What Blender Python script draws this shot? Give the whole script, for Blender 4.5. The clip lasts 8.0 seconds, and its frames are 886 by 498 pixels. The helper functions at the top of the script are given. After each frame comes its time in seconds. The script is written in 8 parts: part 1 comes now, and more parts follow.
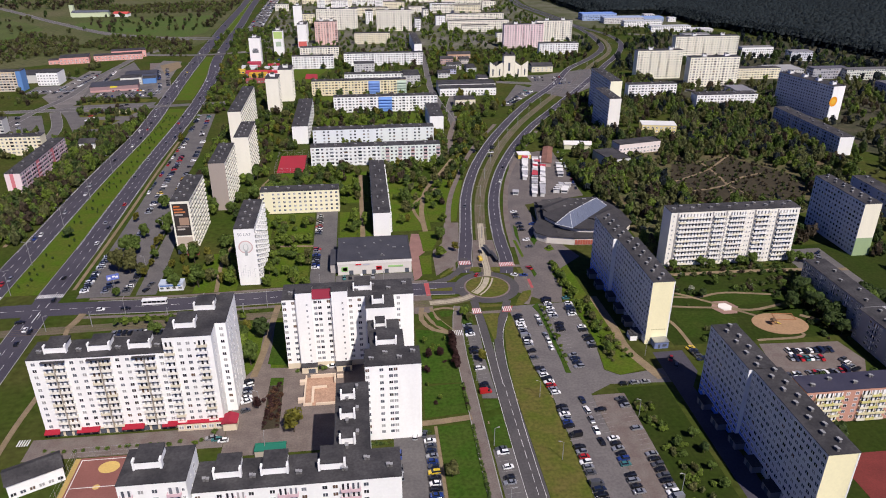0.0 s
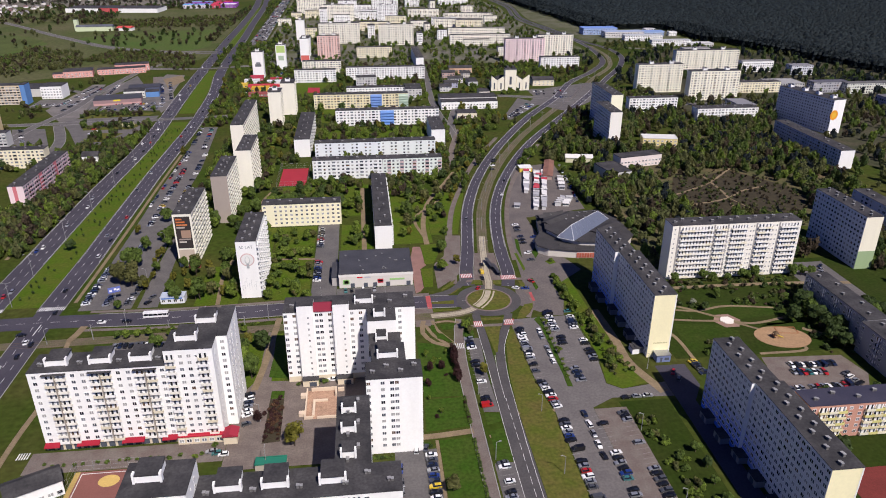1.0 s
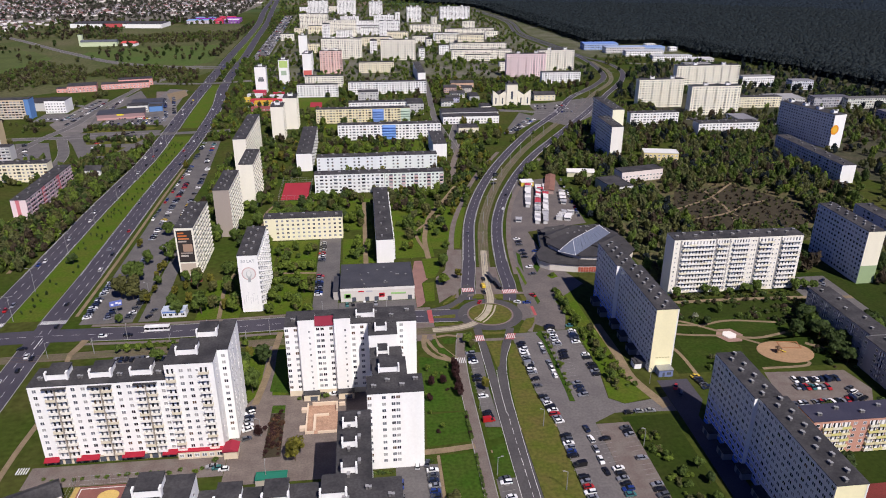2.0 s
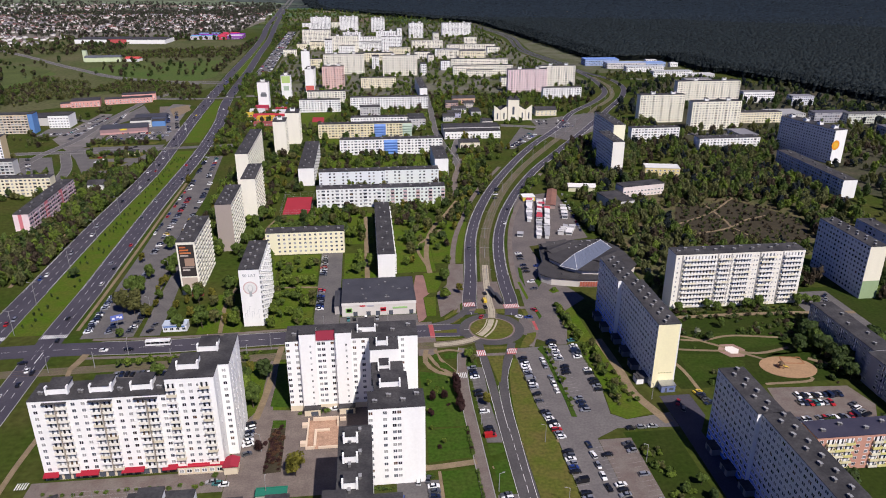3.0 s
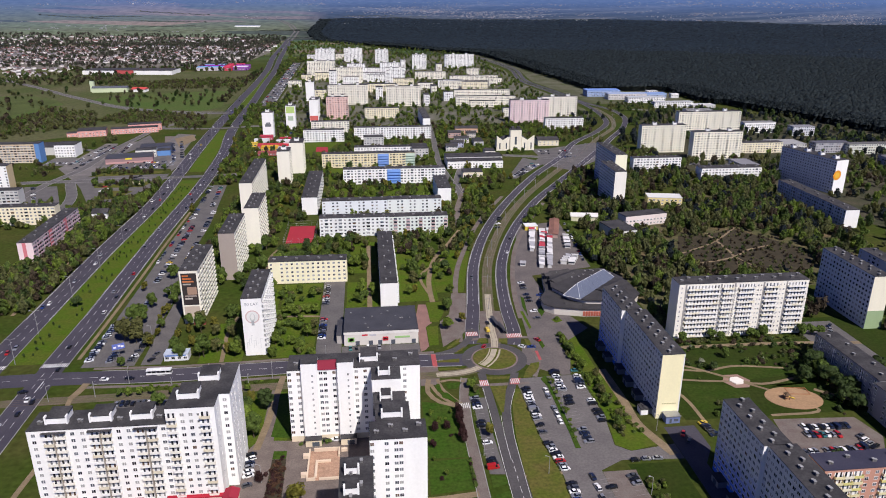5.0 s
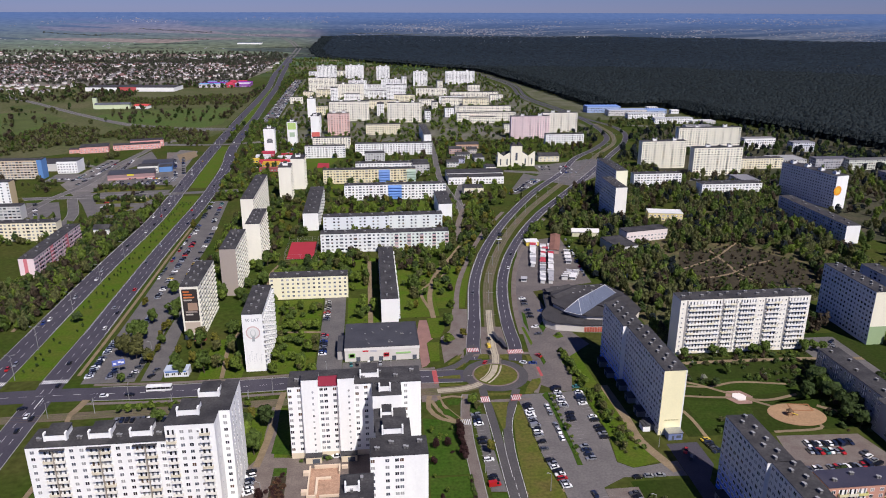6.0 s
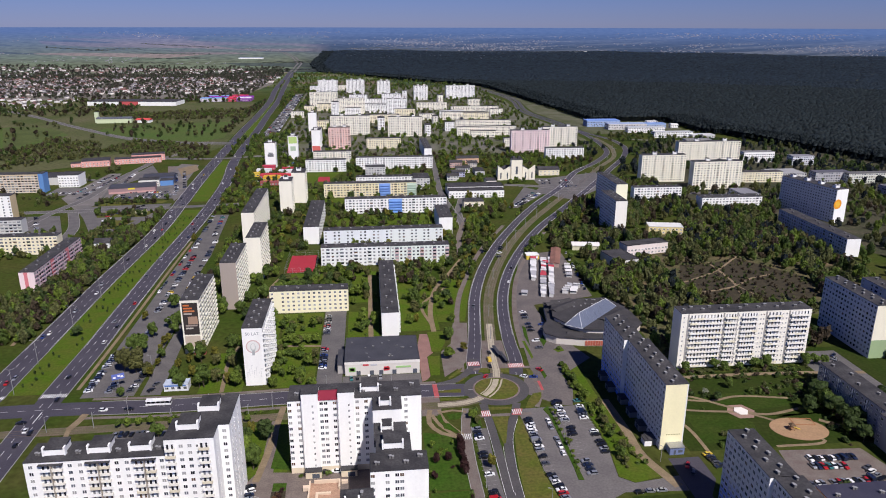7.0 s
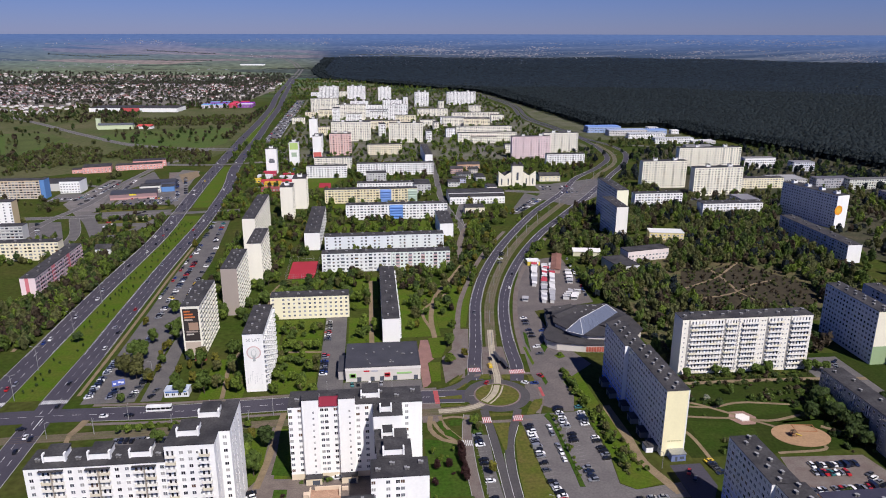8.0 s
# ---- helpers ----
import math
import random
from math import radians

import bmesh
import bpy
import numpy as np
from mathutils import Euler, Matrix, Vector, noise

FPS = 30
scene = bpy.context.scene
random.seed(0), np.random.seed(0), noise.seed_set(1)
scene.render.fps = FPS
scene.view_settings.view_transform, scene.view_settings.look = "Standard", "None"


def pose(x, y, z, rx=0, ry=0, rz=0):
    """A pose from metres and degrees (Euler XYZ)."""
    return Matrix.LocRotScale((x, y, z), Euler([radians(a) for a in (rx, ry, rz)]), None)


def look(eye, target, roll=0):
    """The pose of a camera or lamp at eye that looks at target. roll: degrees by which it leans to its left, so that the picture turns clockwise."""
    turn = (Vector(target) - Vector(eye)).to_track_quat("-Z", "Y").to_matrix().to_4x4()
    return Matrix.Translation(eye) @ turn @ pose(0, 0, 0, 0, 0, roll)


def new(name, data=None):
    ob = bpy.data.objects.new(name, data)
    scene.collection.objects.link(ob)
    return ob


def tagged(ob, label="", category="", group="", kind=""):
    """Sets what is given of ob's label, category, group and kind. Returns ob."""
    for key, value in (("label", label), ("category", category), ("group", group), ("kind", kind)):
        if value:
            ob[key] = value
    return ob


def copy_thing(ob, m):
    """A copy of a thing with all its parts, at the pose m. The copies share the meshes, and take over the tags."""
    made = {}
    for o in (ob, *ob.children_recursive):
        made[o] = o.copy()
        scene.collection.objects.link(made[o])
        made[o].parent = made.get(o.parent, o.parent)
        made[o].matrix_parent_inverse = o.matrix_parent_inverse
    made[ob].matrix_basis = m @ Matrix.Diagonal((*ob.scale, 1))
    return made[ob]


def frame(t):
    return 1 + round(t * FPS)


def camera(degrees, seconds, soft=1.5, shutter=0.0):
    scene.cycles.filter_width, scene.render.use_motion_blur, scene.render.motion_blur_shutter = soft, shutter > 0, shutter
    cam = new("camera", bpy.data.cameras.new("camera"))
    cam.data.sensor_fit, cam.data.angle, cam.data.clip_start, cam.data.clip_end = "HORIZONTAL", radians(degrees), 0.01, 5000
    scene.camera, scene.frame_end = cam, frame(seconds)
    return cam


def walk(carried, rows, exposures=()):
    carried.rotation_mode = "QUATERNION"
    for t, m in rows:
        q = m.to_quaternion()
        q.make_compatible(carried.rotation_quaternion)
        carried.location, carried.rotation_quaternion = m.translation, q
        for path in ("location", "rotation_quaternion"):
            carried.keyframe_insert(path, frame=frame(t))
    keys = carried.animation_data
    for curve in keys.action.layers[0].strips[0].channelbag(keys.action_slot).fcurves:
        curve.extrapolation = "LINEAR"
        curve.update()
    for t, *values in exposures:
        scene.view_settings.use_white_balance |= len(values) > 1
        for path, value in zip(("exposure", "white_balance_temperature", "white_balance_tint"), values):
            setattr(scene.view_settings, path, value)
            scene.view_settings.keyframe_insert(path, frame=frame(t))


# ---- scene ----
# ---------------------------------------------------------------- camera
EYE = Vector((0.0, 0.0, 178.0))


def aim(yaw, pitch, roll):
    """Pose of the hovering camera: yaw to the left of +y, pitch upwards, in degrees."""
    a, p = radians(yaw), radians(pitch)
    way = Vector((-math.sin(a) * math.cos(p), math.cos(a) * math.cos(p), math.sin(p)))
    return look(EYE, EYE + way * 100, roll)


cam = camera(64.03, 8.0, soft=0.98)
walk(cam, [
    (0, aim(-6.800, -25.656, 0.183)),
    (0.5, aim(-6.729, -25.170, 0.170)),
    (1, aim(-6.661, -24.610, 0.169)),
    (1.5, aim(-6.589, -24.054, 0.171)),
    (3, aim(-6.384, -22.299, 0.188)),
    (3.5, aim(-6.323, -21.739, 0.199)),
    (4, aim(-6.263, -21.137, 0.170)),
    (4.5, aim(-6.206, -20.563, 0.206)),
    (6, aim(-6.058, -18.681, 0.147)),
    (6.5, aim(-6.035, -18.107, 0.146)),
    (7, aim(-6.018, -17.584, 0.119)),
    (7.5, aim(-5.999, -17.250, 0.119)),
    (8, aim(-5.947, -17.100, 0.100)),
], exposures=[(0.0, 0.12, 6500, 16.5), (8.0, 0.13, 6300, 15.5)])

# ---------------------------------------------------------------- light
SUN = Vector((0.345, -0.77, 1.0)).normalized()
world = bpy.data.worlds.new("sky")
scene.world = world
world.use_nodes = True
wn = world.node_tree.nodes
sky = wn.new("ShaderNodeTexSky")
sky.sky_type, sky.sun_disc = "NISHITA", False
sky.sun_elevation = math.asin(SUN.z)
sky.sun_rotation = math.atan2(SUN.x, SUN.y)
sky.altitude, sky.air_density, sky.dust_density, sky.ozone_density = 200.0, 1.0, 0.0, 6.0
tint = wn.new("ShaderNodeMix")
tint.data_type, tint.blend_type = "RGBA", "MULTIPLY"
tint.inputs["Factor"].default_value = 1.0
tint.inputs["B"].default_value = (0.68, 0.81, 1.6, 1)
world.node_tree.links.new(sky.outputs[0], tint.inputs["A"])
world.node_tree.links.new(tint.outputs["Result"], wn["Background"].inputs[0])
wn["Background"].inputs[1].default_value = 0.036
sun = new("sun", bpy.data.lights.new("sun", "SUN"))
sun.data.energy, sun.data.angle, sun.data.color = 5.0, radians(0.53), (1.0, 0.95, 0.88)
sun.matrix_world = look(SUN * 300, (0, 0, 0))

# ---------------------------------------------------------------- materials
def surface(name, base, rough=0.8, metal=0.0, amount=0.18, coarse=0.12, fine=1.5, second=None, streak=1.0, bump=0.0, vary="", gloss=0.3):
    """A weathered surface: two scales of noise over world positions; streak stretches the coarse one upright. second: colour of
    the worn patches. vary: 'object' or 'island' gives each piece its own tone."""
    m = bpy.data.materials.new(name)
    m.use_nodes = True
    n, link = m.node_tree.nodes, m.node_tree.links.new
    bsdf = n["Principled BSDF"]
    geo = n.new("ShaderNodeNewGeometry")
    place = n.new("ShaderNodeMapping")
    place.inputs["Scale"].default_value = (1, 1, 1 / streak)
    link(geo.outputs["Position"], place.inputs["Vector"])
    a, b = n.new("ShaderNodeTexNoise"), n.new("ShaderNodeTexNoise")
    a.inputs["Scale"].default_value, a.inputs["Detail"].default_value = coarse, 4
    b.inputs["Scale"].default_value, b.inputs["Detail"].default_value = fine, 2
    link(place.outputs[0], a.inputs["Vector"])
    link(geo.outputs["Position"], b.inputs["Vector"])
    ramp = n.new("ShaderNodeMapRange")
    ramp.inputs["From Min"].default_value, ramp.inputs["From Max"].default_value = 0.35, 0.68
    link(a.outputs["Fac"], ramp.inputs["Value"])
    mix = n.new("ShaderNodeMix")
    mix.data_type = "RGBA"
    c2 = second or tuple(c * (1 - 1.4 * amount) for c in base)
    mix.inputs["A"].default_value, mix.inputs["B"].default_value = (*base, 1), (*c2, 1)
    link(ramp.outputs[0], mix.inputs["Factor"])
    tone = n.new("ShaderNodeMapRange")
    tone.inputs["From Min"].default_value, tone.inputs["From Max"].default_value = 0.25, 0.75
    tone.inputs["To Min"].default_value, tone.inputs["To Max"].default_value = 1 - amount, 1 + amount
    link(b.outputs["Fac"], tone.inputs["Value"])
    last = tone.outputs[0]
    if vary:
        if vary == "object":
            source = n.new("ShaderNodeObjectInfo").outputs["Random"]
        else:
            source = geo.outputs["Random Per Island"]
        own, times = n.new("ShaderNodeMapRange"), n.new("ShaderNodeMath")
        own.inputs["To Min"].default_value, own.inputs["To Max"].default_value = 0.65, 1.3
        times.operation = "MULTIPLY"
        link(source, own.inputs["Value"])
        link(own.outputs[0], times.inputs[0])
        link(last, times.inputs[1])
        last = times.outputs[0]
    scale = n.new("ShaderNodeVectorMath")
    scale.operation = "SCALE"
    link(mix.outputs["Result"], scale.inputs[0])
    link(last, scale.inputs["Scale"])
    link(scale.outputs[0], bsdf.inputs["Base Color"])
    bsdf.inputs["Roughness"].default_value = rough
    bsdf.inputs["Metallic"].default_value = metal
    bsdf.inputs["Specular IOR Level"].default_value = gloss
    if bump:
        relief = n.new("ShaderNodeBump")
        relief.inputs["Strength"].default_value, relief.inputs["Distance"].default_value = 0.6, bump
        link(b.outputs["Fac"], relief.inputs["Height"])
        link(relief.outputs[0], bsdf.inputs["Normal"])
    return m


def glazing(name, vary, light=1.0):
    """Window glass with rooms, blinds or curtains behind it, different from window to window."""
    m = surface(name, (0.03, 0.035, 0.045), rough=0.12, gloss=0.5, amount=0.05)
    n, link = m.node_tree.nodes, m.node_tree.links.new
    source = n.new("ShaderNodeObjectInfo").outputs["Random"] if vary == "object" else n.new("ShaderNodeNewGeometry").outputs["Random Per Island"]
    ramp = n.new("ShaderNodeValToRGB")
    ramp.color_ramp.interpolation = "CONSTANT"
    e = ramp.color_ramp.elements
    e[0].position, e[0].color = 0.0, (0.018, 0.02, 0.026, 1)
    e[1].position, e[1].color = 0.3, (0.075, 0.085, 0.105, 1)
    for pos, c in ((0.5, (0.17, 0.18, 0.2, 1)), (0.7, (0.34, 0.34, 0.33, 1)), (0.95, (0.12, 0.075, 0.05, 1))):
        e.new(pos).color = c
    for el in e:
        el.color = [min(0.6, c * light) for c in el.color[:3]] + [1]
    link(source, ramp.inputs[0])
    link(ramp.outputs[0], n["Principled BSDF"].inputs["Base Color"])
    return m


PAINT = {}


def paint(r, g, b):
    """Facade render of a given colour, shared between buildings."""
    key = (r, g, b)
    if key not in PAINT:
        PAINT[key] = surface("facade_paint", key, rough=0.9, amount=0.03, coarse=0.25, fine=1.2, streak=5.0, gloss=0.1,
                             second=tuple(c * 0.95 for c in key))
    return PAINT[key]


WHITE, CREAM, PALE, GREYW = (0.84, 0.84, 0.81), (0.8, 0.74, 0.54), (0.81, 0.78, 0.66), (0.55, 0.55, 0.53)
GLASS, GLASS_FAR = glazing("window_glass", "object"), glazing("far_window_glass", "island", 1.1)
FRAME = surface("window_frame_plastic", (0.78, 0.78, 0.76), rough=0.5, amount=0.06)
BITUMEN = surface("roof_bitumen", (0.03, 0.029, 0.031), rough=0.85, amount=0.3, coarse=0.14, fine=1.2, second=(0.062, 0.059, 0.06))
CONCRETE = surface("concrete", (0.36, 0.35, 0.33), rough=0.9, amount=0.15, coarse=0.3, fine=2.5)
METAL = surface("galvanised_steel", (0.45, 0.46, 0.47), rough=0.45, metal=0.8, amount=0.12)
ASPHALT = surface("road_asphalt", (0.046, 0.042, 0.056), rough=0.85, amount=0.16, coarse=0.06, fine=1.2, second=(0.062, 0.057, 0.072))
STREET = surface("street_asphalt", (0.06, 0.056, 0.058), rough=0.85, amount=0.18, coarse=0.09, fine=1.2, second=(0.08, 0.074, 0.074))
OLD_ASPHALT = surface("worn_asphalt", (0.095, 0.089, 0.088), rough=0.9, amount=0.18, coarse=0.12, fine=1.0, second=(0.128, 0.118, 0.114))
SLABS = surface("paving_slabs", (0.13, 0.1, 0.088), rough=0.9, amount=0.16, coarse=0.2, fine=1.6, second=(0.16, 0.138, 0.122))
REDPAVE = surface("red_paving", (0.25, 0.14, 0.12), rough=0.9, amount=0.15, coarse=0.2, fine=1.6)
LOT_ASPHALT = surface("bleached_asphalt", (0.112, 0.102, 0.1), rough=0.9, amount=0.18, coarse=0.1, fine=1.0, second=(0.142, 0.13, 0.125))
POLE = surface("grey_pole_paint", (0.3, 0.3, 0.295), rough=0.5, amount=0.1)
FORECOURT = surface("trodden_asphalt", (0.135, 0.116, 0.108), rough=0.9, amount=0.2, coarse=0.1, fine=1.0, second=(0.1, 0.088, 0.084))
KERB = surface("kerb_concrete", (0.3, 0.29, 0.28), rough=0.9, amount=0.12)
PATH = surface("sandy_path", (0.22, 0.165, 0.1), rough=0.95, amount=0.18, coarse=0.2, fine=1.2)
SAND = surface("play_sand", (0.34, 0.215, 0.12), rough=0.95, amount=0.12, coarse=0.2, fine=1.0)
LINE = surface("road_paint", (0.7, 0.7, 0.68), rough=0.7, amount=0.2, fine=3.0)
REDCOURT = surface("red_court", (0.33, 0.025, 0.04), rough=0.85, amount=0.08)
SOIL = surface("bare_soil", (0.046, 0.037, 0.02), rough=0.95, amount=0.25, coarse=0.25, fine=1.5)
RAIL = surface("rail_steel", (0.2, 0.15, 0.12), rough=0.5, metal=0.6, amount=0.2)
BARK = surface("bark", (0.11, 0.085, 0.06), rough=0.95, amount=0.25, coarse=0.8, fine=4.0)
# darkened green for the eastern lawns, with their dim light put into it
GRASS_DIMMED = surface("lawn", (0.02, 0.037, 0.004), rough=0.95, amount=0.28, coarse=0.05, fine=0.6, second=(0.028, 0.038, 0.007), bump=0.1, gloss=0.1)
MEDIAN = surface("mown_grass", (0.055, 0.1, 0.006), rough=0.95, amount=0.25, coarse=0.1, fine=0.8, second=(0.075, 0.092, 0.013), bump=0.1, gloss=0.1)
DRY = surface("dry_grass", (0.075, 0.092, 0.014), rough=0.95, amount=0.3, coarse=0.12, fine=0.7, second=(0.105, 0.09, 0.026), gloss=0.1)
PARK = surface("park_lawn", (0.029, 0.068, 0.006), rough=0.95, amount=0.3, coarse=0.1, fine=0.7, second=(0.042, 0.068, 0.01), bump=0.1, gloss=0.1)
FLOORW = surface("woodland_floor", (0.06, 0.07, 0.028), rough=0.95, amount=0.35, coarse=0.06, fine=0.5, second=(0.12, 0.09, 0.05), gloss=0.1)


def leaves(name, base, amount=0.3):
    """Leaves that let part of the sunlight through."""
    m = surface(name, base, rough=0.7, amount=amount, coarse=0.3, fine=1.3, vary="island", gloss=0.25, second=tuple(c * 0.72 for c in base))
    n, link = m.node_tree.nodes, m.node_tree.links.new
    bsdf = n["Principled BSDF"]
    thin, mix = n.new("ShaderNodeBsdfTranslucent"), n.new("ShaderNodeMixShader")
    link(bsdf.inputs["Base Color"].links[0].from_socket, thin.inputs["Color"])
    mix.inputs[0].default_value = 0.45
    link(bsdf.outputs[0], mix.inputs[1])
    link(thin.outputs[0], mix.inputs[2])
    link(mix.outputs[0], n["Material Output"].inputs["Surface"])
    return m


LEAF = [leaves("fresh_leaves", (0.17, 0.24, 0.035)), leaves("green_leaves", (0.12, 0.18, 0.035)), leaves("deep_leaves", (0.07, 0.11, 0.03)),
        leaves("yellow_leaves", (0.2, 0.19, 0.03)), leaves("plum_leaves", (0.06, 0.026, 0.024)), leaves("olive_leaves", (0.15, 0.155, 0.05)),
        leaves("blossom", (0.42, 0.44, 0.33)), leaves("bare_twigs", (0.085, 0.065, 0.04)), leaves("muted_leaves", (0.14, 0.155, 0.055))]
# the far needles carry blue distance haze in their base colour
PINE_HAZED = leaves("hazed_pine_needles", (0.025, 0.039, 0.052))
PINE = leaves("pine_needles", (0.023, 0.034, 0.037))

# ---------------------------------------------------------------- mesh tools
def box(bm, x0, y0, z0, x1, y1, z1, mat=0, taper=0.0):
    """An upright box; taper draws its top in."""
    t = taper
    v = [bm.verts.new(p) for p in ((x0, y0, z0), (x1, y0, z0), (x1, y1, z0), (x0, y1, z0),
                                   (x0 + t, y0 + t, z1), (x1 - t, y0 + t, z1), (x1 - t, y1 - t, z1), (x0 + t, y1 - t, z1))]
    for f in ((3, 2, 1, 0), (4, 5, 6, 7), (0, 1, 5, 4), (1, 2, 6, 5), (2, 3, 7, 6), (3, 0, 4, 7)):
        bm.faces.new([v[i] for i in f]).material_index = mat
    return v


def tube(bm, p, q, r0, r1, sides=6, mat=0):
    """A tapered round bar from p to q."""
    p, q = Vector(p), Vector(q)
    turn = (q - p).to_track_quat("Z", "Y").to_matrix()
    rings = []
    for c, r in ((p, r0), (q, r1)):
        rings.append([bm.verts.new(c + turn @ Vector((r * math.cos(2 * math.pi * k / sides), r * math.sin(2 * math.pi * k / sides), 0)))
                      for k in range(sides)])
    for k in range(sides):
        j = (k + 1) % sides
        bm.faces.new((rings[0][k], rings[0][j], rings[1][j], rings[1][k])).material_index = mat
    bm.faces.new(rings[1]).material_index = mat


def finish(name, bm, *mats):
    me = bpy.data.meshes.new(name)
    bm.to_mesh(me)
    bm.free()
    for m in mats:
        me.materials.append(m)
    return me


def part(name, data, parent, m=None, label=""):
    """Links a mesh as one part of a thing."""
    ob = new(name, data)
    ob.parent = parent
    if m is not None:
        ob.matrix_local = m
    if label:
        ob["label"] = label
    return ob


def empty(name, x, y, z=0.0, rz=0.0):
    ob = new(name)
    ob.matrix_world = pose(x, y, z, 0, 0, rz)
    ob.empty_display_size = 0.5
    return ob


def joined(name, verts, faces, mats, index=None):
    """One mesh out of arrays: verts (n, 3) and faces (m, 3 or 4)."""
    verts, faces = np.asarray(verts, np.float32), np.asarray(faces, np.int32)
    me = bpy.data.meshes.new(name)
    me.vertices.add(len(verts))
    me.vertices.foreach_set("co", verts.ravel())
    me.loops.add(faces.size)
    me.loops.foreach_set("vertex_index", faces.ravel())
    me.polygons.add(len(faces))
    k = faces.shape[1]
    me.polygons.foreach_set("loop_start", np.arange(0, faces.size, k, dtype=np.int32))
    if index is not None:
        me.polygons.foreach_set("material_index", np.asarray(index, np.int32))
    for m in mats:
        me.materials.append(m)
    me.update(calc_edges=True)
    return me


def tile(verts, faces, places):
    """Copies of a template at rows of (x, y, z, turn, size, height)."""
    verts, faces, places = np.asarray(verts, float), np.asarray(faces), np.asarray(places, float)
    c, s = np.cos(places[:, 3])[:, None], np.sin(places[:, 3])[:, None]
    x, y, z = (verts[:, k][None] for k in range(3))
    size, tall = places[:, 4][:, None], places[:, 5][:, None]
    out = np.stack([places[:, :1] + (x * c - y * s) * size, places[:, 1:2] + (x * s + y * c) * size, places[:, 2:3] + z * tall], -1)
    many = faces[None] + (np.arange(len(places)) * len(verts))[:, None, None]
    return out.reshape(-1, 3), many.reshape(-1, faces.shape[1])


def curve(points, step=6.0):
    """A smooth line through points, as rows of x, y."""
    p = np.array(points, float)
    gaps = np.hypot(*np.diff(p, axis=0).T)[:, None] + 1e-9
    slope = np.diff(p, axis=0) / gaps
    at = np.vstack([slope[:1], (slope[:-1] * gaps[1:] + slope[1:] * gaps[:-1]) / (gaps[1:] + gaps[:-1]), slope[-1:]])
    out = []
    for k, g in enumerate(gaps[:, 0]):
        for t in np.linspace(0, 1, max(2, int(g / step)), endpoint=False):
            out.append((2 * t**3 - 3 * t**2 + 1) * p[k] + (t**3 - 2 * t**2 + t) * g * at[k] + (3 * t**2 - 2 * t**3) * p[k + 1] + (t**3 - t**2) * g * at[k + 1])
    return np.array(out + [p[-1]])


def beside(line, off):
    """The line moved to its left by off."""
    d = np.gradient(line, axis=0)
    d /= np.hypot(d[:, 0], d[:, 1])[:, None] + 1e-9
    return line + off * np.stack([-d[:, 1], d[:, 0]], -1)


def ribbon(bm, line, half, z0, z1, mat=0, left=None):
    """A strip of road along a line, with a top at z1 and sides down to z0."""
    a, b = beside(line, half if left is None else left), beside(line, -half)
    rows = [[bm.verts.new((*p, z)) for p in side] for side, z in ((a, z0), (a, z1), (b, z1), (b, z0))]
    for r, s in zip(rows, rows[1:]):
        for k in range(len(line) - 1):
            bm.faces.new((r[k], s[k], s[k + 1], r[k + 1])).material_index = mat


def slab(bm, pts, z0, z1, mat=0):
    """A flat slab over an outline."""
    if sum(p[0] * q[1] - q[0] * p[1] for p, q in zip(pts, pts[1:] + pts[:1])) < 0:
        pts = pts[::-1]
    low, top = [bm.verts.new((x, y, z0)) for x, y in pts], [bm.verts.new((x, y, z1)) for x, y in pts]
    bm.faces.new(top).material_index = mat
    for k in range(len(pts)):
        j = (k + 1) % len(pts)
        bm.faces.new((low[k], low[j], top[j], top[k])).material_index = mat


FOOT, LANES, PAVED = [], [], []
CROSSINGS = [(-206, 311, -138, 332), (44, 301, 80, 341), (-206, 718, -140, 740), (-232, 992, -170, 1016), (-240, 1122, -180, 1160)]  # where kerbs give way


def free(x, y, r=2.0):
    """Whether a tree of that radius fits in at (x, y), clear of houses, roads and paving."""
    for x0, y0, x1, y1 in FOOT:
        if x0 - r < x < x1 + r and y0 - r < y < y1 + r:
            return False
    for x0, y0, x1, y1 in PAVED:
        if x0 - 0.5 < x < x1 + 0.5 and y0 - 0.5 < y < y1 + 0.5:
            return False
    for line, half in LANES:
        if np.min((line[:, 0] - x) ** 2 + (line[:, 1] - y) ** 2) < (half + 1.0) ** 2:
            return False
    return True


def rect(x0, y0, x1, y1):
    return [(x0, y0), (x1, y0), (x1, y1), (x0, y1)]


def ring(x, y, rx, ry=None, n=40, turn=0.0):
    ry, a = ry or rx, radians(turn)
    pts = [(rx * math.cos(2 * math.pi * k / n), ry * math.sin(2 * math.pi * k / n)) for k in range(n)]
    return [(x + p * math.cos(a) - q * math.sin(a), y + p * math.sin(a) + q * math.cos(a)) for p, q in pts]


def laid(name, label, category, outlines, material, z1, z0=-0.05):
    """A paved or planted area of the setting."""
    bm = bmesh.new()
    for pts in outlines:
        slab(bm, pts, z0, z1)
        if category != "lawn":
            xs, ys = [p[0] for p in pts], [p[1] for p in pts]
            PAVED.append((min(xs), min(ys), max(xs), max(ys)))
    return tagged(new(name, finish(name, bm, material)), label, category, kind="structure")


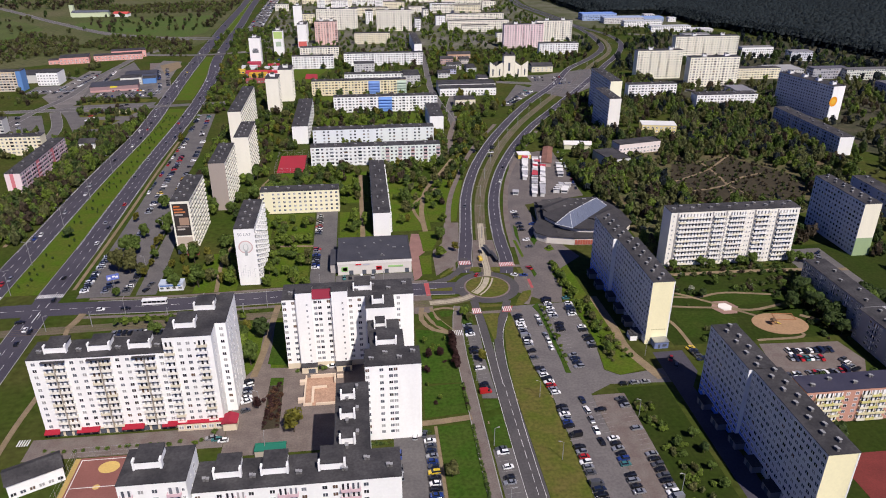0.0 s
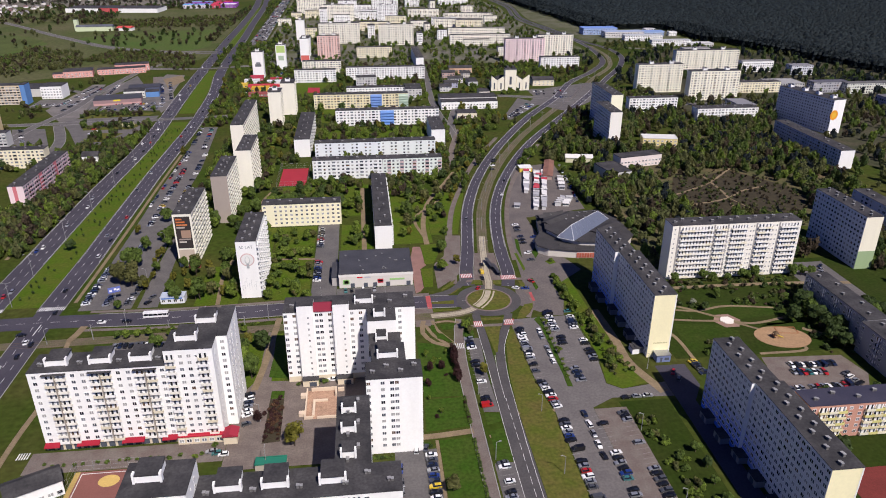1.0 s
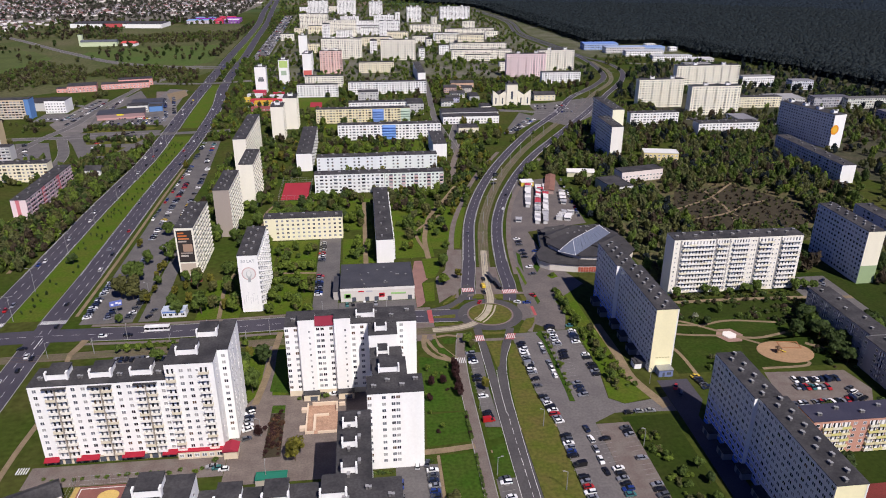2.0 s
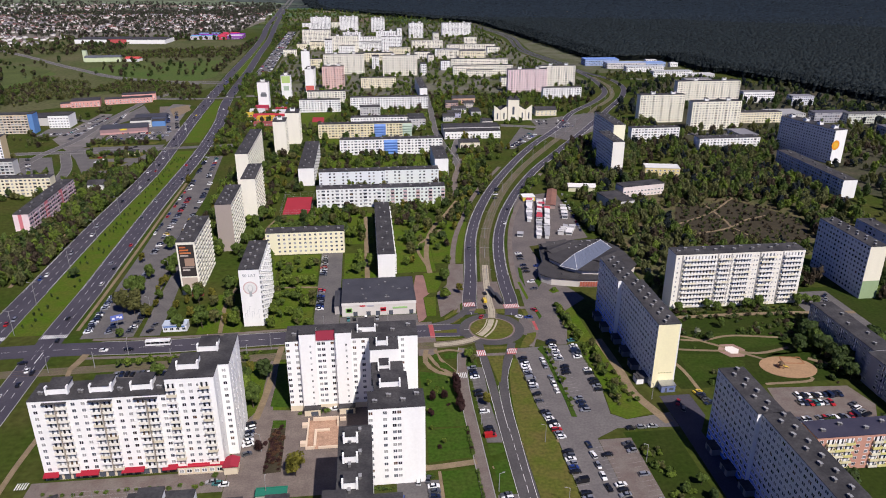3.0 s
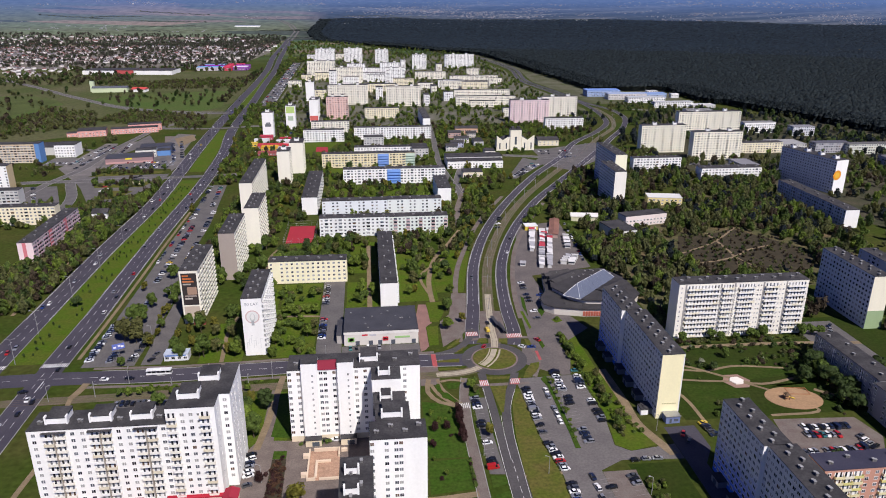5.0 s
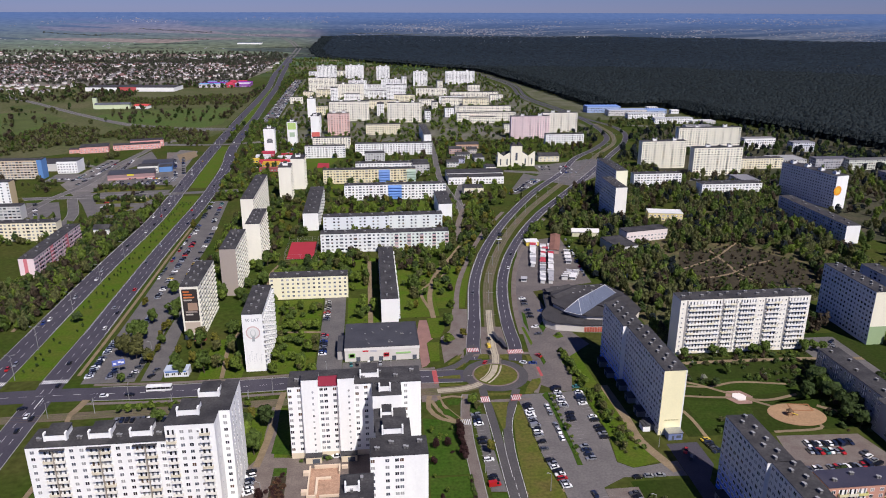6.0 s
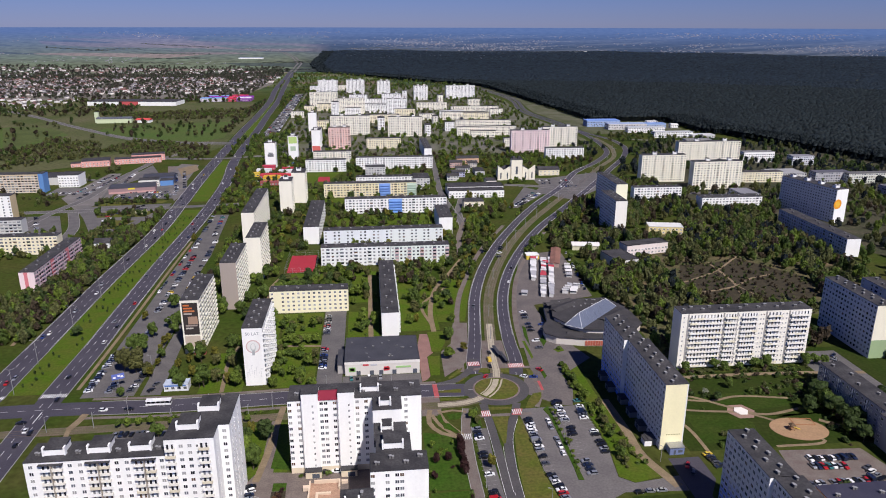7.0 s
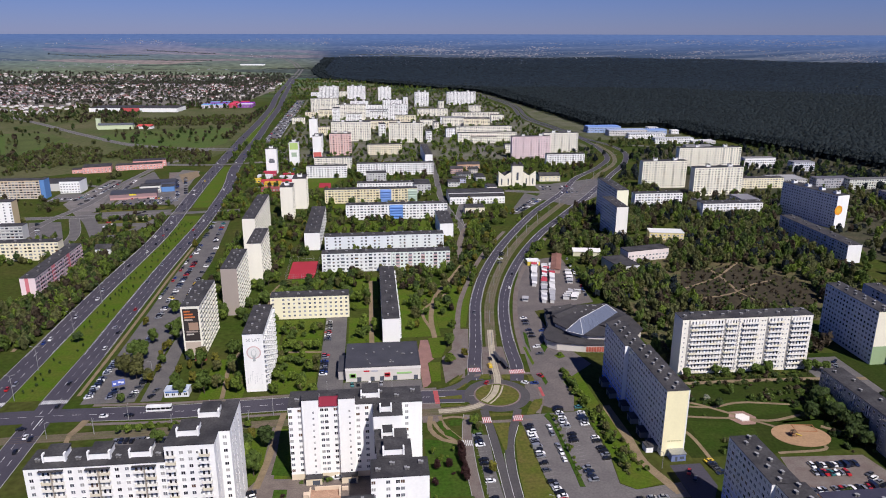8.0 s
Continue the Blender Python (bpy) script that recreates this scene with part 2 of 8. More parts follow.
def road(name, label, lines, material=None, z=0.04, kerb=True):
    """Roadways along lines given as (points, width), with raised kerbs on both sides."""
    bm, kb = bmesh.new(), bmesh.new()
    for k, (pts, width) in enumerate(lines):
        line = curve(pts)
        z += 0.012 * (k > 0)
        LANES.append((curve(pts, 2.0), width / 2))
        ribbon(bm, line, width / 2, -0.1, z)
        if kerb:
            for side in (1, -1):
                edge, run = beside(curve(pts, 3.0), side * (width / 2 + 0.15)), []
                for p in [*edge, None]:
                    if p is None or any(x0 < p[0] < x1 and y0 < p[1] < y1 for x0, y0, x1, y1 in CROSSINGS):
                        if len(run) > 2:
                            ribbon(kb, np.array(run), 0.15, -0.1, z + 0.12)
                        run = []
                    else:
                        run.append(p)
    ob = tagged(new(name, finish(name, bm, material or ASPHALT)), label, "road", kind="structure")
    if kerb:
        part("kerb", finish("kerb", kb, KERB), ob)
    else:
        kb.free()
    return ob


# ---------------------------------------------------------------- ground
def land_height(x, y):
    """The land lies flat as far as the town reaches and climbs slowly beyond, so that its far edge lies where the horizon dips to."""
    d = np.hypot(x, y)
    slope = np.clip((4850 - d) / 1950, 0, 1) * (178.0 / 2900 - 0.004) + 0.004
    return np.where(d > 2900, 178 - d * slope, 0.0)


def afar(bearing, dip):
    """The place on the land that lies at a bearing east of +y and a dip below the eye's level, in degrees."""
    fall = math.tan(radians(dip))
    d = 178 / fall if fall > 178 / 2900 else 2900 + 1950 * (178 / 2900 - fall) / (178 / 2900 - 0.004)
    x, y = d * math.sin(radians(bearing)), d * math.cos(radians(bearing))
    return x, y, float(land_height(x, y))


def sheet(name, rings, turns, material):
    """A sheet in rings about the origin."""
    r, a = np.meshgrid(rings, turns)
    x, y = 2.0 + r * np.sin(a), -3.0 + r * np.cos(a)
    verts = np.stack([x, y, land_height(x, y)], -1).reshape(-1, 3)
    n, m = r.shape
    k = np.arange(n * m).reshape(n, m)
    faces = np.stack([k[:-1, :-1], k[:-1, 1:], k[1:, 1:], k[1:, :-1]], -1).reshape(-1, 4)
    return new(name, joined(name, verts, faces[:, ::-1], [material]))


def build_ground():
    """One sheet round the town, and the far country behind it as a backdrop."""
    turns = np.linspace(-math.pi, math.pi, 129)
    tagged(sheet("ground", np.concatenate([[0.01], np.linspace(60, 2900, 30)]), turns, land()), "spring grassland and fields round the town", "ground", kind="structure")
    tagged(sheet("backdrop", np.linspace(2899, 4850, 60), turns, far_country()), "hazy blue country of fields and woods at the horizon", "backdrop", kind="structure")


def far_country():
    """Fields, woods and villages far off; air haze is painted in as blue and a faint glow, both growing with height."""
    m = bpy.data.materials.new("far_country")
    m.use_nodes = True
    n, link = m.node_tree.nodes, m.node_tree.links.new
    bsdf, geo = n["Principled BSDF"], n.new("ShaderNodeNewGeometry")
    bands = n.new("ShaderNodeMapping")
    bands.inputs["Scale"].default_value = (0.0016, 0.008, 0)
    link(geo.outputs["Position"], bands.inputs["Vector"])
    a, ramp = n.new("ShaderNodeTexVoronoi"), n.new("ShaderNodeValToRGB")
    a.inputs["Scale"].default_value = 1.0
    sep = n.new("ShaderNodeSeparateColor")
    link(bands.outputs[0], a.inputs["Vector"])
    link(a.outputs["Color"], sep.inputs[0])
    e = ramp.color_ramp.elements
    ramp.color_ramp.interpolation = "CONSTANT"
    e[0].color, e[1].position, e[1].color = (0.11, 0.13, 0.09, 1), 0.22, (0.22, 0.175, 0.14, 1)
    for pos, c in ((0.38, (0.11, 0.13, 0.09, 1)), (0.55, (0.06, 0.075, 0.07, 1)), (0.75, (0.18, 0.145, 0.125, 1)), (0.9, (0.12, 0.15, 0.1, 1))):
        e.new(pos).color = c
    link(sep.outputs[0], ramp.inputs[0])
    # woods to the east, and the haze blue painted over the farthest land
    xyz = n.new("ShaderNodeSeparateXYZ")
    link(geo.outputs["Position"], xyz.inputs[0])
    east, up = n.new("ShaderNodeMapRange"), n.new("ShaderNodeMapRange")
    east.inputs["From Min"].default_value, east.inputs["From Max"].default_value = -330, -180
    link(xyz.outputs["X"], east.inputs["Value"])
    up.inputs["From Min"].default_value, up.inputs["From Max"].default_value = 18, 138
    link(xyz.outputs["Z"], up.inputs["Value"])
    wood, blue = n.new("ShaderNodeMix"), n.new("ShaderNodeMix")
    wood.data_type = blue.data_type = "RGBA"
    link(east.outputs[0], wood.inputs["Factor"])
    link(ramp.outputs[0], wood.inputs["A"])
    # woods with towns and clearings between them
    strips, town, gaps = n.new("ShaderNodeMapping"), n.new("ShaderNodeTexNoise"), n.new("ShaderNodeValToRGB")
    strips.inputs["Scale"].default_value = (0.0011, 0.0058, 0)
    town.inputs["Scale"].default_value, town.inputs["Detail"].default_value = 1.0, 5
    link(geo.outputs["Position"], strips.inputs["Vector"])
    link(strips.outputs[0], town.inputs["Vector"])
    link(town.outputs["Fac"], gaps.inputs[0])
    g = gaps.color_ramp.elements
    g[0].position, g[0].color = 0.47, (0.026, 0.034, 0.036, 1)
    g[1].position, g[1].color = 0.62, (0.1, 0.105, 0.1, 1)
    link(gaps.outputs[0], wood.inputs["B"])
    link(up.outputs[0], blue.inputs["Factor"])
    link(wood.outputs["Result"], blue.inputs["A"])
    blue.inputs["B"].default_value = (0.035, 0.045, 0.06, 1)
    grain, speck = n.new("ShaderNodeTexNoise"), n.new("ShaderNodeMapRange")
    grain.inputs["Scale"].default_value, grain.inputs["Detail"].default_value = 7.0, 6
    speck.inputs["From Min"].default_value, speck.inputs["From Max"].default_value = 0.35, 0.65
    speck.inputs["To Min"].default_value, speck.inputs["To Max"].default_value = 0.75, 1.25
    even = n.new("ShaderNodeMapping")
    even.inputs["Scale"].default_value = (0.004, 0.0028, 0)
    link(geo.outputs["Position"], even.inputs["Vector"])
    link(even.outputs[0], grain.inputs["Vector"])
    link(grain.outputs["Fac"], speck.inputs["Value"])
    dapple = n.new("ShaderNodeVectorMath")
    dapple.operation = "SCALE"
    link(blue.outputs["Result"], dapple.inputs[0])
    link(speck.outputs[0], dapple.inputs["Scale"])
    link(dapple.outputs[0], bsdf.inputs["Base Color"])
    bsdf.inputs["Roughness"].default_value = 1.0
    bsdf.inputs["Specular IOR Level"].default_value = 0.0
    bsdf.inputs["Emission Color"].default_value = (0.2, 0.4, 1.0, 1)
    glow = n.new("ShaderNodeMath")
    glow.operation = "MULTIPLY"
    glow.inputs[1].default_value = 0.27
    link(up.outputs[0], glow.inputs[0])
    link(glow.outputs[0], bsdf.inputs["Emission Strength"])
    return m


def land():
    """Grass near by; beyond the town a patchwork of fields and dark woods."""
    m = surface("open_land", (0.034, 0.056, 0.008), rough=0.95, amount=0.28, coarse=0.03, fine=0.35, second=(0.058, 0.06, 0.016), gloss=0.05)
    n, link = m.node_tree.nodes, m.node_tree.links.new
    bsdf = n["Principled BSDF"]
    near = bsdf.inputs["Base Color"].links[0].from_socket
    geo = n.new("ShaderNodeNewGeometry")
    squash = n.new("ShaderNodeMapping")
    squash.inputs["Scale"].default_value = (0.004, 0.011, 0)
    link(geo.outputs["Position"], squash.inputs["Vector"])
    cells, ramp = n.new("ShaderNodeTexVoronoi"), n.new("ShaderNodeValToRGB")
    cells.inputs["Scale"].default_value = 1.0
    link(squash.outputs[0], cells.inputs["Vector"])
    sep = n.new("ShaderNodeSeparateColor")
    link(cells.outputs["Color"], sep.inputs[0])
    ramp.color_ramp.interpolation = "CONSTANT"
    e = ramp.color_ramp.elements
    e[0].position, e[0].color = 0.0, (0.075, 0.13, 0.06, 1)
    e[1].position, e[1].color = 0.25, (0.2, 0.17, 0.11, 1)
    for pos, c in ((0.42, (0.1, 0.12, 0.06, 1)), (0.6, (0.18, 0.135, 0.105, 1)), (0.72, (0.04, 0.06, 0.035, 1)), (0.86, (0.13, 0.15, 0.07, 1))):
        e.new(pos).color = c
    link(sep.outputs[0], ramp.inputs[0])
    xyz = n.new("ShaderNodeSeparateXYZ")
    link(geo.outputs["Position"], xyz.inputs[0])
    where = n.new("ShaderNodeMapRange")
    where.inputs["From Min"].default_value, where.inputs["From Max"].default_value = 1900, 2500
    link(xyz.outputs["Y"], where.inputs["Value"])
    mix = n.new("ShaderNodeMix")
    mix.data_type = "RGBA"
    link(where.outputs[0], mix.inputs["Factor"])
    link(near, mix.inputs["A"])
    link(ramp.outputs[0], mix.inputs["B"])
    link(mix.outputs["Result"], bsdf.inputs["Base Color"])
    return m


build_ground()

HIGHWAY_W = [(-180, -100), (-186, 150), (-190.5, 300), (-191.6, 345), (-192, 400), (-192.4, 450), (-192.6, 500), (-191.6, 560), (-190.6, 625), (-195, 728),
             (-201, 835), (-205.5, 934), (-212, 1120), (-217.5, 1279), (-222, 1472), (-234, 1772), (-258, 2084), (-279, 2553), (-297, 2890)]
HIGHWAY_E = [(-154, -100), (-158, 150), (-160, 281), (-160.6, 314), (-160.6, 356), (-160.4, 391), (-161.2, 432), (-162, 483), (-162.8, 545), (-162.4, 605),
             (-162, 680), (-163, 730), (-170, 863), (-179, 940), (-188, 1100), (-193.5, 1276), (-203, 1470), (-215, 1770), (-237, 2083), (-264, 2553), (-281, 2890)]
CROSS = [(-420, 300), (-260, 316), (-160, 321), (-98, 319.5), (-44, 321.5), (20, 321.6), (50, 320.4)]
LOOP_W = [(53.2, 337), (54, 349), (58.6, 377), (62.6, 405), (69, 447), (80, 492), (103, 559), (132, 625), (170, 700), (221, 785), (258, 861), (308, 930),
          (346, 1000), (360, 1072), (366, 1154), (350, 1330), (330, 1500), (352, 1750), (300, 2200)]
LOOP_E = [(74.5, 334), (77, 346), (78.8, 375), (81.4, 403), (88, 445), (100, 490), (116.5, 535), (148.5, 604), (193.5, 680), (247, 768), (310, 878),
          (364, 976), (388, 1044), (392, 1110), (372, 1200), (362, 1330), (342, 1500), (364, 1750), (312, 2200)]
TRAM = [(-420, 286), (-250, 297), (-63, 303), (0, 305.5), (30, 306.6), (40, 307.2), (48, 309.3), (54, 313.4), (59.5, 320.5), (63, 330), (64.6, 338), (65.4, 351), (68, 376), (71.4, 402), (78.5, 446), (90, 490),
        (110, 548), (140, 615), (183, 692), (235, 778), (299, 890), (346, 969), (367, 1046), (372, 1140)]
ISLAND = (61.4, 320.1)
LANES.append((curve(TRAM, 2.0), 7.0))

road("highway", "dual carriageway of dark asphalt with white lane lines", [(HIGHWAY_W, 14), (HIGHWAY_E, 12.4)])
road("cross_street", "asphalt street between the highway and the roundabout", [(CROSS, 12.5)], z=0.05)
road("avenue", "curving asphalt avenue with two carriageways beside tram tracks", [(LOOP_W, 7.4), (LOOP_E, 7.2)], z=0.06)
road("south_street", "asphalt street running south from the roundabout",
     [([(53.4, -100), (53.4, 60), (53.4, 160), (53.4, 215), (53.3, 246)], 7.4), ([(51.8, 236), (52.3, 262), (52.6, 280), (52.3, 306)], 4.0)], STREET, z=0.065, kerb=False)
road("south_branch", "asphalt branch of the street towards the roundabout", [([(55.2, 230), (56.2, 253), (57.4, 266), (59.6, 277.5), (65, 292.5), (69, 305)], 3.9)], STREET, z=0.11, kerb=False)
road("slip_road", "curved asphalt slip road at the roundabout", [([(28, 326.2), (36, 328.2), (43, 332), (48.5, 338.4), (52, 345.5), (54.2, 355)], 4.2)], STREET, z=0.12, kerb=False)
PAVED.extend([(167, 278, 183, 294), (43, 232, 49.5, 266)])
road("side_street", "asphalt side streets west of the highway",
     [([(-113, 735), (-165, 729), (-210, 724), (-278, 719), (-345, 715), (-520, 690)], 10), ([(-318, 560), (-316, 614), (-313, 709), (-302, 767), (-301, 851), (-294, 936), (-285, 1010), (-262, 1060)], 8),
      ([(-262, 570), (-264, 609), (-268, 644), (-292, 712)], 9), ([(-300, 1010), (-200, 1003), (-140, 1022), (-100, 1040)], 10), ([(-520, 900), (-400, 905), (-345, 880), (-301, 850)], 6)], OLD_ASPHALT, z=0.045)
road("bypass", "distant dual road across the fields", [([(-1160, 2050), (-960, 1830), (-815, 1672), (-648, 1492), (-490, 1306), (-366, 1180), (-289, 1138), (-214, 1130)], 10),
                                                    ([(-1176, 2072), (-976, 1852), (-831, 1694), (-664, 1514), (-504, 1326), (-374, 1196), (-292, 1153), (-215, 1144)], 9)], OLD_ASPHALT, z=0.045)
road("cross_avenue", "asphalt streets joining the avenue", [([(150, 800), (205, 780), (226, 765), (256, 775), (300, 760), (330, 735)], 9), ([(84, 620), (90, 700), (120, 780), (150, 800)], 6), ([(330, 735), (400, 730), (440, 700)], 7),
                                                           ([(84, 640), (78, 760), (84, 900), (90, 1100)], 6), ([(420, 1120), (470, 1100), (560, 1100)], 8)], OLD_ASPHALT, z=0.045)
road("service_road", "brownish paved service road", [([(39.2, -60), (39.2, 240), (39.4, 262), (40.2, 276), (41.6, 288), (43, 297), (44, 302)], 4.4)], SLABS, z=0.05)
laid("roundabout", "asphalt ring of a tramway roundabout", "road", [ring(*ISLAND, 16.8, n=64)], STREET, 0.09)
laid("roundabout_kerb", "reddish sett apron round the central island", "kerb", [ring(*ISLAND, 12.1, n=64)], surface("apron_setts", (0.2, 0.15, 0.14), amount=0.2, fine=2.5), 0.17)
laid("roundabout_island", "grassed central island of the roundabout", "island", [ring(*ISLAND, 11.2, n=64)], DRY, 0.24)

# ---------------------------------------------------------------- lawns, paving, tracks
laid("highway_median", "mown grass strip between the carriageways", "lawn",
     [[(-184.3, 337), (-167.4, 337), (-167.2, 400), (-168.6, 500), (-169, 613), (-168.6, 690), (-170, 712), (-186, 712), (-183.4, 625), (-184.4, 560), (-185.4, 500), (-185, 420)],
      [(-187, 748), (-171, 748), (-172.4, 790), (-177, 863), (-186, 940), (-189.6, 985), (-198.6, 985), (-195.8, 880), (-189.6, 775)],
      [(-196, 1190), (-209, 1190), (-212, 1280), (-216, 1472), (-227, 1760), (-222, 1760), (-209, 1472), (-200, 1280)]], MEDIAN, 0.1)
for name, label, pts, material, z in (
        ("car_park", "large worn asphalt car park in front of the slab blocks",
         [(68, 299), (69, 250), (72, 226), (72, 60), (88, 60), (88, 226), (98, 231.5), (124, 230), (124, 240), (104, 237), (98.5, 241.5), (101, 262), (100.5, 280), (99.5, 300)], LOT_ASPHALT, 0.03),
        ("car_park", "reddish paved part of the car park", rect(88.1, 60, 101.5, 225), SLABS, 0.03),
        ("lane", "dark asphalt lane along the slab block entrances", [(120.5, 40), (131.5, 40), (131.5, 226), (138, 236), (138, 252), (124.2, 252), (124.2, 229)], ASPHALT, 0.035),
        ("car_park", "asphalt car park beside the white block", [(6.5, 150), (21.6, 150), (22.3, 208.4), (6.5, 209)], OLD_ASPHALT, 0.03),
        ("courtyard", "paved courtyard between the white blocks", [(-56, 205), (-49, 205), (-34, 205), (-14, 205), (-14, 243), (-3, 243), (-3, 258), (-14, 258.5), (-30, 257.5), (-43.6, 259), (-44.4, 276), (-45.2, 300), (-49, 300), (-49.4, 276), (-49, 262),
                                                             (-55, 250), (-56, 232)], surface("courtyard_paving", (0.125, 0.1, 0.088), rough=0.9, amount=0.18, coarse=0.2, fine=1.4, second=(0.165, 0.135, 0.118)), 0.03),
        ("car_park", "asphalt car park behind the long white block", [(-120, 285), (-92, 284), (-92, 297), (-120, 299)], OLD_ASPHALT, 0.03),
        ("pavement", "brownish paving along the shops", rect(-126, 210.5, -56.2, 222), SLABS, 0.035),
        ("car_park", "car park along the highway", [(-147, 331), (-121, 331), (-121, 420), (-129, 470), (-129, 560), (-138, 690), (-151, 690), (-150, 517), (-148, 440), (-147, 380)], OLD_ASPHALT, 0.03),
        ("street", "asphalt street beside the slab blocks", [(-118, 331), (-108, 331), (-112, 400), (-116, 430), (-120, 430), (-119.5, 380)], OLD_ASPHALT, 0.032),
        ("car_park", "car park beside the supermarket", rect(-31, 331, -17.5, 432), OLD_ASPHALT, 0.03),
        ("forecourt", "asphalt forecourt of the supermarket", rect(-17.3, 329, 24, 341), OLD_ASPHALT, 0.03),
        ("plaza", "reddish paved plaza beside the supermarket", [(24.2, 331.2), (26.8, 332.9), (29, 337), (29.1, 360), (33, 365), (31.6, 390.6), (27.1, 391), (24.2, 372)], REDPAVE, 0.034),
        ("plaza", "brownish paving where the paths meet the tracks", [(21.5, 297), (31, 297), (31.4, 308), (31, 331), (22, 331)], SLABS, 0.037),
        ("plaza", "grey paving beside the avenue", [(36.4, 335.2), (46.8, 346.6), (50.2, 352), (54.4, 377), (58, 405), (49, 406), (44.3, 376), (37.8, 366), (37, 360)], SLABS, 0.03),
        ("tram_stop", "paved tram stop platforms", [(57.4, 344), (73, 344), (74.6, 377), (62.8, 378)], SLABS, 0.08),
        ("forecourt", "paved forecourt of the market hall", [(83, 330), (98, 330), (120, 350), (108, 385), (106, 430), (150, 442), (154, 545), (118, 536), (97, 447), (88, 398)], FORECOURT, 0.03),
        ("car_park", "car park behind the slab blocks", [(170, 225), (208, 225), (215, 236), (212, 251), (175, 253)], SLABS, 0.03),
        ("car_park", "yard behind the wide slab block", rect(236, 300, 262, 345), OLD_ASPHALT, 0.03),
        ("car_park", "discount store car park", [(-275, 765), (-205, 765), (-205, 800), (-230, 850), (-275, 850)], OLD_ASPHALT, 0.03),
        ("car_park", "apron of the bus loop", [(-252, 640), (-225, 640), (-205, 700), (-205, 742), (-300, 735), (-275, 690)], OLD_ASPHALT, 0.03),
        ("parking_bay", "asphalt parking bays beside the service road", [(43.4, 228), (49.6, 227.4), (49.2, 256), (50.8, 283.5), (44.4, 284.2)], OLD_ASPHALT, 0.03),
        ("parking_bay", "asphalt parking bays beside the service road", rect(42.2, 130, 49.8, 198), OLD_ASPHALT, 0.03),
        ("junction", "asphalt apron east of the roundabout", [(76, 313), (86, 304), (92, 300.3), (96, 300.3), (101, 318), (97, 340), (84, 337), (77.5, 329)], FORECOURT, 0.05),
        ("car_park", "lots of the shops west of the highway", [(-297, 770), (-286, 772), (-282, 850), (-262, 905), (-284, 960), (-296, 850)], OLD_ASPHALT, 0.03),
        ("car_park", "lot beside the office slab", rect(-352, 790, -306, 828), OLD_ASPHALT, 0.03),
        ("car_park", "lot beside the five-storey blocks", [(-305, 640), (-275, 640), (-300, 700), (-330, 700)], OLD_ASPHALT, 0.03),
        ("car_park", "gravel yard beside the highway", [(-240, 860), (-226, 850), (-232, 950), (-262, 950)], SLABS, 0.03),
        ("car_park", "car park beside the far avenue", rect(196, 775, 240, 830), OLD_ASPHALT, 0.03)):
    laid(name, label, "paving", [pts], material, z)
laid("playground", "sandy playground with an oval edge", "playground", [ring(194, 268.5, 13, 9.5, turn=-8)], SAND, 0.22)
PAVED.append((-69, 494, -40, 556))
laid("sports_court", "red handball court", "court", [rect(-64, 511, -44, 552)], REDCOURT, 0.05)
laid("sports_pitch", "red all-weather pitch", "court", [rect(164, 138, 196, 181)], surface("pitch_rubber", (0.16, 0.03, 0.025), rough=0.9, amount=0.15), 0.05)
laid("basketball_court", "reddish basketball court", "court", [rect(-106, 180, -85, 210)], surface("court_rubber", (0.21, 0.085, 0.07), amount=0.1), 0.05)
laid("court_key", "yellow keys painted on the court", "court", [ring(-94, 204.5, 3.6, 3.0), ring(-96.5, 184, 3.6, 3.0), ring(-95.5, 195, 1.2)],
     surface("court_yellow", (0.55, 0.38, 0.12), amount=0.12), 0.056)
laid("court_line", "white lines painted on the basketball court", "court", [rect(-104.6, 181, -104.3, 209), rect(-86.6, 181, -86.3, 209), rect(-104.3, 181, -86.6, 181.3), rect(-104.3, 208.7, -86.6, 209), rect(-104.3, 194.9, -86.6, 195.2)], LINE, 0.062)
laid("court_apron", "ochre strip beside the basketball court", "court", [rect(-107, 180, -105.2, 210)], surface("court_ochre", (0.42, 0.3, 0.1), amount=0.15), 0.052)
laid("sunken_terrace", "sunken brick terrace in the courtyard", "terrace", [rect(-28, 231, -15.5, 250)], surface("terrace_brick", (0.4, 0.25, 0.17), amount=0.2, coarse=0.4), 0.05)
laid("flower_bed", "brown earth bed in the courtyard", "flower bed", [[(-43, 218.5), (-36.3, 219), (-37, 246), (-42.7, 246)]], SOIL, 0.08)
laid("bed_lawn", "grass end of the earth bed", "lawn", [[(-42.6, 246.2), (-37.1, 246.2), (-37.2, 251.2), (-42.6, 251.6)], [(-45, 262), (-38.5, 260.5), (-33, 259.2), (-38, 265), (-44.5, 276)]], PARK, 0.09)
laid("verge", "dry grass verge beside the street", "lawn", [[(57.3, 60), (71.5, 60), (71.5, 224), (68.6, 248), (68.3, 289.5), (66, 289.5), (62.2, 277), (60, 262), (58.6, 250), (57.3, 230)]], DRY, 0.06)
laid("lawn", "fresh green lawn beside the white block", "lawn", [[(20.5, 240.2), (37, 239.6), (37.4, 275.6), (29, 280.4), (20.8, 283)], [(19.2, 218.2), (37.2, 220), (37.1, 238.8), (20.4, 238.4)], [(23.4, 60), (36.9, 60), (36.8, 213.2), (23.6, 212.8)],
     [(43.4, 219.6), (49.6, 221.8), (49.2, 226.5), (43.4, 227)], [(43.6, 198.8), (49.4, 199.3), (49.4, 217.6), (43.6, 215.6)], rect(-2, 209.5, 5.8, 214.4), [(12, 209.6), (20, 209.3), (20.3, 212), (12.3, 213)]], PARK, 0.07)
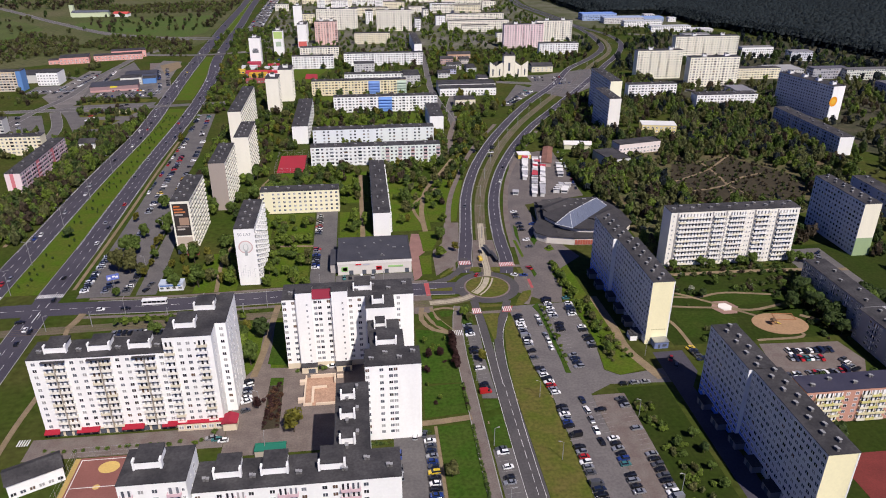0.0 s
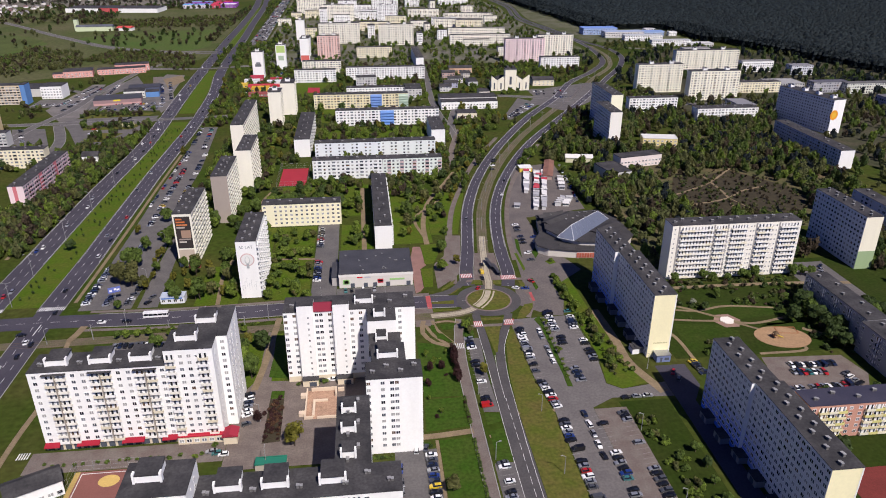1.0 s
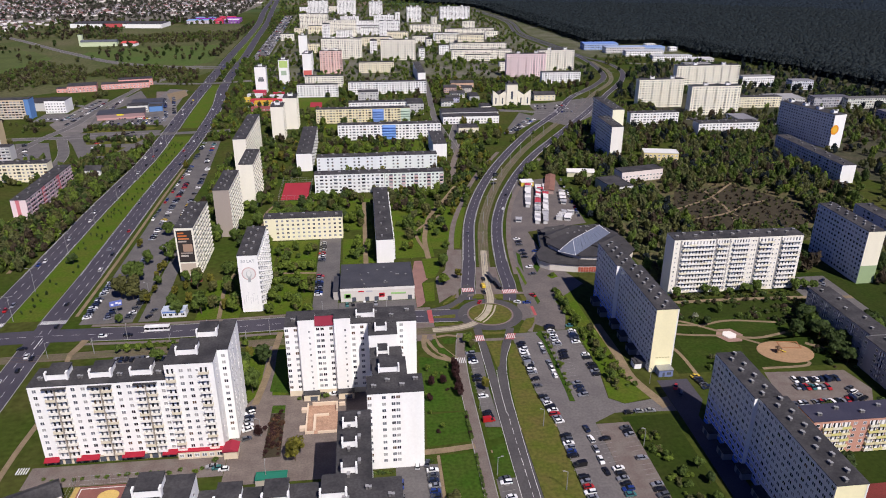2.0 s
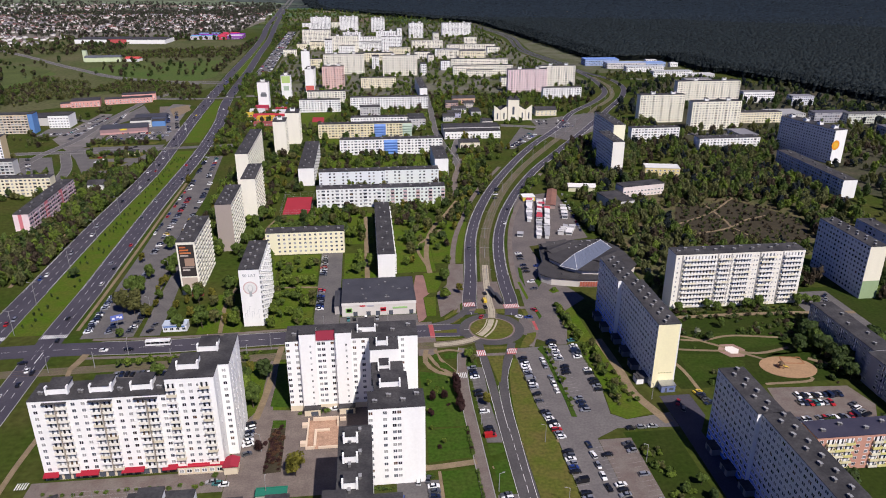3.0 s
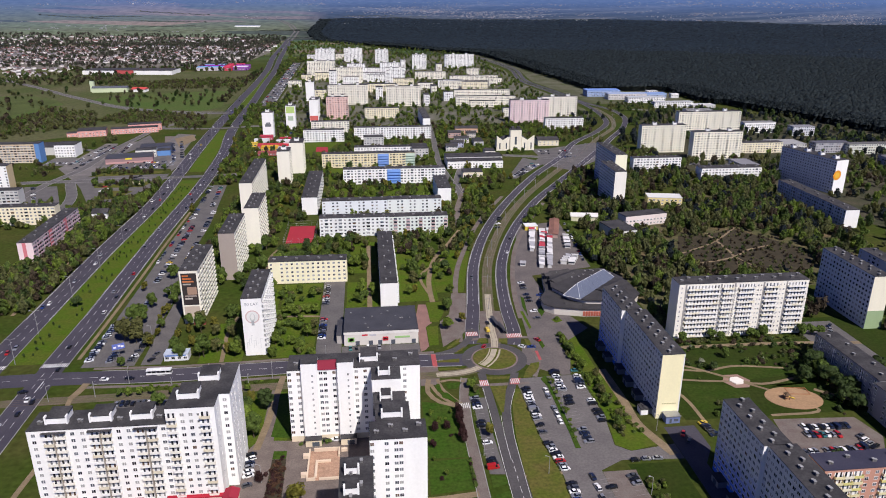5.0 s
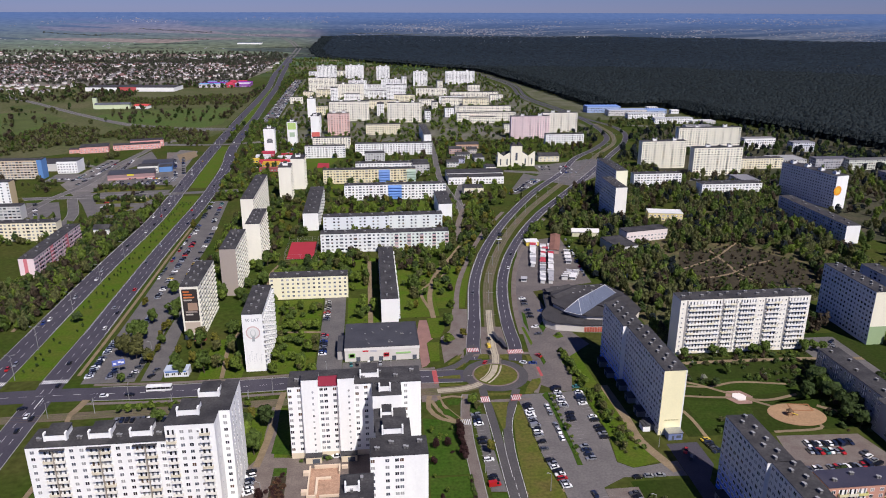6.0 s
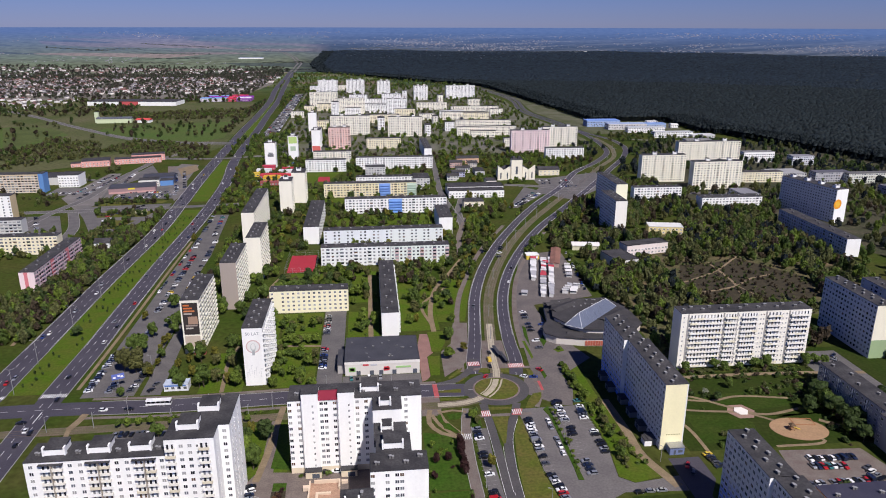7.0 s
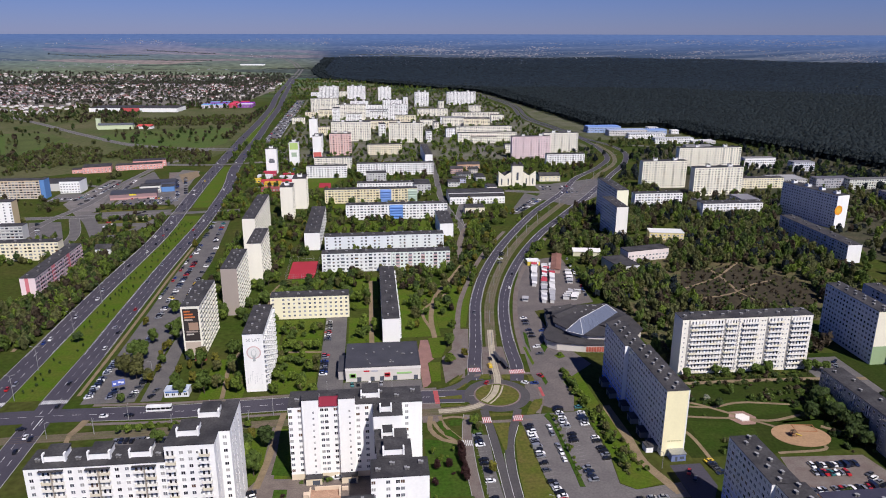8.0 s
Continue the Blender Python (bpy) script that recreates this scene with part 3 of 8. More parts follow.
laid("path_island", "small lawns between the curving footpaths", "lawn", [[(34.4, 292.6), (38.6, 292.8), (41.4, 298.4), (33.2, 297.4)], [(28.9, 291), (31.2, 290.8), (30.4, 297.8), (28.9, 297.8)], [(30.8, 285.2), (38, 280.6), (33.6, 289.4), (30.3, 289.8)],
     [(43, 285.6), (48.6, 284), (48.6, 291.6), (44.6, 294)], [(88.5, 328), (90.6, 331), (89.8, 342), (88.3, 341)], [(97.2, 375.6), (97.6, 367), (101.6, 375), (101.4, 383.6)], [(89.3, 382), (89.8, 368), (92.8, 394), (91.2, 397)],
     [(81.6, 241.2), (83.9, 240.9), (83.6, 300.6), (80.2, 297.5), (82, 290), (82, 250)]], PARK, 0.17)
laid("traffic_island", "grass islands at the roundabout", "island",
     [[(55.8, 270.5), (57, 270.5), (62.4, 293), (54.4, 293.4)], [(54.1, 299.6), (64.8, 299.3), (66, 301.4), (54.3, 302)], [(72, 299.2), (75.3, 299.2), (79.8, 304.3), (82.5, 309.8), (83.5, 314.2), (78.9, 313.1), (75, 306.5)],
      [(31.6, 318.9), (42.9, 317.8), (43.3, 321.6), (31.6, 320.6)], [(31.4, 310.9), (45.4, 310.9), (39.4, 312.6), (31.6, 313)], [(38.4, 332.4), (45, 339.2), (47.2, 345), (44.5, 342.2), (38.2, 334.4)], [(41.9, 328), (45.7, 330.6), (48.2, 335.2), (45.4, 332.2)],
      [(54.6, 338.2), (60.4, 338), (61, 342.9), (57, 343.6)], [(67, 337.6), (71.4, 336.2), (72.1, 341.8), (67.4, 341.8)], [(81.4, 332.6), (84, 330.4), (83.9, 337.9), (81.2, 340)]], DRY, 0.16)
laid("plaza_lawn", "mown lawns in the paved plaza", "lawn", [[(32.2, 366), (37.2, 366.3), (41.3, 378.8), (41.7, 393.8), (31.9, 393.4)], [(29.3, 338), (34.2, 337.5), (36.1, 360.3), (29.4, 360.3)], [(102.1, 362.2), (103.8, 358.2), (108, 360.3), (107.2, 366.8)],
                                                                [(86.5, 375.5), (88.2, 375.3), (88.5, 353.7), (86.9, 351.4)]], MEDIAN, 0.09)
laid("earth_clearing", "bare brown clearing in the wood", "ground", [[(216, 450), (226, 440), (229, 423), (258, 421), (289, 406), (314, 446), (316, 470), (289, 512), (262, 500), (238, 500)]], SOIL, 0.03)
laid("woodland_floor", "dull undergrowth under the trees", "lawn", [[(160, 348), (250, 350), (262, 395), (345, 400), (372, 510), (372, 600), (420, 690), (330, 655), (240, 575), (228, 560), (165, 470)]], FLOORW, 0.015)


def paths(label, lines, material, z, kind="path"):
    bm = bmesh.new()
    for k, (pts, width) in enumerate(lines):
        z += 0.004
        line = curve(pts, 4.0)
        LANES.append((curve(pts, 2.0), width / 2 - 0.6))
        ribbon(bm, line, width / 2, -0.05, z)
    return tagged(new(kind, finish(kind, bm, material)), label, "path", kind="structure")


paths("sandy footpaths between the blocks",
      [([(113, 304), (114, 274), (114, 255), (117.5, 243), (121, 233)], 4.2), ([(56, 226), (72, 226)], 1.8), ([(43, 213), (50, 214), (57, 226)], 1.6),
       ([(25.7, 302.4), (24.4, 291), (29.3, 281.6), (38.5, 277.2)], 2.4), ([(36, 278.4), (29.4, 288), (26.2, 298)], 1.8), ([(29.9, 302), (31.4, 293.7), (35.8, 284.5), (40.2, 277.4)], 1.6), ([(31.2, 299.8), (36.6, 301), (42.8, 299)], 1.6), ([(36, 384), (37, 430), (45, 470), (58, 500), (70, 530)], 3.2),
       ([(36, 400), (33, 440), (44, 458), (52, 470)], 2.0), ([(-2, 216.2), (20, 215.4), (37.5, 217)], 3.0), ([(22.8, 213), (22.4, 150)], 1.2), ([(-50, 253), (-48, 270), (-46, 300), (-45, 313)], 3.0),
       ([(138, 312), (160, 300), (172, 290), (182, 283), (205, 286), (226, 292)], 1.8), ([(140, 292), (158, 288), (172, 286)], 1.6), ([(178, 284), (186, 277), (200, 258), (176, 256)], 1.6),
       ([(150, 300), (165, 297), (178, 300), (205, 296)], 1.6), ([(144, 252), (143, 275), (138, 290), (137, 305)], 1.8), ([(208, 275), (222, 262), (232, 238), (240, 220)], 2.4),
       ([(150, 322), (200, 322), (240, 320), (262, 318)], 3.0), ([(-78, 330), (-80, 372), (-74, 400), (-70, 430)], 2.2), ([(-56, 382), (-40, 381), (-31, 380)], 2.0),
       ([(-66, 505), (-72, 480), (-70, 450)], 1.8), ([(-40, 505), (-38, 530), (-30, 545)], 1.8), ([(-2, 380), (-2, 500)], 3.0), ([(20, 384), (0, 386), (-16, 384)], 1.6),
       ([(262.3, 503), (259, 452), (249.5, 421)], 2.0), ([(216, 457), (256, 481), (292, 515)], 1.8), ([(225, 440), (258, 450.6), (277.6, 465), (297, 472)], 1.8), ([(259, 452), (266, 421)], 1.0), ([(225, 440), (228.7, 423)], 1.0),
       ([(-141, 302), (-134.7, 254), (-135.7, 234), (-135.6, 200)], 2.2), ([(-138.4, 315), (-139.4, 308), (-141, 302)], 3.4), ([(-209, 398), (-209, 430), (-209, 480), (-208, 560), (-206, 640)], 2.2), ([(-151, 340), (-151, 384), (-151.5, 444), (-152.6, 519), (-153, 600)], 1.8)],
      PATH, 0.05)
paths("grey footways beside the avenue and the streets",
      [([(46, 340), (49, 375), (53, 418), (58, 447), (70, 492), (92, 559), (122, 625)], 3.4), ([(85, 366), (88, 398), (96, 445), (107, 488), (124, 533), (155, 600)], 3.2),
       ([(-140, 311.5), (-98, 310), (-44, 312)], 2.2), ([(-140, 329.5), (-98, 328), (-44, 330)], 2.2), ([(78, 300), (84, 318), (83, 330)], 2.4),
       ([(47, 294.5), (74, 294.5)], 2.4), ([(70, 541), (78, 600), (84, 625), (92, 656)], 5.0), ([(52, 342), (58, 343), (74, 343), (84, 342)], 2.6)], SLABS, 0.05, "footway")

# tram line
line = curve(TRAM, 4.0)
bm = bmesh.new()
ribbon(bm, line, 3.3, -0.05, 0.045)
tram_bed = tagged(new("tram_bed", finish("tram_bed", bm, surface("tram_ballast", (0.135, 0.105, 0.07), amount=0.25, coarse=0.12, second=(0.085, 0.09, 0.035)))), "brown tram bed with two tracks", "tram line", kind="structure")
bm = bmesh.new()
near = curve([(30, 306.6), (40, 307.2), (48, 309.3), (54, 313.4), (59.5, 320.5), (63, 330), (64.6, 338), (65.4, 351), (68, 376), (71.4, 402)], 3.0)
ribbon(bm, near, 1.9, -0.05, 0.1)
inner = near[np.hypot(near[:, 0] - ISLAND[0], near[:, 1] - ISLAND[1]) < 11.6]
ribbon(bm, inner, 1.5, 0.1, 0.27)
ribbon(bm, beside(inner, -3.0), 0.45, 0.1, 0.265)
ribbon(bm, beside(inner, 2.3), 0.3, 0.1, 0.265)
tagged(new("tram_slab", finish("tram_slab", bm, surface("track_slab", (0.4, 0.35, 0.26), amount=0.14, coarse=0.3))), "pale concrete track slabs through the roundabout", "tram line", kind="structure")
for off in (-2.45, -1.02, 1.02, 2.45):
    bm = bmesh.new()
    ribbon(bm, beside(line, off), 0.09, 0.0, 0.13)
    part("rail", finish("rail", bm, RAIL), tram_bed)

# road markings
bm = bmesh.new()


def dashes(pts, off, dash=4.0, gap=6.0, z=0.085, start=0, stop=900):
    way = beside(curve(pts, 1.0), off)
    run, length = 0.0, dash + gap
    steps = np.hypot(*np.diff(way, axis=0).T)
    k = 0
    while k < len(way) - 1:
        j, got = k, 0.0
        while j < len(way) - 1 and got < dash:
            got += steps[j]
            j += 1
        if start < way[k][1] < stop:
            ribbon(bm, way[k:j + 1], 0.075, z - 0.02, z)
        while j < len(way) - 1 and got < length:
            got += steps[j]
            j += 1
        k = max(j, k + 1)


for off in (-2.3, 2.3):
    dashes(HIGHWAY_W, off)
for off in (-2.05, 2.05):
    dashes(HIGHWAY_E, off)
for pts, w in ((HIGHWAY_W, 6.6), (HIGHWAY_E, 5.8)):
    for s in (-1, 1):
        dashes(pts, s * w, 60, 1, start=340)
dashes(CROSS, 0, 4, 4, z=0.095)
dashes(LOOP_W, 0, 3, 5, z=0.1)
dashes(LOOP_E, 0, 3, 5, z=0.1)
for pts, w in ((LOOP_W, 3.4), (LOOP_E, 3.3)):
    for s in (-1, 1):
        dashes(pts, s * w, 50, 1, z=0.1, start=350)
dashes([(53.6, 60), (53.6, 160), (53.8, 215), (54, 236)], 0.1, 4, 1.5, z=0.125)
dashes([(49.9, 60), (49.9, 230), (50.5, 262), (50.8, 292)], 0, 50, 0.5, z=0.125)
dashes([(53.5, 236), (54.2, 256), (55.2, 268)], 0, 50, 0.5, z=0.125)
dashes([(57.0, 60), (57.0, 228), (58.4, 256), (61.6, 277), (66.2, 290)], 0, 50, 0.5, z=0.125)
tagged(new("road_marking", finish("road_marking", bm, LINE)), "white lane lines on the asphalt", "road marking", kind="stuff")
bm = bmesh.new()
for x, y, n, dx, dy, wx, wy in ((-166.4, 333, 13, 0.98, 0.0, 0.5, 3.6), (-198, 333, 14, 0.98, 0.0, 0.5, 3.6), (50.1, 294, 5, 0.9, 0, 0.45, 4.6), (65.2, 294.4, 5, 0.95, 0.1, 0.45, 4.4), (50.9, 346.6, 7, 0.9, 0.02, 0.45, 4.4), (72.8, 342.6, 9, 0.95, 0.02, 0.45, 4.2),
                                (-160, 309, 1, 1, 0, 0.4, 10), (37.6, 275.4, 6, 0.85, 0.0, 0.4, 4.4), (-131, 219, 5, 0.9, 0, 0.4, 3.5)):
    for k in range(n):
        slab(bm, rect(x + k * dx, y + k * dy, x + k * dx + wx, y + k * dy + wy), 0.05, 0.142)
tagged(new("zebra_crossing", finish("zebra_crossing", bm, LINE)), "white striped pedestrian crossings", "road marking", kind="stuff")
bm = bmesh.new()
for pts in (rect(29, 314, 31.4, 328), [(84, 316.2), (85.4, 316.5), (85.5, 326.2), (84, 325.9)], rect(50, 293.8, 54.2, 299), [(64.2, 294), (68.6, 293.8), (70.6, 299.2), (66.4, 299.4)], rect(50.6, 346.4, 57, 351.2), rect(72.4, 342.4, 81, 347)):
    slab(bm, pts, 0.05, 0.132)
tagged(new("cycle_crossing", finish("cycle_crossing", bm, surface("red_road_paint", (0.42, 0.09, 0.09), amount=0.2))), "red cycle crossings at the roundabout", "road marking", kind="stuff")
bm = bmesh.new()
for x, y0, y1 in ((71, 228, 292), (88.4, 244, 305), (98.6, 258, 304), (74, 150, 221), (88, 150, 223), (98.8, 150, 222), (45.6, 231, 284), (45.6, 176, 198)):
    for y in np.arange(y0, y1, 2.62):
        slab(bm, [(x - 2.4, y - 0.35), (x + 2.4, y + 0.25), (x + 2.4, y + 0.37), (x - 2.4, y - 0.23)], 0.0, 0.036)
tagged(new("bay_marking", finish("bay_marking", bm, surface("worn_bay_paint", (0.3, 0.29, 0.28), rough=0.8, amount=0.25, coarse=0.4, second=(0.16, 0.15, 0.145)))), "worn pale lines between the parking bays", "road marking", kind="stuff")
laid("rough_pasture", "olive rough pasture west of the highway", "lawn", [[(-1700, 960), (-620, 930), (-470, 900), (-300, 1010), (-245, 1010), (-222, 1100), (-232, 1470), (-246, 1760), (-1700, 1900)]],
     surface("pasture_grass", (0.062, 0.078, 0.026), rough=0.95, amount=0.3, coarse=0.012, fine=0.2, second=(0.1, 0.095, 0.05), gloss=0.05), 0.008)
laid("suburb_ground", "gardens and lanes of the suburb", "lawn", [[(-1900, 1900), (-330, 1820), (-290, 2300), (-330, 2780), (-1500, 2480), (-1900, 2200)]],
     surface("garden_ground", (0.12, 0.115, 0.085), rough=0.95, amount=0.3, coarse=0.02, fine=0.2, second=(0.17, 0.155, 0.14), gloss=0.05), 0.009)
laid("meadow", "bright green meadow beside the highway", "lawn", [[(-470, 1262), (-370, 1196), (-262, 1156), (-236, 1200), (-258, 1404), (-414, 1366), (-468, 1320)], [(-760, 1150), (-600, 1040), (-520, 1080), (-500, 1250), (-560, 1330), (-640, 1360)]],
     surface("meadow_grass", (0.062, 0.1, 0.025), rough=0.95, amount=0.2, coarse=0.02, fine=0.3, second=(0.075, 0.095, 0.03), gloss=0.05), 0.02)
laid("estate_lawn", "bright spring lawns between the blocks", "lawn", [rect(-66, 376, -57, 430), rect(-16, 384, 3, 430), rect(16.5, 396, 40, 520), [(40.2, 408), (57, 408), (63, 440), (72, 486), (60, 500), (40.2, 476)], rect(-64, 446, 3, 508), rect(-90, 330, -68, 376), rect(-55, 332, -32, 430),
                                                                        rect(-60, 256, -38, 298), rect(-120, 258, -80, 270), rect(-40, 536, 60, 566), rect(-40, 584, 60, 676), rect(-50, 695, 80, 748)], MEDIAN, 0.012)
# both lawns have the east side's weaker light painted into their greens
laid("dark_lawn", "park lawn beside the slab blocks, dim light put into its green", "lawn", [rect(136, 256, 224, 326), [(99.5, 228.6), (101.6, 206), (101.6, 100), (120.4, 100), (120.4, 228.4)], rect(225, 180, 330, 350), rect(146, 100, 224, 225)], GRASS_DIMMED, 0.011)
laid("park_lawns", "mown lawns between the park paths, in a dimmed green", "lawn", [[(150, 303), (170, 293), (181, 287), (205, 289), (216, 296), (190, 304)], [(145, 262), (170, 258), (176, 276), (168, 283), (147, 286)], [(182, 281), (188, 279), (205, 284), (226, 290), (226, 282), (205, 280)]], surface("dimmed_lawn", (0.024, 0.046, 0.005), rough=0.95, amount=0.3, coarse=0.1, fine=0.7, second=(0.034, 0.05, 0.008), bump=0.1, gloss=0.1), 0.02)
laid("bank_lawn", "green bank of grass between the car park and the footpath", "lawn", [[(99, 242), (104.6, 237.2), (117, 240.4), (114, 262), (113.5, 279), (110.5, 303), (110, 343), (99.8, 344), (98.2, 326), (100.8, 300), (101.6, 280), (101.8, 262)]], MEDIAN, 0.012)
laid("estate_ground", "trodden grass and paving between the distant blocks", "lawn", [[(-148, 1008), (335, 1008), (352, 1130), (335, 1330), (318, 1500), (336, 1740), (300, 2080), (150, 2200), (-150, 2200), (-165, 1960), (-152, 1470)]],
     surface("trodden_ground", (0.075, 0.085, 0.035), rough=0.95, amount=0.3, coarse=0.025, fine=0.25, second=(0.15, 0.14, 0.125), gloss=0.05), 0.014)
laid("gravel_strip", "gravelled ground between the avenue and the wood", "ground", [[(378, 1190), (405, 1180), (560, 1180), (566, 1330), (428, 1334), (400, 1665), (345, 2150), (322, 2150), (372, 1750), (350, 1500), (370, 1330)]],
     surface("strip_gravel", (0.12, 0.115, 0.085), rough=0.95, amount=0.3, coarse=0.03, fine=0.3, second=(0.06, 0.072, 0.028), gloss=0.05), 0.016)
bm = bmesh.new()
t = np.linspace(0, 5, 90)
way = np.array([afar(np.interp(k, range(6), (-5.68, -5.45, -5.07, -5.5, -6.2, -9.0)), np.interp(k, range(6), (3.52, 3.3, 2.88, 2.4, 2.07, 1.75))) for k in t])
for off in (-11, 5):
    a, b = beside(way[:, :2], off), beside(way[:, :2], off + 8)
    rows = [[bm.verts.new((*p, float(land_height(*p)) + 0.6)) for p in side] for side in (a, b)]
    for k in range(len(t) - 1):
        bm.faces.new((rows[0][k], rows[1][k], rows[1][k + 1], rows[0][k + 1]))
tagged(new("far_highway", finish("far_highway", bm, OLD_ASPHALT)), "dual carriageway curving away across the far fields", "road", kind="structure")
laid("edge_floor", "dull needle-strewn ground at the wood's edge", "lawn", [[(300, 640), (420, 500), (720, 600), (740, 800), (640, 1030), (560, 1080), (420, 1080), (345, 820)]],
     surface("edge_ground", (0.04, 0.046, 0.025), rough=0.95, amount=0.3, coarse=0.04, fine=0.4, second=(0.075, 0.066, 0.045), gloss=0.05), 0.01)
laid("sports_lawn", "bright lawn round a small red pitch", "lawn", [[(-79, 892), (-36, 892), (-46, 850), (-52, 806), (-76, 806)]], MEDIAN, 0.018)
laid("sports_pitch", "small red pitch on the lawn between the blocks", "court", [[(-62, 864), (-48.4, 862.7), (-47.1, 835.2), (-61.5, 836.6)]], REDCOURT, 0.05)
PAVED.append((-76, 808, -42, 890))
laid("car_park", "car park beside the avenue in front of the arcade", "paving", [[(140, 691), (149, 689), (190, 748), (192, 760), (176, 784)]], OLD_ASPHALT, 0.03)
laid("farm_field", "open green field beside the far road", "lawn", [[(-644, 1336), (-538, 1106), (-520, 1215), (-522, 1290), (-600, 1365)]], surface("field_grass", (0.08, 0.1, 0.035), rough=0.95, amount=0.2, coarse=0.02, fine=0.3, gloss=0.05), 0.03)
laid("lot_surface", "pale worn lots round the low shops", "paving", [[(-328, 776), (-294, 722), (-282, 740), (-307, 907), (-322, 908)], [(-300, 905), (-284, 772), (-277, 771), (-287, 921)], [(-249, 966), (-250, 887), (-206, 753), (-203, 800), (-216, 854), (-224, 957)]],
     surface("lot_grit", (0.17, 0.155, 0.145), rough=0.95, amount=0.2, coarse=0.06, fine=0.6, second=(0.115, 0.105, 0.1)), 0.036)
laid("sand_lot", "bare sandy lot beside the highway", "ground", [[(-246, 934), (-227, 877), (-217, 923), (-228, 957)]], PATH, 0.05)
laid("car_park", "long car park between the highway and the estate", "paving", [[(-178, 1205), (-152, 1205), (-158, 1470), (-165, 1740), (-169, 1960), (-187, 1960), (-186, 1740), (-180, 1470)]], OLD_ASPHALT, 0.03)
laid("junction", "paved tram junction on the avenue", "road", [[(182, 758), (215, 717), (273, 781), (285, 860), (262, 850), (220, 832)]], OLD_ASPHALT, 0.052)
laid("loop_island", "grass islands of the bus loop", "lawn", [[(-262, 690), (-218, 690), (-212, 712), (-270, 708)], [(-246, 648), (-230, 648), (-222, 676), (-252, 680)], [(-282, 735), (-215, 745), (-212, 756), (-270, 756)]], DRY, 0.1)

# ---------------------------------------------------------------- apartment blocks
def window_mesh(w, h, name="window", f=0.09):
    """A framed window, the panes set back in their frame, outward along -y."""
    bm = bmesh.new()
    out, back = -0.08, -0.03
    xs, zs = (-w / 2, -w / 2 + f, -f / 2, f / 2, w / 2 - f, w / 2), (0, f, h - f, h)
    grid = [[bm.verts.new((x, out, z)) for x in xs] for z in zs]
    for r in range(3):
        for c in range(5):
            four = [grid[r][c], grid[r][c + 1], grid[r + 1][c + 1], grid[r + 1][c]]
            if r == 1 and c in (1, 3):
                deep = [bm.verts.new((v.co.x, back, v.co.z)) for v in four]
                bm.faces.new(deep).material_index = 1
                for k in range(4):
                    bm.faces.new((four[k], four[(k + 1) % 4], deep[(k + 1) % 4], deep[k]))
            else:
                bm.faces.new(four)
    rim = grid[0] + [row[5] for row in grid[1:]] + grid[3][4::-1] + [grid[2][0], grid[1][0]]
    wall = [bm.verts.new((v.co.x, 0.02, v.co.z)) for v in rim]
    for k in range(len(rim)):
        j = (k + 1) % len(rim)
        bm.faces.new((rim[j], rim[k], wall[k], wall[j]))
    return finish(name, bm, FRAME, GLASS)


def balcony_mesh(w, panel, deep=1.1):
    """A balcony in one piece: floor, solid front and sides, and the glazed door wall that rises from the floor's back edge."""
    bm = bmesh.new()
    o, t, top, a = w / 2, 0.1, 0.95, -0.02
    plan = [[(-o, a), (-o, -deep), (o, -deep), (o, a)], [(-o + t, a), (-o + t, -deep + t), (o - t, -deep + t), (o - t, a)]]
    low, rim = [bm.verts.new((*p, -0.18)) for p in plan[0]], [bm.verts.new((*p, top)) for p in plan[0]]
    lip, floor = [bm.verts.new((*p, top)) for p in plan[1]], [bm.verts.new((*p, 0)) for p in plan[1]]
    bm.faces.new(low[::-1]).material_index = 1
    for k in range(3):
        bm.faces.new((low[k], low[k + 1], rim[k + 1], rim[k]))
        bm.faces.new((rim[k], rim[k + 1], lip[k + 1], lip[k]))
        bm.faces.new((lip[k], lip[k + 1], floor[k + 1], floor[k]))
    xs = [-o + t, -o * 0.74, -o * 0.3, -o * 0.2, o * 0.2, o * 0.28, o * 0.66, o - t]
    foot = [floor[0]] + [bm.verts.new((x, a, 0)) for x in xs[1:-1]] + [floor[3]]
    head = [bm.verts.new((x, a, 2.25)) for x in xs]
    bm.faces.new([floor[1], floor[2]] + foot[::-1]).material_index = 1
    for k in range(7):
        bm.faces.new((foot[k], foot[k + 1], head[k + 1], head[k])).material_index = (3, 2, 3, 3, 3, 2, 3)[k]
    return finish("balcony", bm, panel, CONCRETE, GLASS, FRAME)


WINDOW = {"w": window_mesh(1.5, 1.4), "W": window_mesh(1.9, 1.55, f=0.17), "s": window_mesh(0.8, 1.1), "P": window_mesh(1.8, 1.55, f=0.12)}
BALCONY = {}


def balcony(w, colour):
    key = (round(w, 1), colour)
    if key not in BALCONY:
        BALCONY[key] = balcony_mesh(w, paint(*colour))
    return BALCONY[key]


def vent_mesh():
    """A brick roof vent with a capping slab."""
    bm = bmesh.new()
    for x0, x1, h in ((-0.85, -0.1, 0.95), (0.15, 0.8, 0.7)):
        box(bm, x0, -0.4, 0, x1, 0.4, h)
        box(bm, x0 - 0.12, -0.5, h + 0.14, x1 + 0.12, 0.5, h + 0.24, 1)
        box(bm, x0 + 0.08, -0.32, h, x1 - 0.08, 0.32, h + 0.14)
    return finish("roof_vent", bm, surface("vent_render", (0.16, 0.155, 0.15), amount=0.2), surface("vent_cap", (0.3, 0.3, 0.3), rough=0.6, amount=0.15))


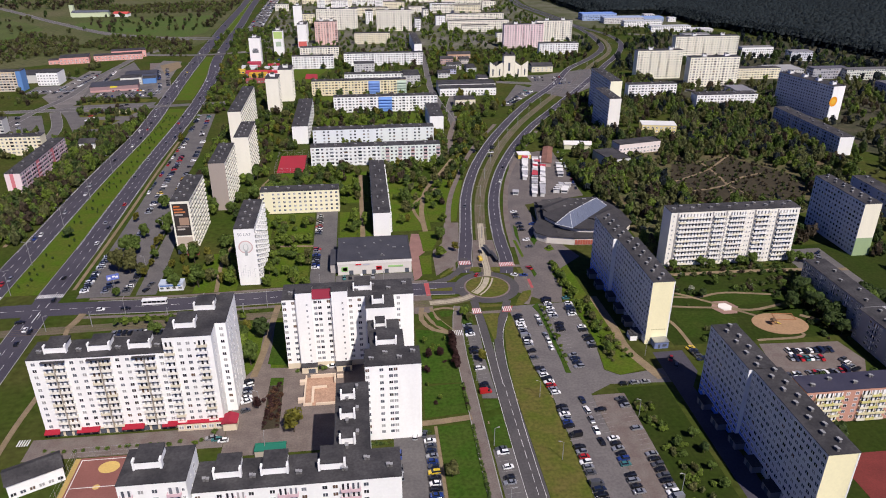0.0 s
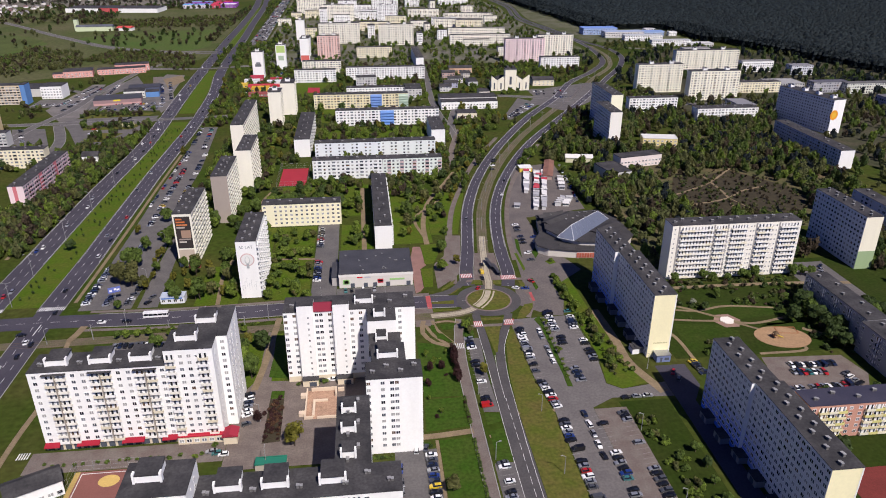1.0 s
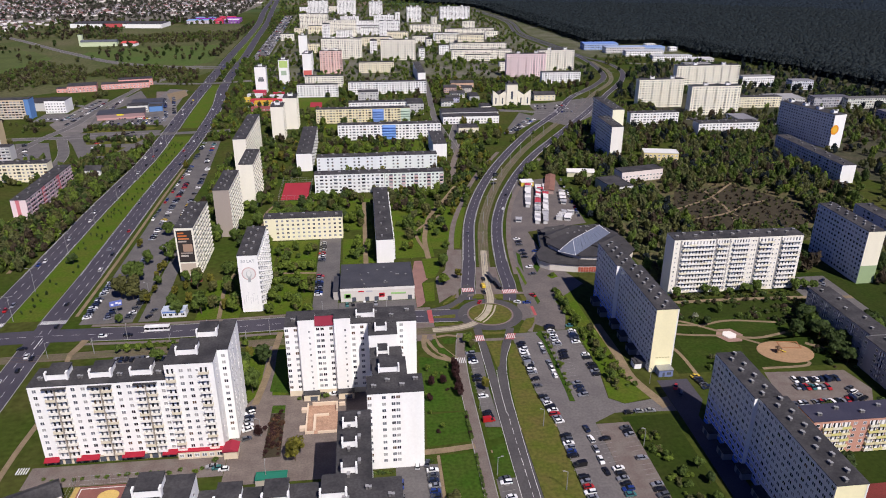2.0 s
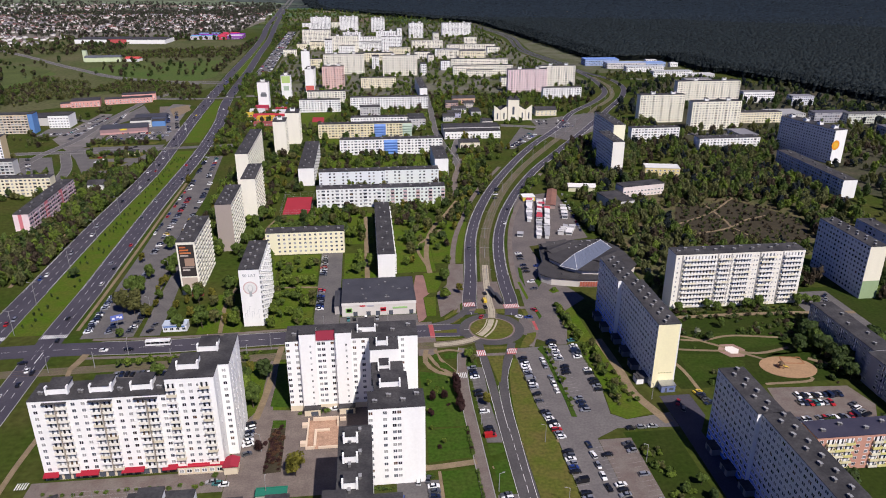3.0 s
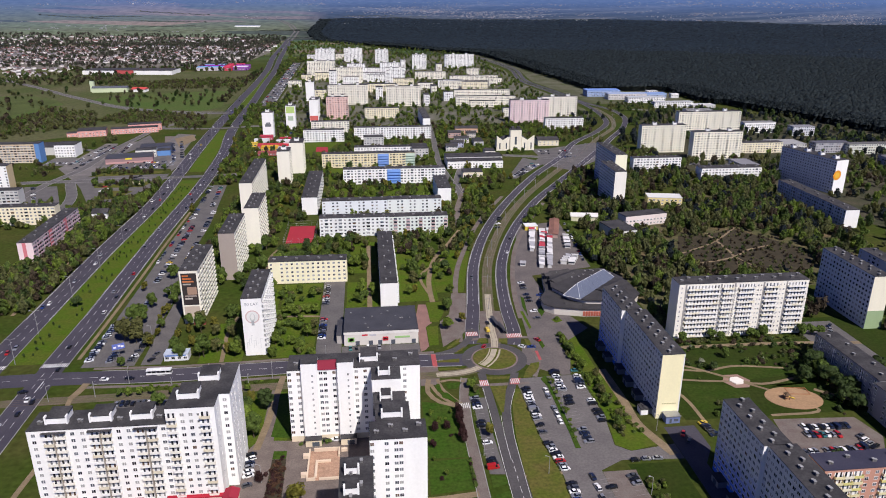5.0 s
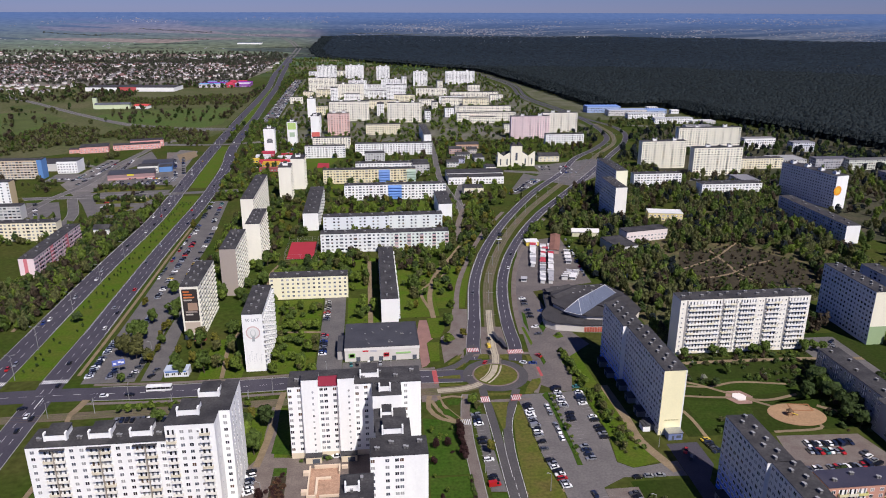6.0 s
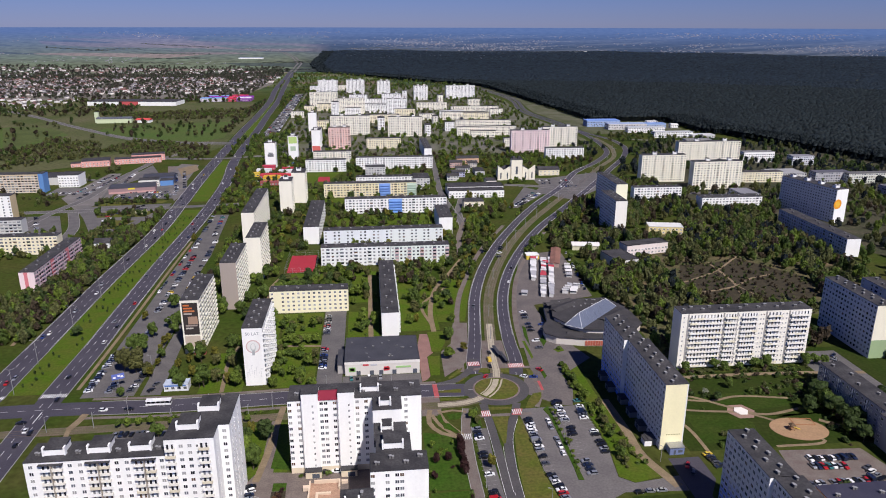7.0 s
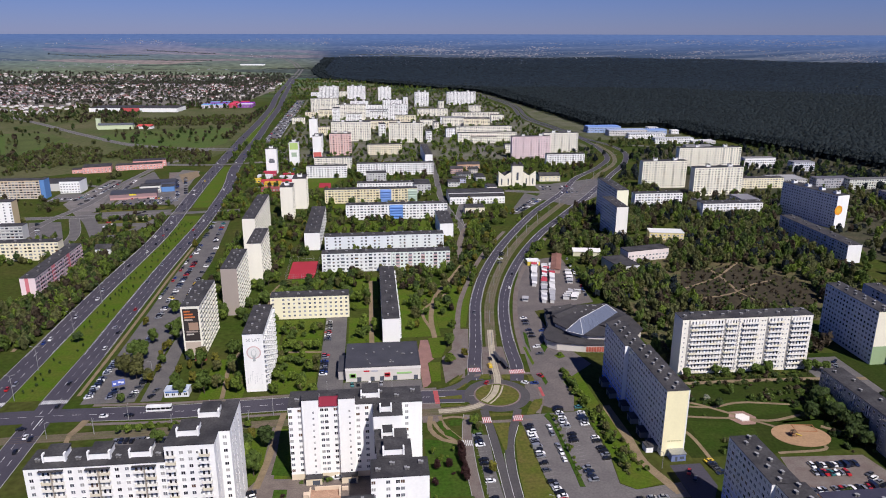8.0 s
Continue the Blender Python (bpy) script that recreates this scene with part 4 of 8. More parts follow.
def hut_mesh(w, d, h, wall, name="machine_room"):
    """A lift machine room: walls, a slightly overhanging sloped roof and two raised side fins."""
    bm = bmesh.new()
    box(bm, -w / 2, -d / 2, 0, w / 2, d / 2, h)
    v = box(bm, -w / 2 - 0.2, -d / 2 - 0.2, h, w / 2 + 0.2, d / 2 + 0.2, h + 0.25, 1)
    for k in (6, 7):
        v[k].co.z += 0.5
    for s in (-1, 1):
        box(bm, s * (w / 2 + 0.35) - 0.3, -d / 2 - 0.4, 0, s * (w / 2 + 0.35) + 0.3, -d / 2 + 1.2, h + 0.9)
    return finish(name, bm, wall, BITUMEN)


VENT = vent_mesh()
PANE = ([(-0.5, -0.04, 0), (0.5, -0.04, 0), (0.5, -0.04, 1), (-0.5, -0.04, 1)], [(0, 1, 2, 3)])


def face_pose(face, x, y, lx, ly):
    """The pose of a facade: its local x runs along the wall, -y points outwards."""
    return {"front": pose(x, y, 0), "right": pose(x + lx, y, 0, 0, 0, 90), "left": pose(x, y + ly, 0, 0, 0, -90), "back": pose(x + lx, y + ly, 0, 0, 0, 180)}[face]


def block(label, x, y, lx, ly, storeys, wall=WHITE, front="", right="", left="", gable=None, balcony_colour=None, base=1.2, storey=2.75, top=1.1, vents=0,
          huts=(), hut=None, far=False, name="apartment_block", category="apartment block", group="apartment blocks of the estate", bands=None, plinth=None, roof=None, loggia=False):
    """A slab block over the rectangle from (x, y), lx by ly. front, right and left are rows of cells along those walls:
    w, W, s a window, b a balcony, . bare wall. gable: colour of the walls with no cells."""
    h = base + storeys * storey + top
    FOOT.append((x, y, x + lx, y + ly))
    thing = empty(name, x, y)
    tagged(thing, label, category, group)
    bm = bmesh.new()
    box(bm, 0, 0, -0.3, lx, ly, h)
    bm.faces.ensure_lookup_table()
    if gable:
        for f, cells in ((2, front), (3, right), (5, left)):
            if not cells:
                bm.faces[f].material_index = 1
    part("wall", finish("wall", bm, paint(*wall), paint(*(gable or wall))), thing)
    if plinth:
        bm = bmesh.new()
        box(bm, -0.06, -0.06, -0.3, lx + 0.06, ly + 0.06, base - 0.2)
        part("plinth", finish("plinth", bm, paint(*plinth)), thing)
    bm = bmesh.new()
    box(bm, -0.12, -0.12, h, lx + 0.12, ly + 0.12, h + 0.22)
    part("roof", finish("roof", bm, roof or BITUMEN), thing, label="dark bitumen flat roof")
    m0 = Matrix.Translation((-x, -y, 0))
    panes = []
    for face, cells, length in (("front", front, lx), ("right", right, ly), ("left", left, ly)):
        if not cells:
            continue
        even = length / len(cells)
        at = m0 @ face_pose(face, x, y, lx, ly)
        for k, c in enumerate(cells):
            if c == ".":
                continue
            mid, c, wide = c if len(c) == 3 else ((k + 0.5) * even, c, even)
            for s in range(storeys):
                z = base + s * storey
                if far:
                    w, tall, z0 = (min(wide * 0.8, 2.6), 1.5, z + 0.75) if c == "b" else (min(wide * 0.5, 1.5), 1.25, z + 0.9)
                    m = at @ pose(mid, 0, z0)
                    panes.append([m @ Vector((p[0] * w, p[1], p[2] * tall)) for p in PANE[0]])
                elif c == "b":
                    tone = balcony_colour or wall
                    tone = tone[(k * 7 + s * 3 + k * s) % len(tone)] if len(tone) > 3 else tone
                    part("balcony", balcony(wide * (1.0 if loggia else 0.96), tone), thing, at @ pose(mid, 0, z + 0.12))
                else:
                    part("window", WINDOW[c], thing, at @ pose(mid, 0, z + 0.85))
    if panes:
        q = np.arange(len(panes) * 4).reshape(-1, 4)
        ob = part("glazing", joined("glazing", np.array([[tuple(p) for p in four] for four in panes]).reshape(-1, 3), q, [GLASS_FAR]), thing)
        ob["kind"] = "stuff"
        if "b" in [*front, *right, *left]:
            bm = bmesh.new()
            for face, cells, length in (("front", front, lx), ("right", right, ly), ("left", left, ly)):
                wide = length / len(cells) if cells else 1
                at = m0 @ face_pose(face, x, y, lx, ly)
                for k, c in enumerate(cells):
                    if c == "b":
                        for s in range(storeys):
                            before = len(bm.verts)
                            box(bm, k * wide + 0.05, -0.5, base + s * storey - 0.1, (k + 1) * wide - 0.05, 0.02, base + s * storey + 0.9)
                            bm.verts.ensure_lookup_table()
                            for p in bm.verts[before:]:
                                p.co = at @ p.co
            ob = part("balcony_band", finish("balcony_band", bm, paint(*(balcony_colour or wall))), thing)
            ob["kind"] = "stuff"
    long_x = lx > ly
    for k in range(vents):
        a = (k + 0.5) / vents
        spot = (lx * a, ly * (0.35 + 0.3 * (k % 2))) if long_x else (lx * (0.35 + 0.3 * (k % 2)), ly * a)
        part("roof_vent", VENT, thing, pose(*spot, h + 0.22, 0, 0, 0 if long_x else 90))
    for hx, hy in huts:
        part("machine_room", hut, thing, pose(hx, hy, h + 0.22))
    for side, z0, z1, colour in bands or ():
        bm = bmesh.new()
        box(bm, 0, -0.05, z0, {"front": lx, "right": ly, "left": ly}[side], 0.05, z1)
        part("band", finish("band", bm, paint(*colour)), thing, m0 @ face_pose(side, x, y, lx, ly))
    return thing


PINKISH = (0.66, 0.47, 0.5)
IVORY = [(0.8, 0.78, 0.72), (0.78, 0.75, 0.66), (0.82, 0.81, 0.78), (0.66, 0.6, 0.46), (0.8, 0.77, 0.68)]
HUT = hut_mesh(6.5, 6.6, 2.3, paint(*WHITE))
SMALL_HUT = hut_mesh(3.6, 4.0, 2.4, paint(*WHITE))
SLAB = "eleven-storey prefab slab block"
LOW = "five-storey prefab block of flats"

# near white blocks
flats_a = block("long white eleven-storey block with balcony stacks and red shop awnings", -121.4, 223.4, 47.4, 12, 11, front=[(2.2, "w", 2)] + [(x, "b", 3.5) for x in (7.2, 11.2, 22.7, 26.7, 38.2, 42.2)] + [(x, "w", 2) for x in (15.2, 18.6, 30.8, 34.2, 46)], base=3.2, top=0.6, balcony_colour=IVORY,
      huts=[(9, 7), (24, 7), (38, 7)], hut=HUT, vents=7)
block("tall white end section with roof terraces", -74, 223, 17, 14, 13, front=[(2, "b", 3.4), (5.7, "w", 2), (8.7, "w", 2), (13.6, "b", 3.6), (11.2, "s", 2)], right=[(4, "s", 2)], base=3.2, top=1.5, huts=[(7, 9)], hut=HUT, balcony_colour=IVORY)
block("narrow white wing behind the tall end section", -58.4, 231.6, 5.2, 22.5, 13, front=[(3.3, "w", 2)], right=[(4, "w", 2), (9, "w", 2), (16, "w", 2)], base=3.2, top=1.3)
block("white rear section with a rooftop stair tower", -66.4, 237.3, 7.6, 16.2, 13, left=[(4, "w", 2), (11, "w", 2)], base=3.2, top=0.9, huts=[(4, 8)], hut=HUT)
flats_b = block("white eleven-storey block with stair towers and dark roof", -35.7, 257.5, 54, 13, 11, front="w.w....ww.ww...w.w........w...", base=3.0, top=0.4, huts=[(33, 8)], hut=HUT, vents=8)
block("white link section joined to the larger block", -1.6, 247.8, 11.5, 9.5, 11, base=2.2, top=0.9, huts=[(5, 5)], hut=SMALL_HUT)
block("lower white link section with dark roofs", -1.2, 231.2, 12.5, 16.4, 9, base=2.2, top=0.6, huts=[(5, 4), (5, 12)], hut=SMALL_HUT)
block("white link section behind the front block", -0.6, 219.2, 12.5, 11.8, 11, base=2.2, top=0.6, huts=[(6, 5)], hut=HUT)
block("white eleven-storey block with bare gable", -2.8, 208, 20, 11, 11, front="w..w.ww.....", base=2.2, top=0.5, vents=4)
block("narrow dark-roofed wing of a white block", -12.6, 166, 10.8, 35, 11, base=1.0, top=0.3, huts=[(4, 6), (4, 18), (4, 28)], hut=SMALL_HUT, vents=6)
block("white end section with pink balconies, taller than its block", -69, 150.5, 18, 14, 13, front=[(2.2, "b", 3.4), (6, "w", 2), (9.6, "w", 2), (14.6, "b", 3.8), (17, "s", 1)], right=[(5, "s", 2), (9, "w", 2)], base=3.0, top=1.5, balcony_colour=PINKISH,
      huts=[(7, 9)], hut=HUT)
block("long white block with pink balconies", -50.8, 152.5, 57.5, 12, 11, front="w.wbbw.wbbw.wwbbw...", base=3.0, top=0.6, balcony_colour=PINKISH,
      huts=[(9, 8), (22, 8), (38, 8)], hut=HUT, vents=9)

# blocks beside the highway
SLABS_W = {}
for label, x, y, ly, n in (("gable with a pale drawing", -66.5, 336, 40, 13), ("gable with a dark advertising banner", -106.8, 378, 43, 13),
                           ("bare beige concrete gable", -97.4, 442, 43, 13), ("cream gable", -89.7, 498, 41, 13), ("cream gable", -104.7, 570, 89.5, 28)):
    SLABS_W[y] = block(SLAB + ", " + label, x, y, 10.2, ly, 11, right=("bwbw" * 10)[:n], far=y > 370, wall=PALE if y > 370 else WHITE, gable=(0.36, 0.31, 0.27) if y == 442 else None, vents=9,
          base=1.0, top=0.9)

# eastern slab blocks
BLUEGREY = (0.66, 0.65, 0.63)


def sprayed_foot(step):
    """Grey panels sprayed blue over their lower storeys, up to where the block steps back at y = step."""
    m = surface("sprayed_panels", BLUEGREY, rough=0.9, amount=0.03, coarse=0.25, fine=1.2, streak=5.0, gloss=0.1)
    n, link = m.node_tree.nodes, m.node_tree.links.new
    bsdf, geo = n["Principled BSDF"], n.new("ShaderNodeNewGeometry")
    xyz, cloud, mix = n.new("ShaderNodeSeparateXYZ"), n.new("ShaderNodeTexNoise"), n.new("ShaderNodeMix")
    link(geo.outputs["Position"], xyz.inputs[0])
    link(geo.outputs["Position"], cloud.inputs["Vector"])
    cloud.inputs["Scale"].default_value = 0.16
    high, along, times, ragged = n.new("ShaderNodeMapRange"), n.new("ShaderNodeMapRange"), n.new("ShaderNodeMath"), n.new("ShaderNodeMath")
    high.inputs["From Min"].default_value, high.inputs["From Max"].default_value = 22.0, 6.0
    along.inputs["From Min"].default_value, along.inputs["From Max"].default_value = step - 20, step
    ragged.operation, times.operation = "MULTIPLY_ADD", "MULTIPLY"
    ragged.inputs[1].default_value = 9.0
    link(cloud.outputs["Fac"], ragged.inputs[0])
    link(xyz.outputs["Z"], ragged.inputs[2])
    link(ragged.outputs[0], high.inputs["Value"])
    link(xyz.outputs["Y"], along.inputs["Value"])
    link(high.outputs[0], times.inputs[0])
    link(along.outputs[0], times.inputs[1])
    mix.data_type = "RGBA"
    link(times.outputs[0], mix.inputs["Factor"])
    link(bsdf.inputs["Base Color"].links[0].from_socket, mix.inputs["A"])
    mix.inputs["B"].default_value = (0.08, 0.2, 0.72, 1)
    link(mix.outputs["Result"], bsdf.inputs["Base Color"])
    return m


slab_y = block(SLAB + ", pale yellow gable", 123, 258.8, 10.2, 45.8, 11, wall=BLUEGREY, gable=(0.85, 0.79, 0.5), left="P" * 17, vents=12, base=1.0, top=0.5)
slab_y2 = block(SLAB + ", stepped section", 121, 304.6, 10.2, 29.5, 11, wall=BLUEGREY, gable=WHITE, left="P" * 11, vents=8, base=1.0, top=0.5)
slab_z = block(SLAB + ", pale yellow gable", 133.5, 148.7, 10.2, 44, 11, wall=BLUEGREY, gable=(0.85, 0.79, 0.5), left="P" * 17, vents=12, base=1.0, top=0.5)
slab_z2 = block(SLAB + ", stepped section", 132, 192.7, 10.2, 29.7, 11, wall=BLUEGREY, gable=WHITE, left="P" * 11, vents=8, base=1.0, top=0.5)
for pair, step in (((slab_y, slab_y2), 304.6), ((slab_z, slab_z2), 192.7)):
    foot = sprayed_foot(step)
    for ob in pair:
        next(c for c in ob.children if c.name.startswith("wall")).data.materials[0] = foot
LOGGIAS = [(x0 + (k + 0.5) * w, "b", w) for x0, n, w in ((4.8, 5, 3.64), (24.4, 2, 3.2), (33.4, 3, 3.15), (48.4, 2, 4.0), (61.4, 3, 3.6)) for k in range(n)]
wide_slab = block("wide cream-white eleven-storey slab block with rows of loggias", 162.5, 332.3, 73.3, 10.5, 11, wall=(0.82, 0.79, 0.7), gable=BLUEGREY, front=LOGGIAS + [(x, "s", 1) for x in (1.6, 31.9, 44.6, 46.2, 57.2, 59.2)],
                  balcony_colour=[(0.8, 0.77, 0.68), (0.82, 0.8, 0.74), (0.76, 0.71, 0.55), (0.8, 0.78, 0.7), (0.78, 0.75, 0.68)], vents=14, base=1.0, top=0.8, loggia=True)
block(SLAB + ", gable with green base", 274.5, 333.2, 10.2, 46.8, 11, wall=(0.6, 0.61, 0.64), gable=(0.8, 0.76, 0.6), left="w" * 17, vents=12, base=1.0, top=0.5, far=True,
      bands=[("front", 0, 11, (0.3, 0.4, 0.22))])
block(SLAB + ", yellow-green gable foot", 212.5, 580.5, 10.4, 42, 11, wall=(0.6, 0.61, 0.64), gable=(0.82, 0.8, 0.72), left="w" * 15, vents=8, base=1.0, top=0.6, far=True,
      bands=[("front", 0, 6, (0.55, 0.58, 0.1))])
block("taller rear section of a slab block", 227, 622.5, 11, 58, 13, wall=(0.6, 0.61, 0.64), gable=(0.82, 0.8, 0.6), left="w" * 20, vents=10, base=1.0, top=0.6, far=True)

# five-storey blocks
block(LOW + ", pale yellow", -66, 432, 49.8, 10.5, 5, wall=(0.84, 0.79, 0.56), front="w.wwwwwwwwwwwww", vents=7, base=0.8, top=0.5)
block(LOW + " with a dark roof, seen end on", 4.6, 390, 10.2, 98, 5, wall=WHITE, right="wbwwbw" * 5, vents=10, base=0.8, top=0.6)
block(LOW + ", white and pale blue", -38.8, 522.8, 53, 10.2, 5, wall=(0.76, 0.78, 0.76), front="wbwwbwwbwwbwwbw", vents=7, base=0.8, top=0.5, far=True)
block(LOW + ", white and pale green", 14.4, 522.3, 45.5, 10.2, 5, wall=(0.7, 0.76, 0.7), front="wbwwbwwbwwbwwb", vents=6, base=0.8, top=0.5, far=True, balcony_colour=(0.6, 0.45, 0.44))
block(LOW + ", pale grey-blue", -39.3, 570, 54, 10.2, 5, wall=(0.72, 0.76, 0.78), front="w.ww.ww.ww.ww.w", vents=6, base=0.8, top=0.5, far=True)
block(LOW + ", white with green", 14.9, 571, 45, 10.2, 5, wall=(0.72, 0.76, 0.74), front="w.ww.ww.ww.ww", vents=6, base=0.8, top=0.5, far=True)
for label, x, y, lx, ly, wall in (("white with one blue section", -24.9, 680, 100, 10.2, WHITE), ("cream and blue", -49.2, 752, 99, 10.2, (0.76, 0.68, 0.45)),
                                  ("white school wing", -15.5, 797, 65.5, 11, WHITE), ("dark-roofed school hall", -4.8, 856, 24, 16, GREYW),
                                  ("dark-roofed school wing", 49.2, 785, 18.4, 30, GREYW), ("white", -17, 906, 98.7, 10.2, WHITE),
                                  ("white", -79.7, 894, 50.3, 10.2, WHITE), ("cream", -74, 955, 50, 10.2, PALE), ("cream", -3, 1065, 51, 10.2, CREAM),
                                  ("cream with red", 148, 1180, 99.7, 10.2, PALE), ("cream with red", 155, 1262, 100, 10.2, PALE), ("cream", 144, 1392, 93, 10.2, PALE),
                                  ("cream", 173, 1487, 100, 10.2, PALE), ("white", 243.7, 955, 53.7, 10.2, WHITE), ("white", 276, 703, 52, 10.2, WHITE),
                                  ("white and low", 332, 663, 63.4, 14, WHITE), ("olive and cream", 432, 782, 56, 12, CREAM), ("cream", -310, 576, 58, 10.2, CREAM)):
    n = max(4, int(lx / 3.4))
    block(LOW + ", " + label, x, y, lx, ly, 5 if ly < 11 else 4, wall=wall, front=("wbw" * 40)[:n], vents=int(lx / 9), base=0.8, top=0.6, far=y > 560)
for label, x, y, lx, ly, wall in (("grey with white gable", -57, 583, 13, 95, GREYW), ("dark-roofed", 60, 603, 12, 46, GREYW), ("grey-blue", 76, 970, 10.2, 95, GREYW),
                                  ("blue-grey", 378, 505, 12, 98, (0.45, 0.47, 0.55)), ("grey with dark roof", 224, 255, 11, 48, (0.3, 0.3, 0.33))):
    side = {("right" if x < 100 else "left"): ("wbw" * 20)[:int(ly / 3.4)]}
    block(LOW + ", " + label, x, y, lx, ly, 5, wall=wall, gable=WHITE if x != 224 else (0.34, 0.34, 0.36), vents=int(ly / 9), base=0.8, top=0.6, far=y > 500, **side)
pink = block(LOW + ", pink and white", -241.8, 486, 10.2, 84, 5, wall=(0.55, 0.45, 0.47), gable=(0.8, 0.65, 0.65), right="bwb" * 8, balcony_colour=(0.5, 0.36, 0.4), vents=9, base=0.8, top=0.6, far=True)
block(LOW + ", pink and yellow balconies", 161, 198, 60, 10.2, 5, wall=(0.5, 0.27, 0.2), front="wbbbwwbbbwwbbbww", balcony_colour=[(0.72, 0.68, 0.5), (0.6, 0.56, 0.22), (0.7, 0.67, 0.52), (0.66, 0.6, 0.36)], vents=7, base=0.8, top=0.6, roof=surface("navy_roof_sheet", (0.035, 0.034, 0.055), rough=0.6, amount=0.15, second=(0.05, 0.048, 0.07)))

# distant tall blocks
for label, x, y, lx, ly, n, wall in (
        ("cream tower", -88.2, 690.5, 12, 20, 11, PALE), ("cream tower", -80.4, 731.5, 14, 22, 11, PALE), ("white tower with a mural", -134, 930, 14, 12, 11, WHITE),
        ("white tower", -110, 986, 13, 12, 11, WHITE), ("white tower", -82, 1041, 12.5, 12, 11, WHITE), ("white and red", -59, 1065, 32, 12, 11, (0.72, 0.5, 0.44)),
        ("cream slab", 33, 1183, 56, 12, 11, PALE), ("cream slab", -63, 1206, 66, 12, 11, PALE), ("white tower", -131, 1974, 52, 14, 12, WHITE),
        ("white tower", -56, 1986, 49, 14, 12, WHITE), ("white tower", 27, 1940, 34.5, 14, 12, WHITE), ("white tower", 114, 1772, 34.5, 14, 12, WHITE),
        ("cream slab", -129, 1645, 62, 14, 11, PALE), ("white tower", -39, 1580, 39, 14, 11, WHITE), ("white tower", 32, 1600, 43, 14, 11, WHITE),
        ("white slab", 197, 1805, 73, 14, 11, WHITE), ("white tower", -103, 1255, 14, 14, 11, WHITE), ("pink and white slab", 205.7, 1011, 57, 11, 11, (0.78, 0.62, 0.62)),
        ("cream slab", 260, 1043, 53, 11, 11, PALE), ("cream slab", 319, 796, 54, 11, 11, (0.84, 0.81, 0.66)), ("cream slab", 362, 751, 57, 11, 11, (0.84, 0.81, 0.66)),
        ("cream slab", 404, 888, 85, 11, 11, (0.84, 0.81, 0.66)), ("cream slab", -66, 1500, 60, 12, 11, PALE), ("white slab", 40, 1480, 40, 12, 11, WHITE)):
    block(("eleven-storey " if n == 11 else "twelve-storey ") + label + " block of flats", x, y, lx, ly, n, wall=wall, front=("wbw" * 20)[:int(lx / 3.6)] if lx > 16 else "", right="ww" if ly < 15 else "wbwbw",
          vents=2, base=1.0, top=0.8, far=True, huts=[(lx * 0.3, ly / 2), (lx * 0.75, ly / 2)] if lx > 30 else [(lx / 2, ly / 2)], hut=SMALL_HUT)
sunny = block(SLAB + " with an orange circle on its white gable", 417, 605, 14, 68, 11, wall=(0.6, 0.61, 0.64), gable=WHITE, left="w" * 22, base=1.0, top=0.8, far=True, huts=[(6, 8), (6, 25), (6, 42), (6, 60)], hut=SMALL_HUT)

# the crowded far end of the estate
for k, (x, y, lx, n) in enumerate((
        (-157, 2026, 25, 5), (-80, 2048, 22, 5), (0, 1659, 32, 5), (-107, 1559, 32, 5), (-71, 1430, 14, 11), (-58, 1614, 23, 5), (-5, 1555, 57, 5), (-13, 1358, 71, 5), (17, 1263, 12, 7),
        (107, 1568, 66, 5), (142, 1415, 49, 5), (184, 1373, 50, 5), (84, 1731, 11, 9), (161, 1648, 12, 8), (95, 1182, 8, 6), (-134, 1545, 21, 4), (-84, 1090, 13, 9), (-152, 1447, 25, 4),
        (3, 1520, 42, 5), (54, 1443, 41, 5), (134, 1237, 16, 5), (120, 1323, 10, 5), (-46, 1475, 32, 5), (-91, 1280, 21, 5))):
    wall = (WHITE, PALE, WHITE, CREAM)[k % 4]
    block(("five-storey " if n < 7 else "tall ") + ("white", "cream", "pale", "yellowish")[k % 4] + " block of flats in the distance", x, y, max(lx, 9), 11 if lx > 14 else 24, n, wall=wall,
          front=("wbw" * 20)[:max(3, int(lx / 3.4))], base=0.8, top=0.8, far=True, vents=3 if lx > 20 else 0)
for x, y, lx, n in ((228, 1627, 28, 5), (100, 1390, 29, 4), (247, 1436, 26, 5), (168, 1162, 43, 3), (45, 1230, 12, 5), (206, 1065, 14, 4)):
    block("low pale block of flats in the distance", x, y, lx, 11, n, wall=PALE, front=("wbw" * 20)[:max(3, int(lx / 3.4))], base=0.8, top=0.8, far=True)

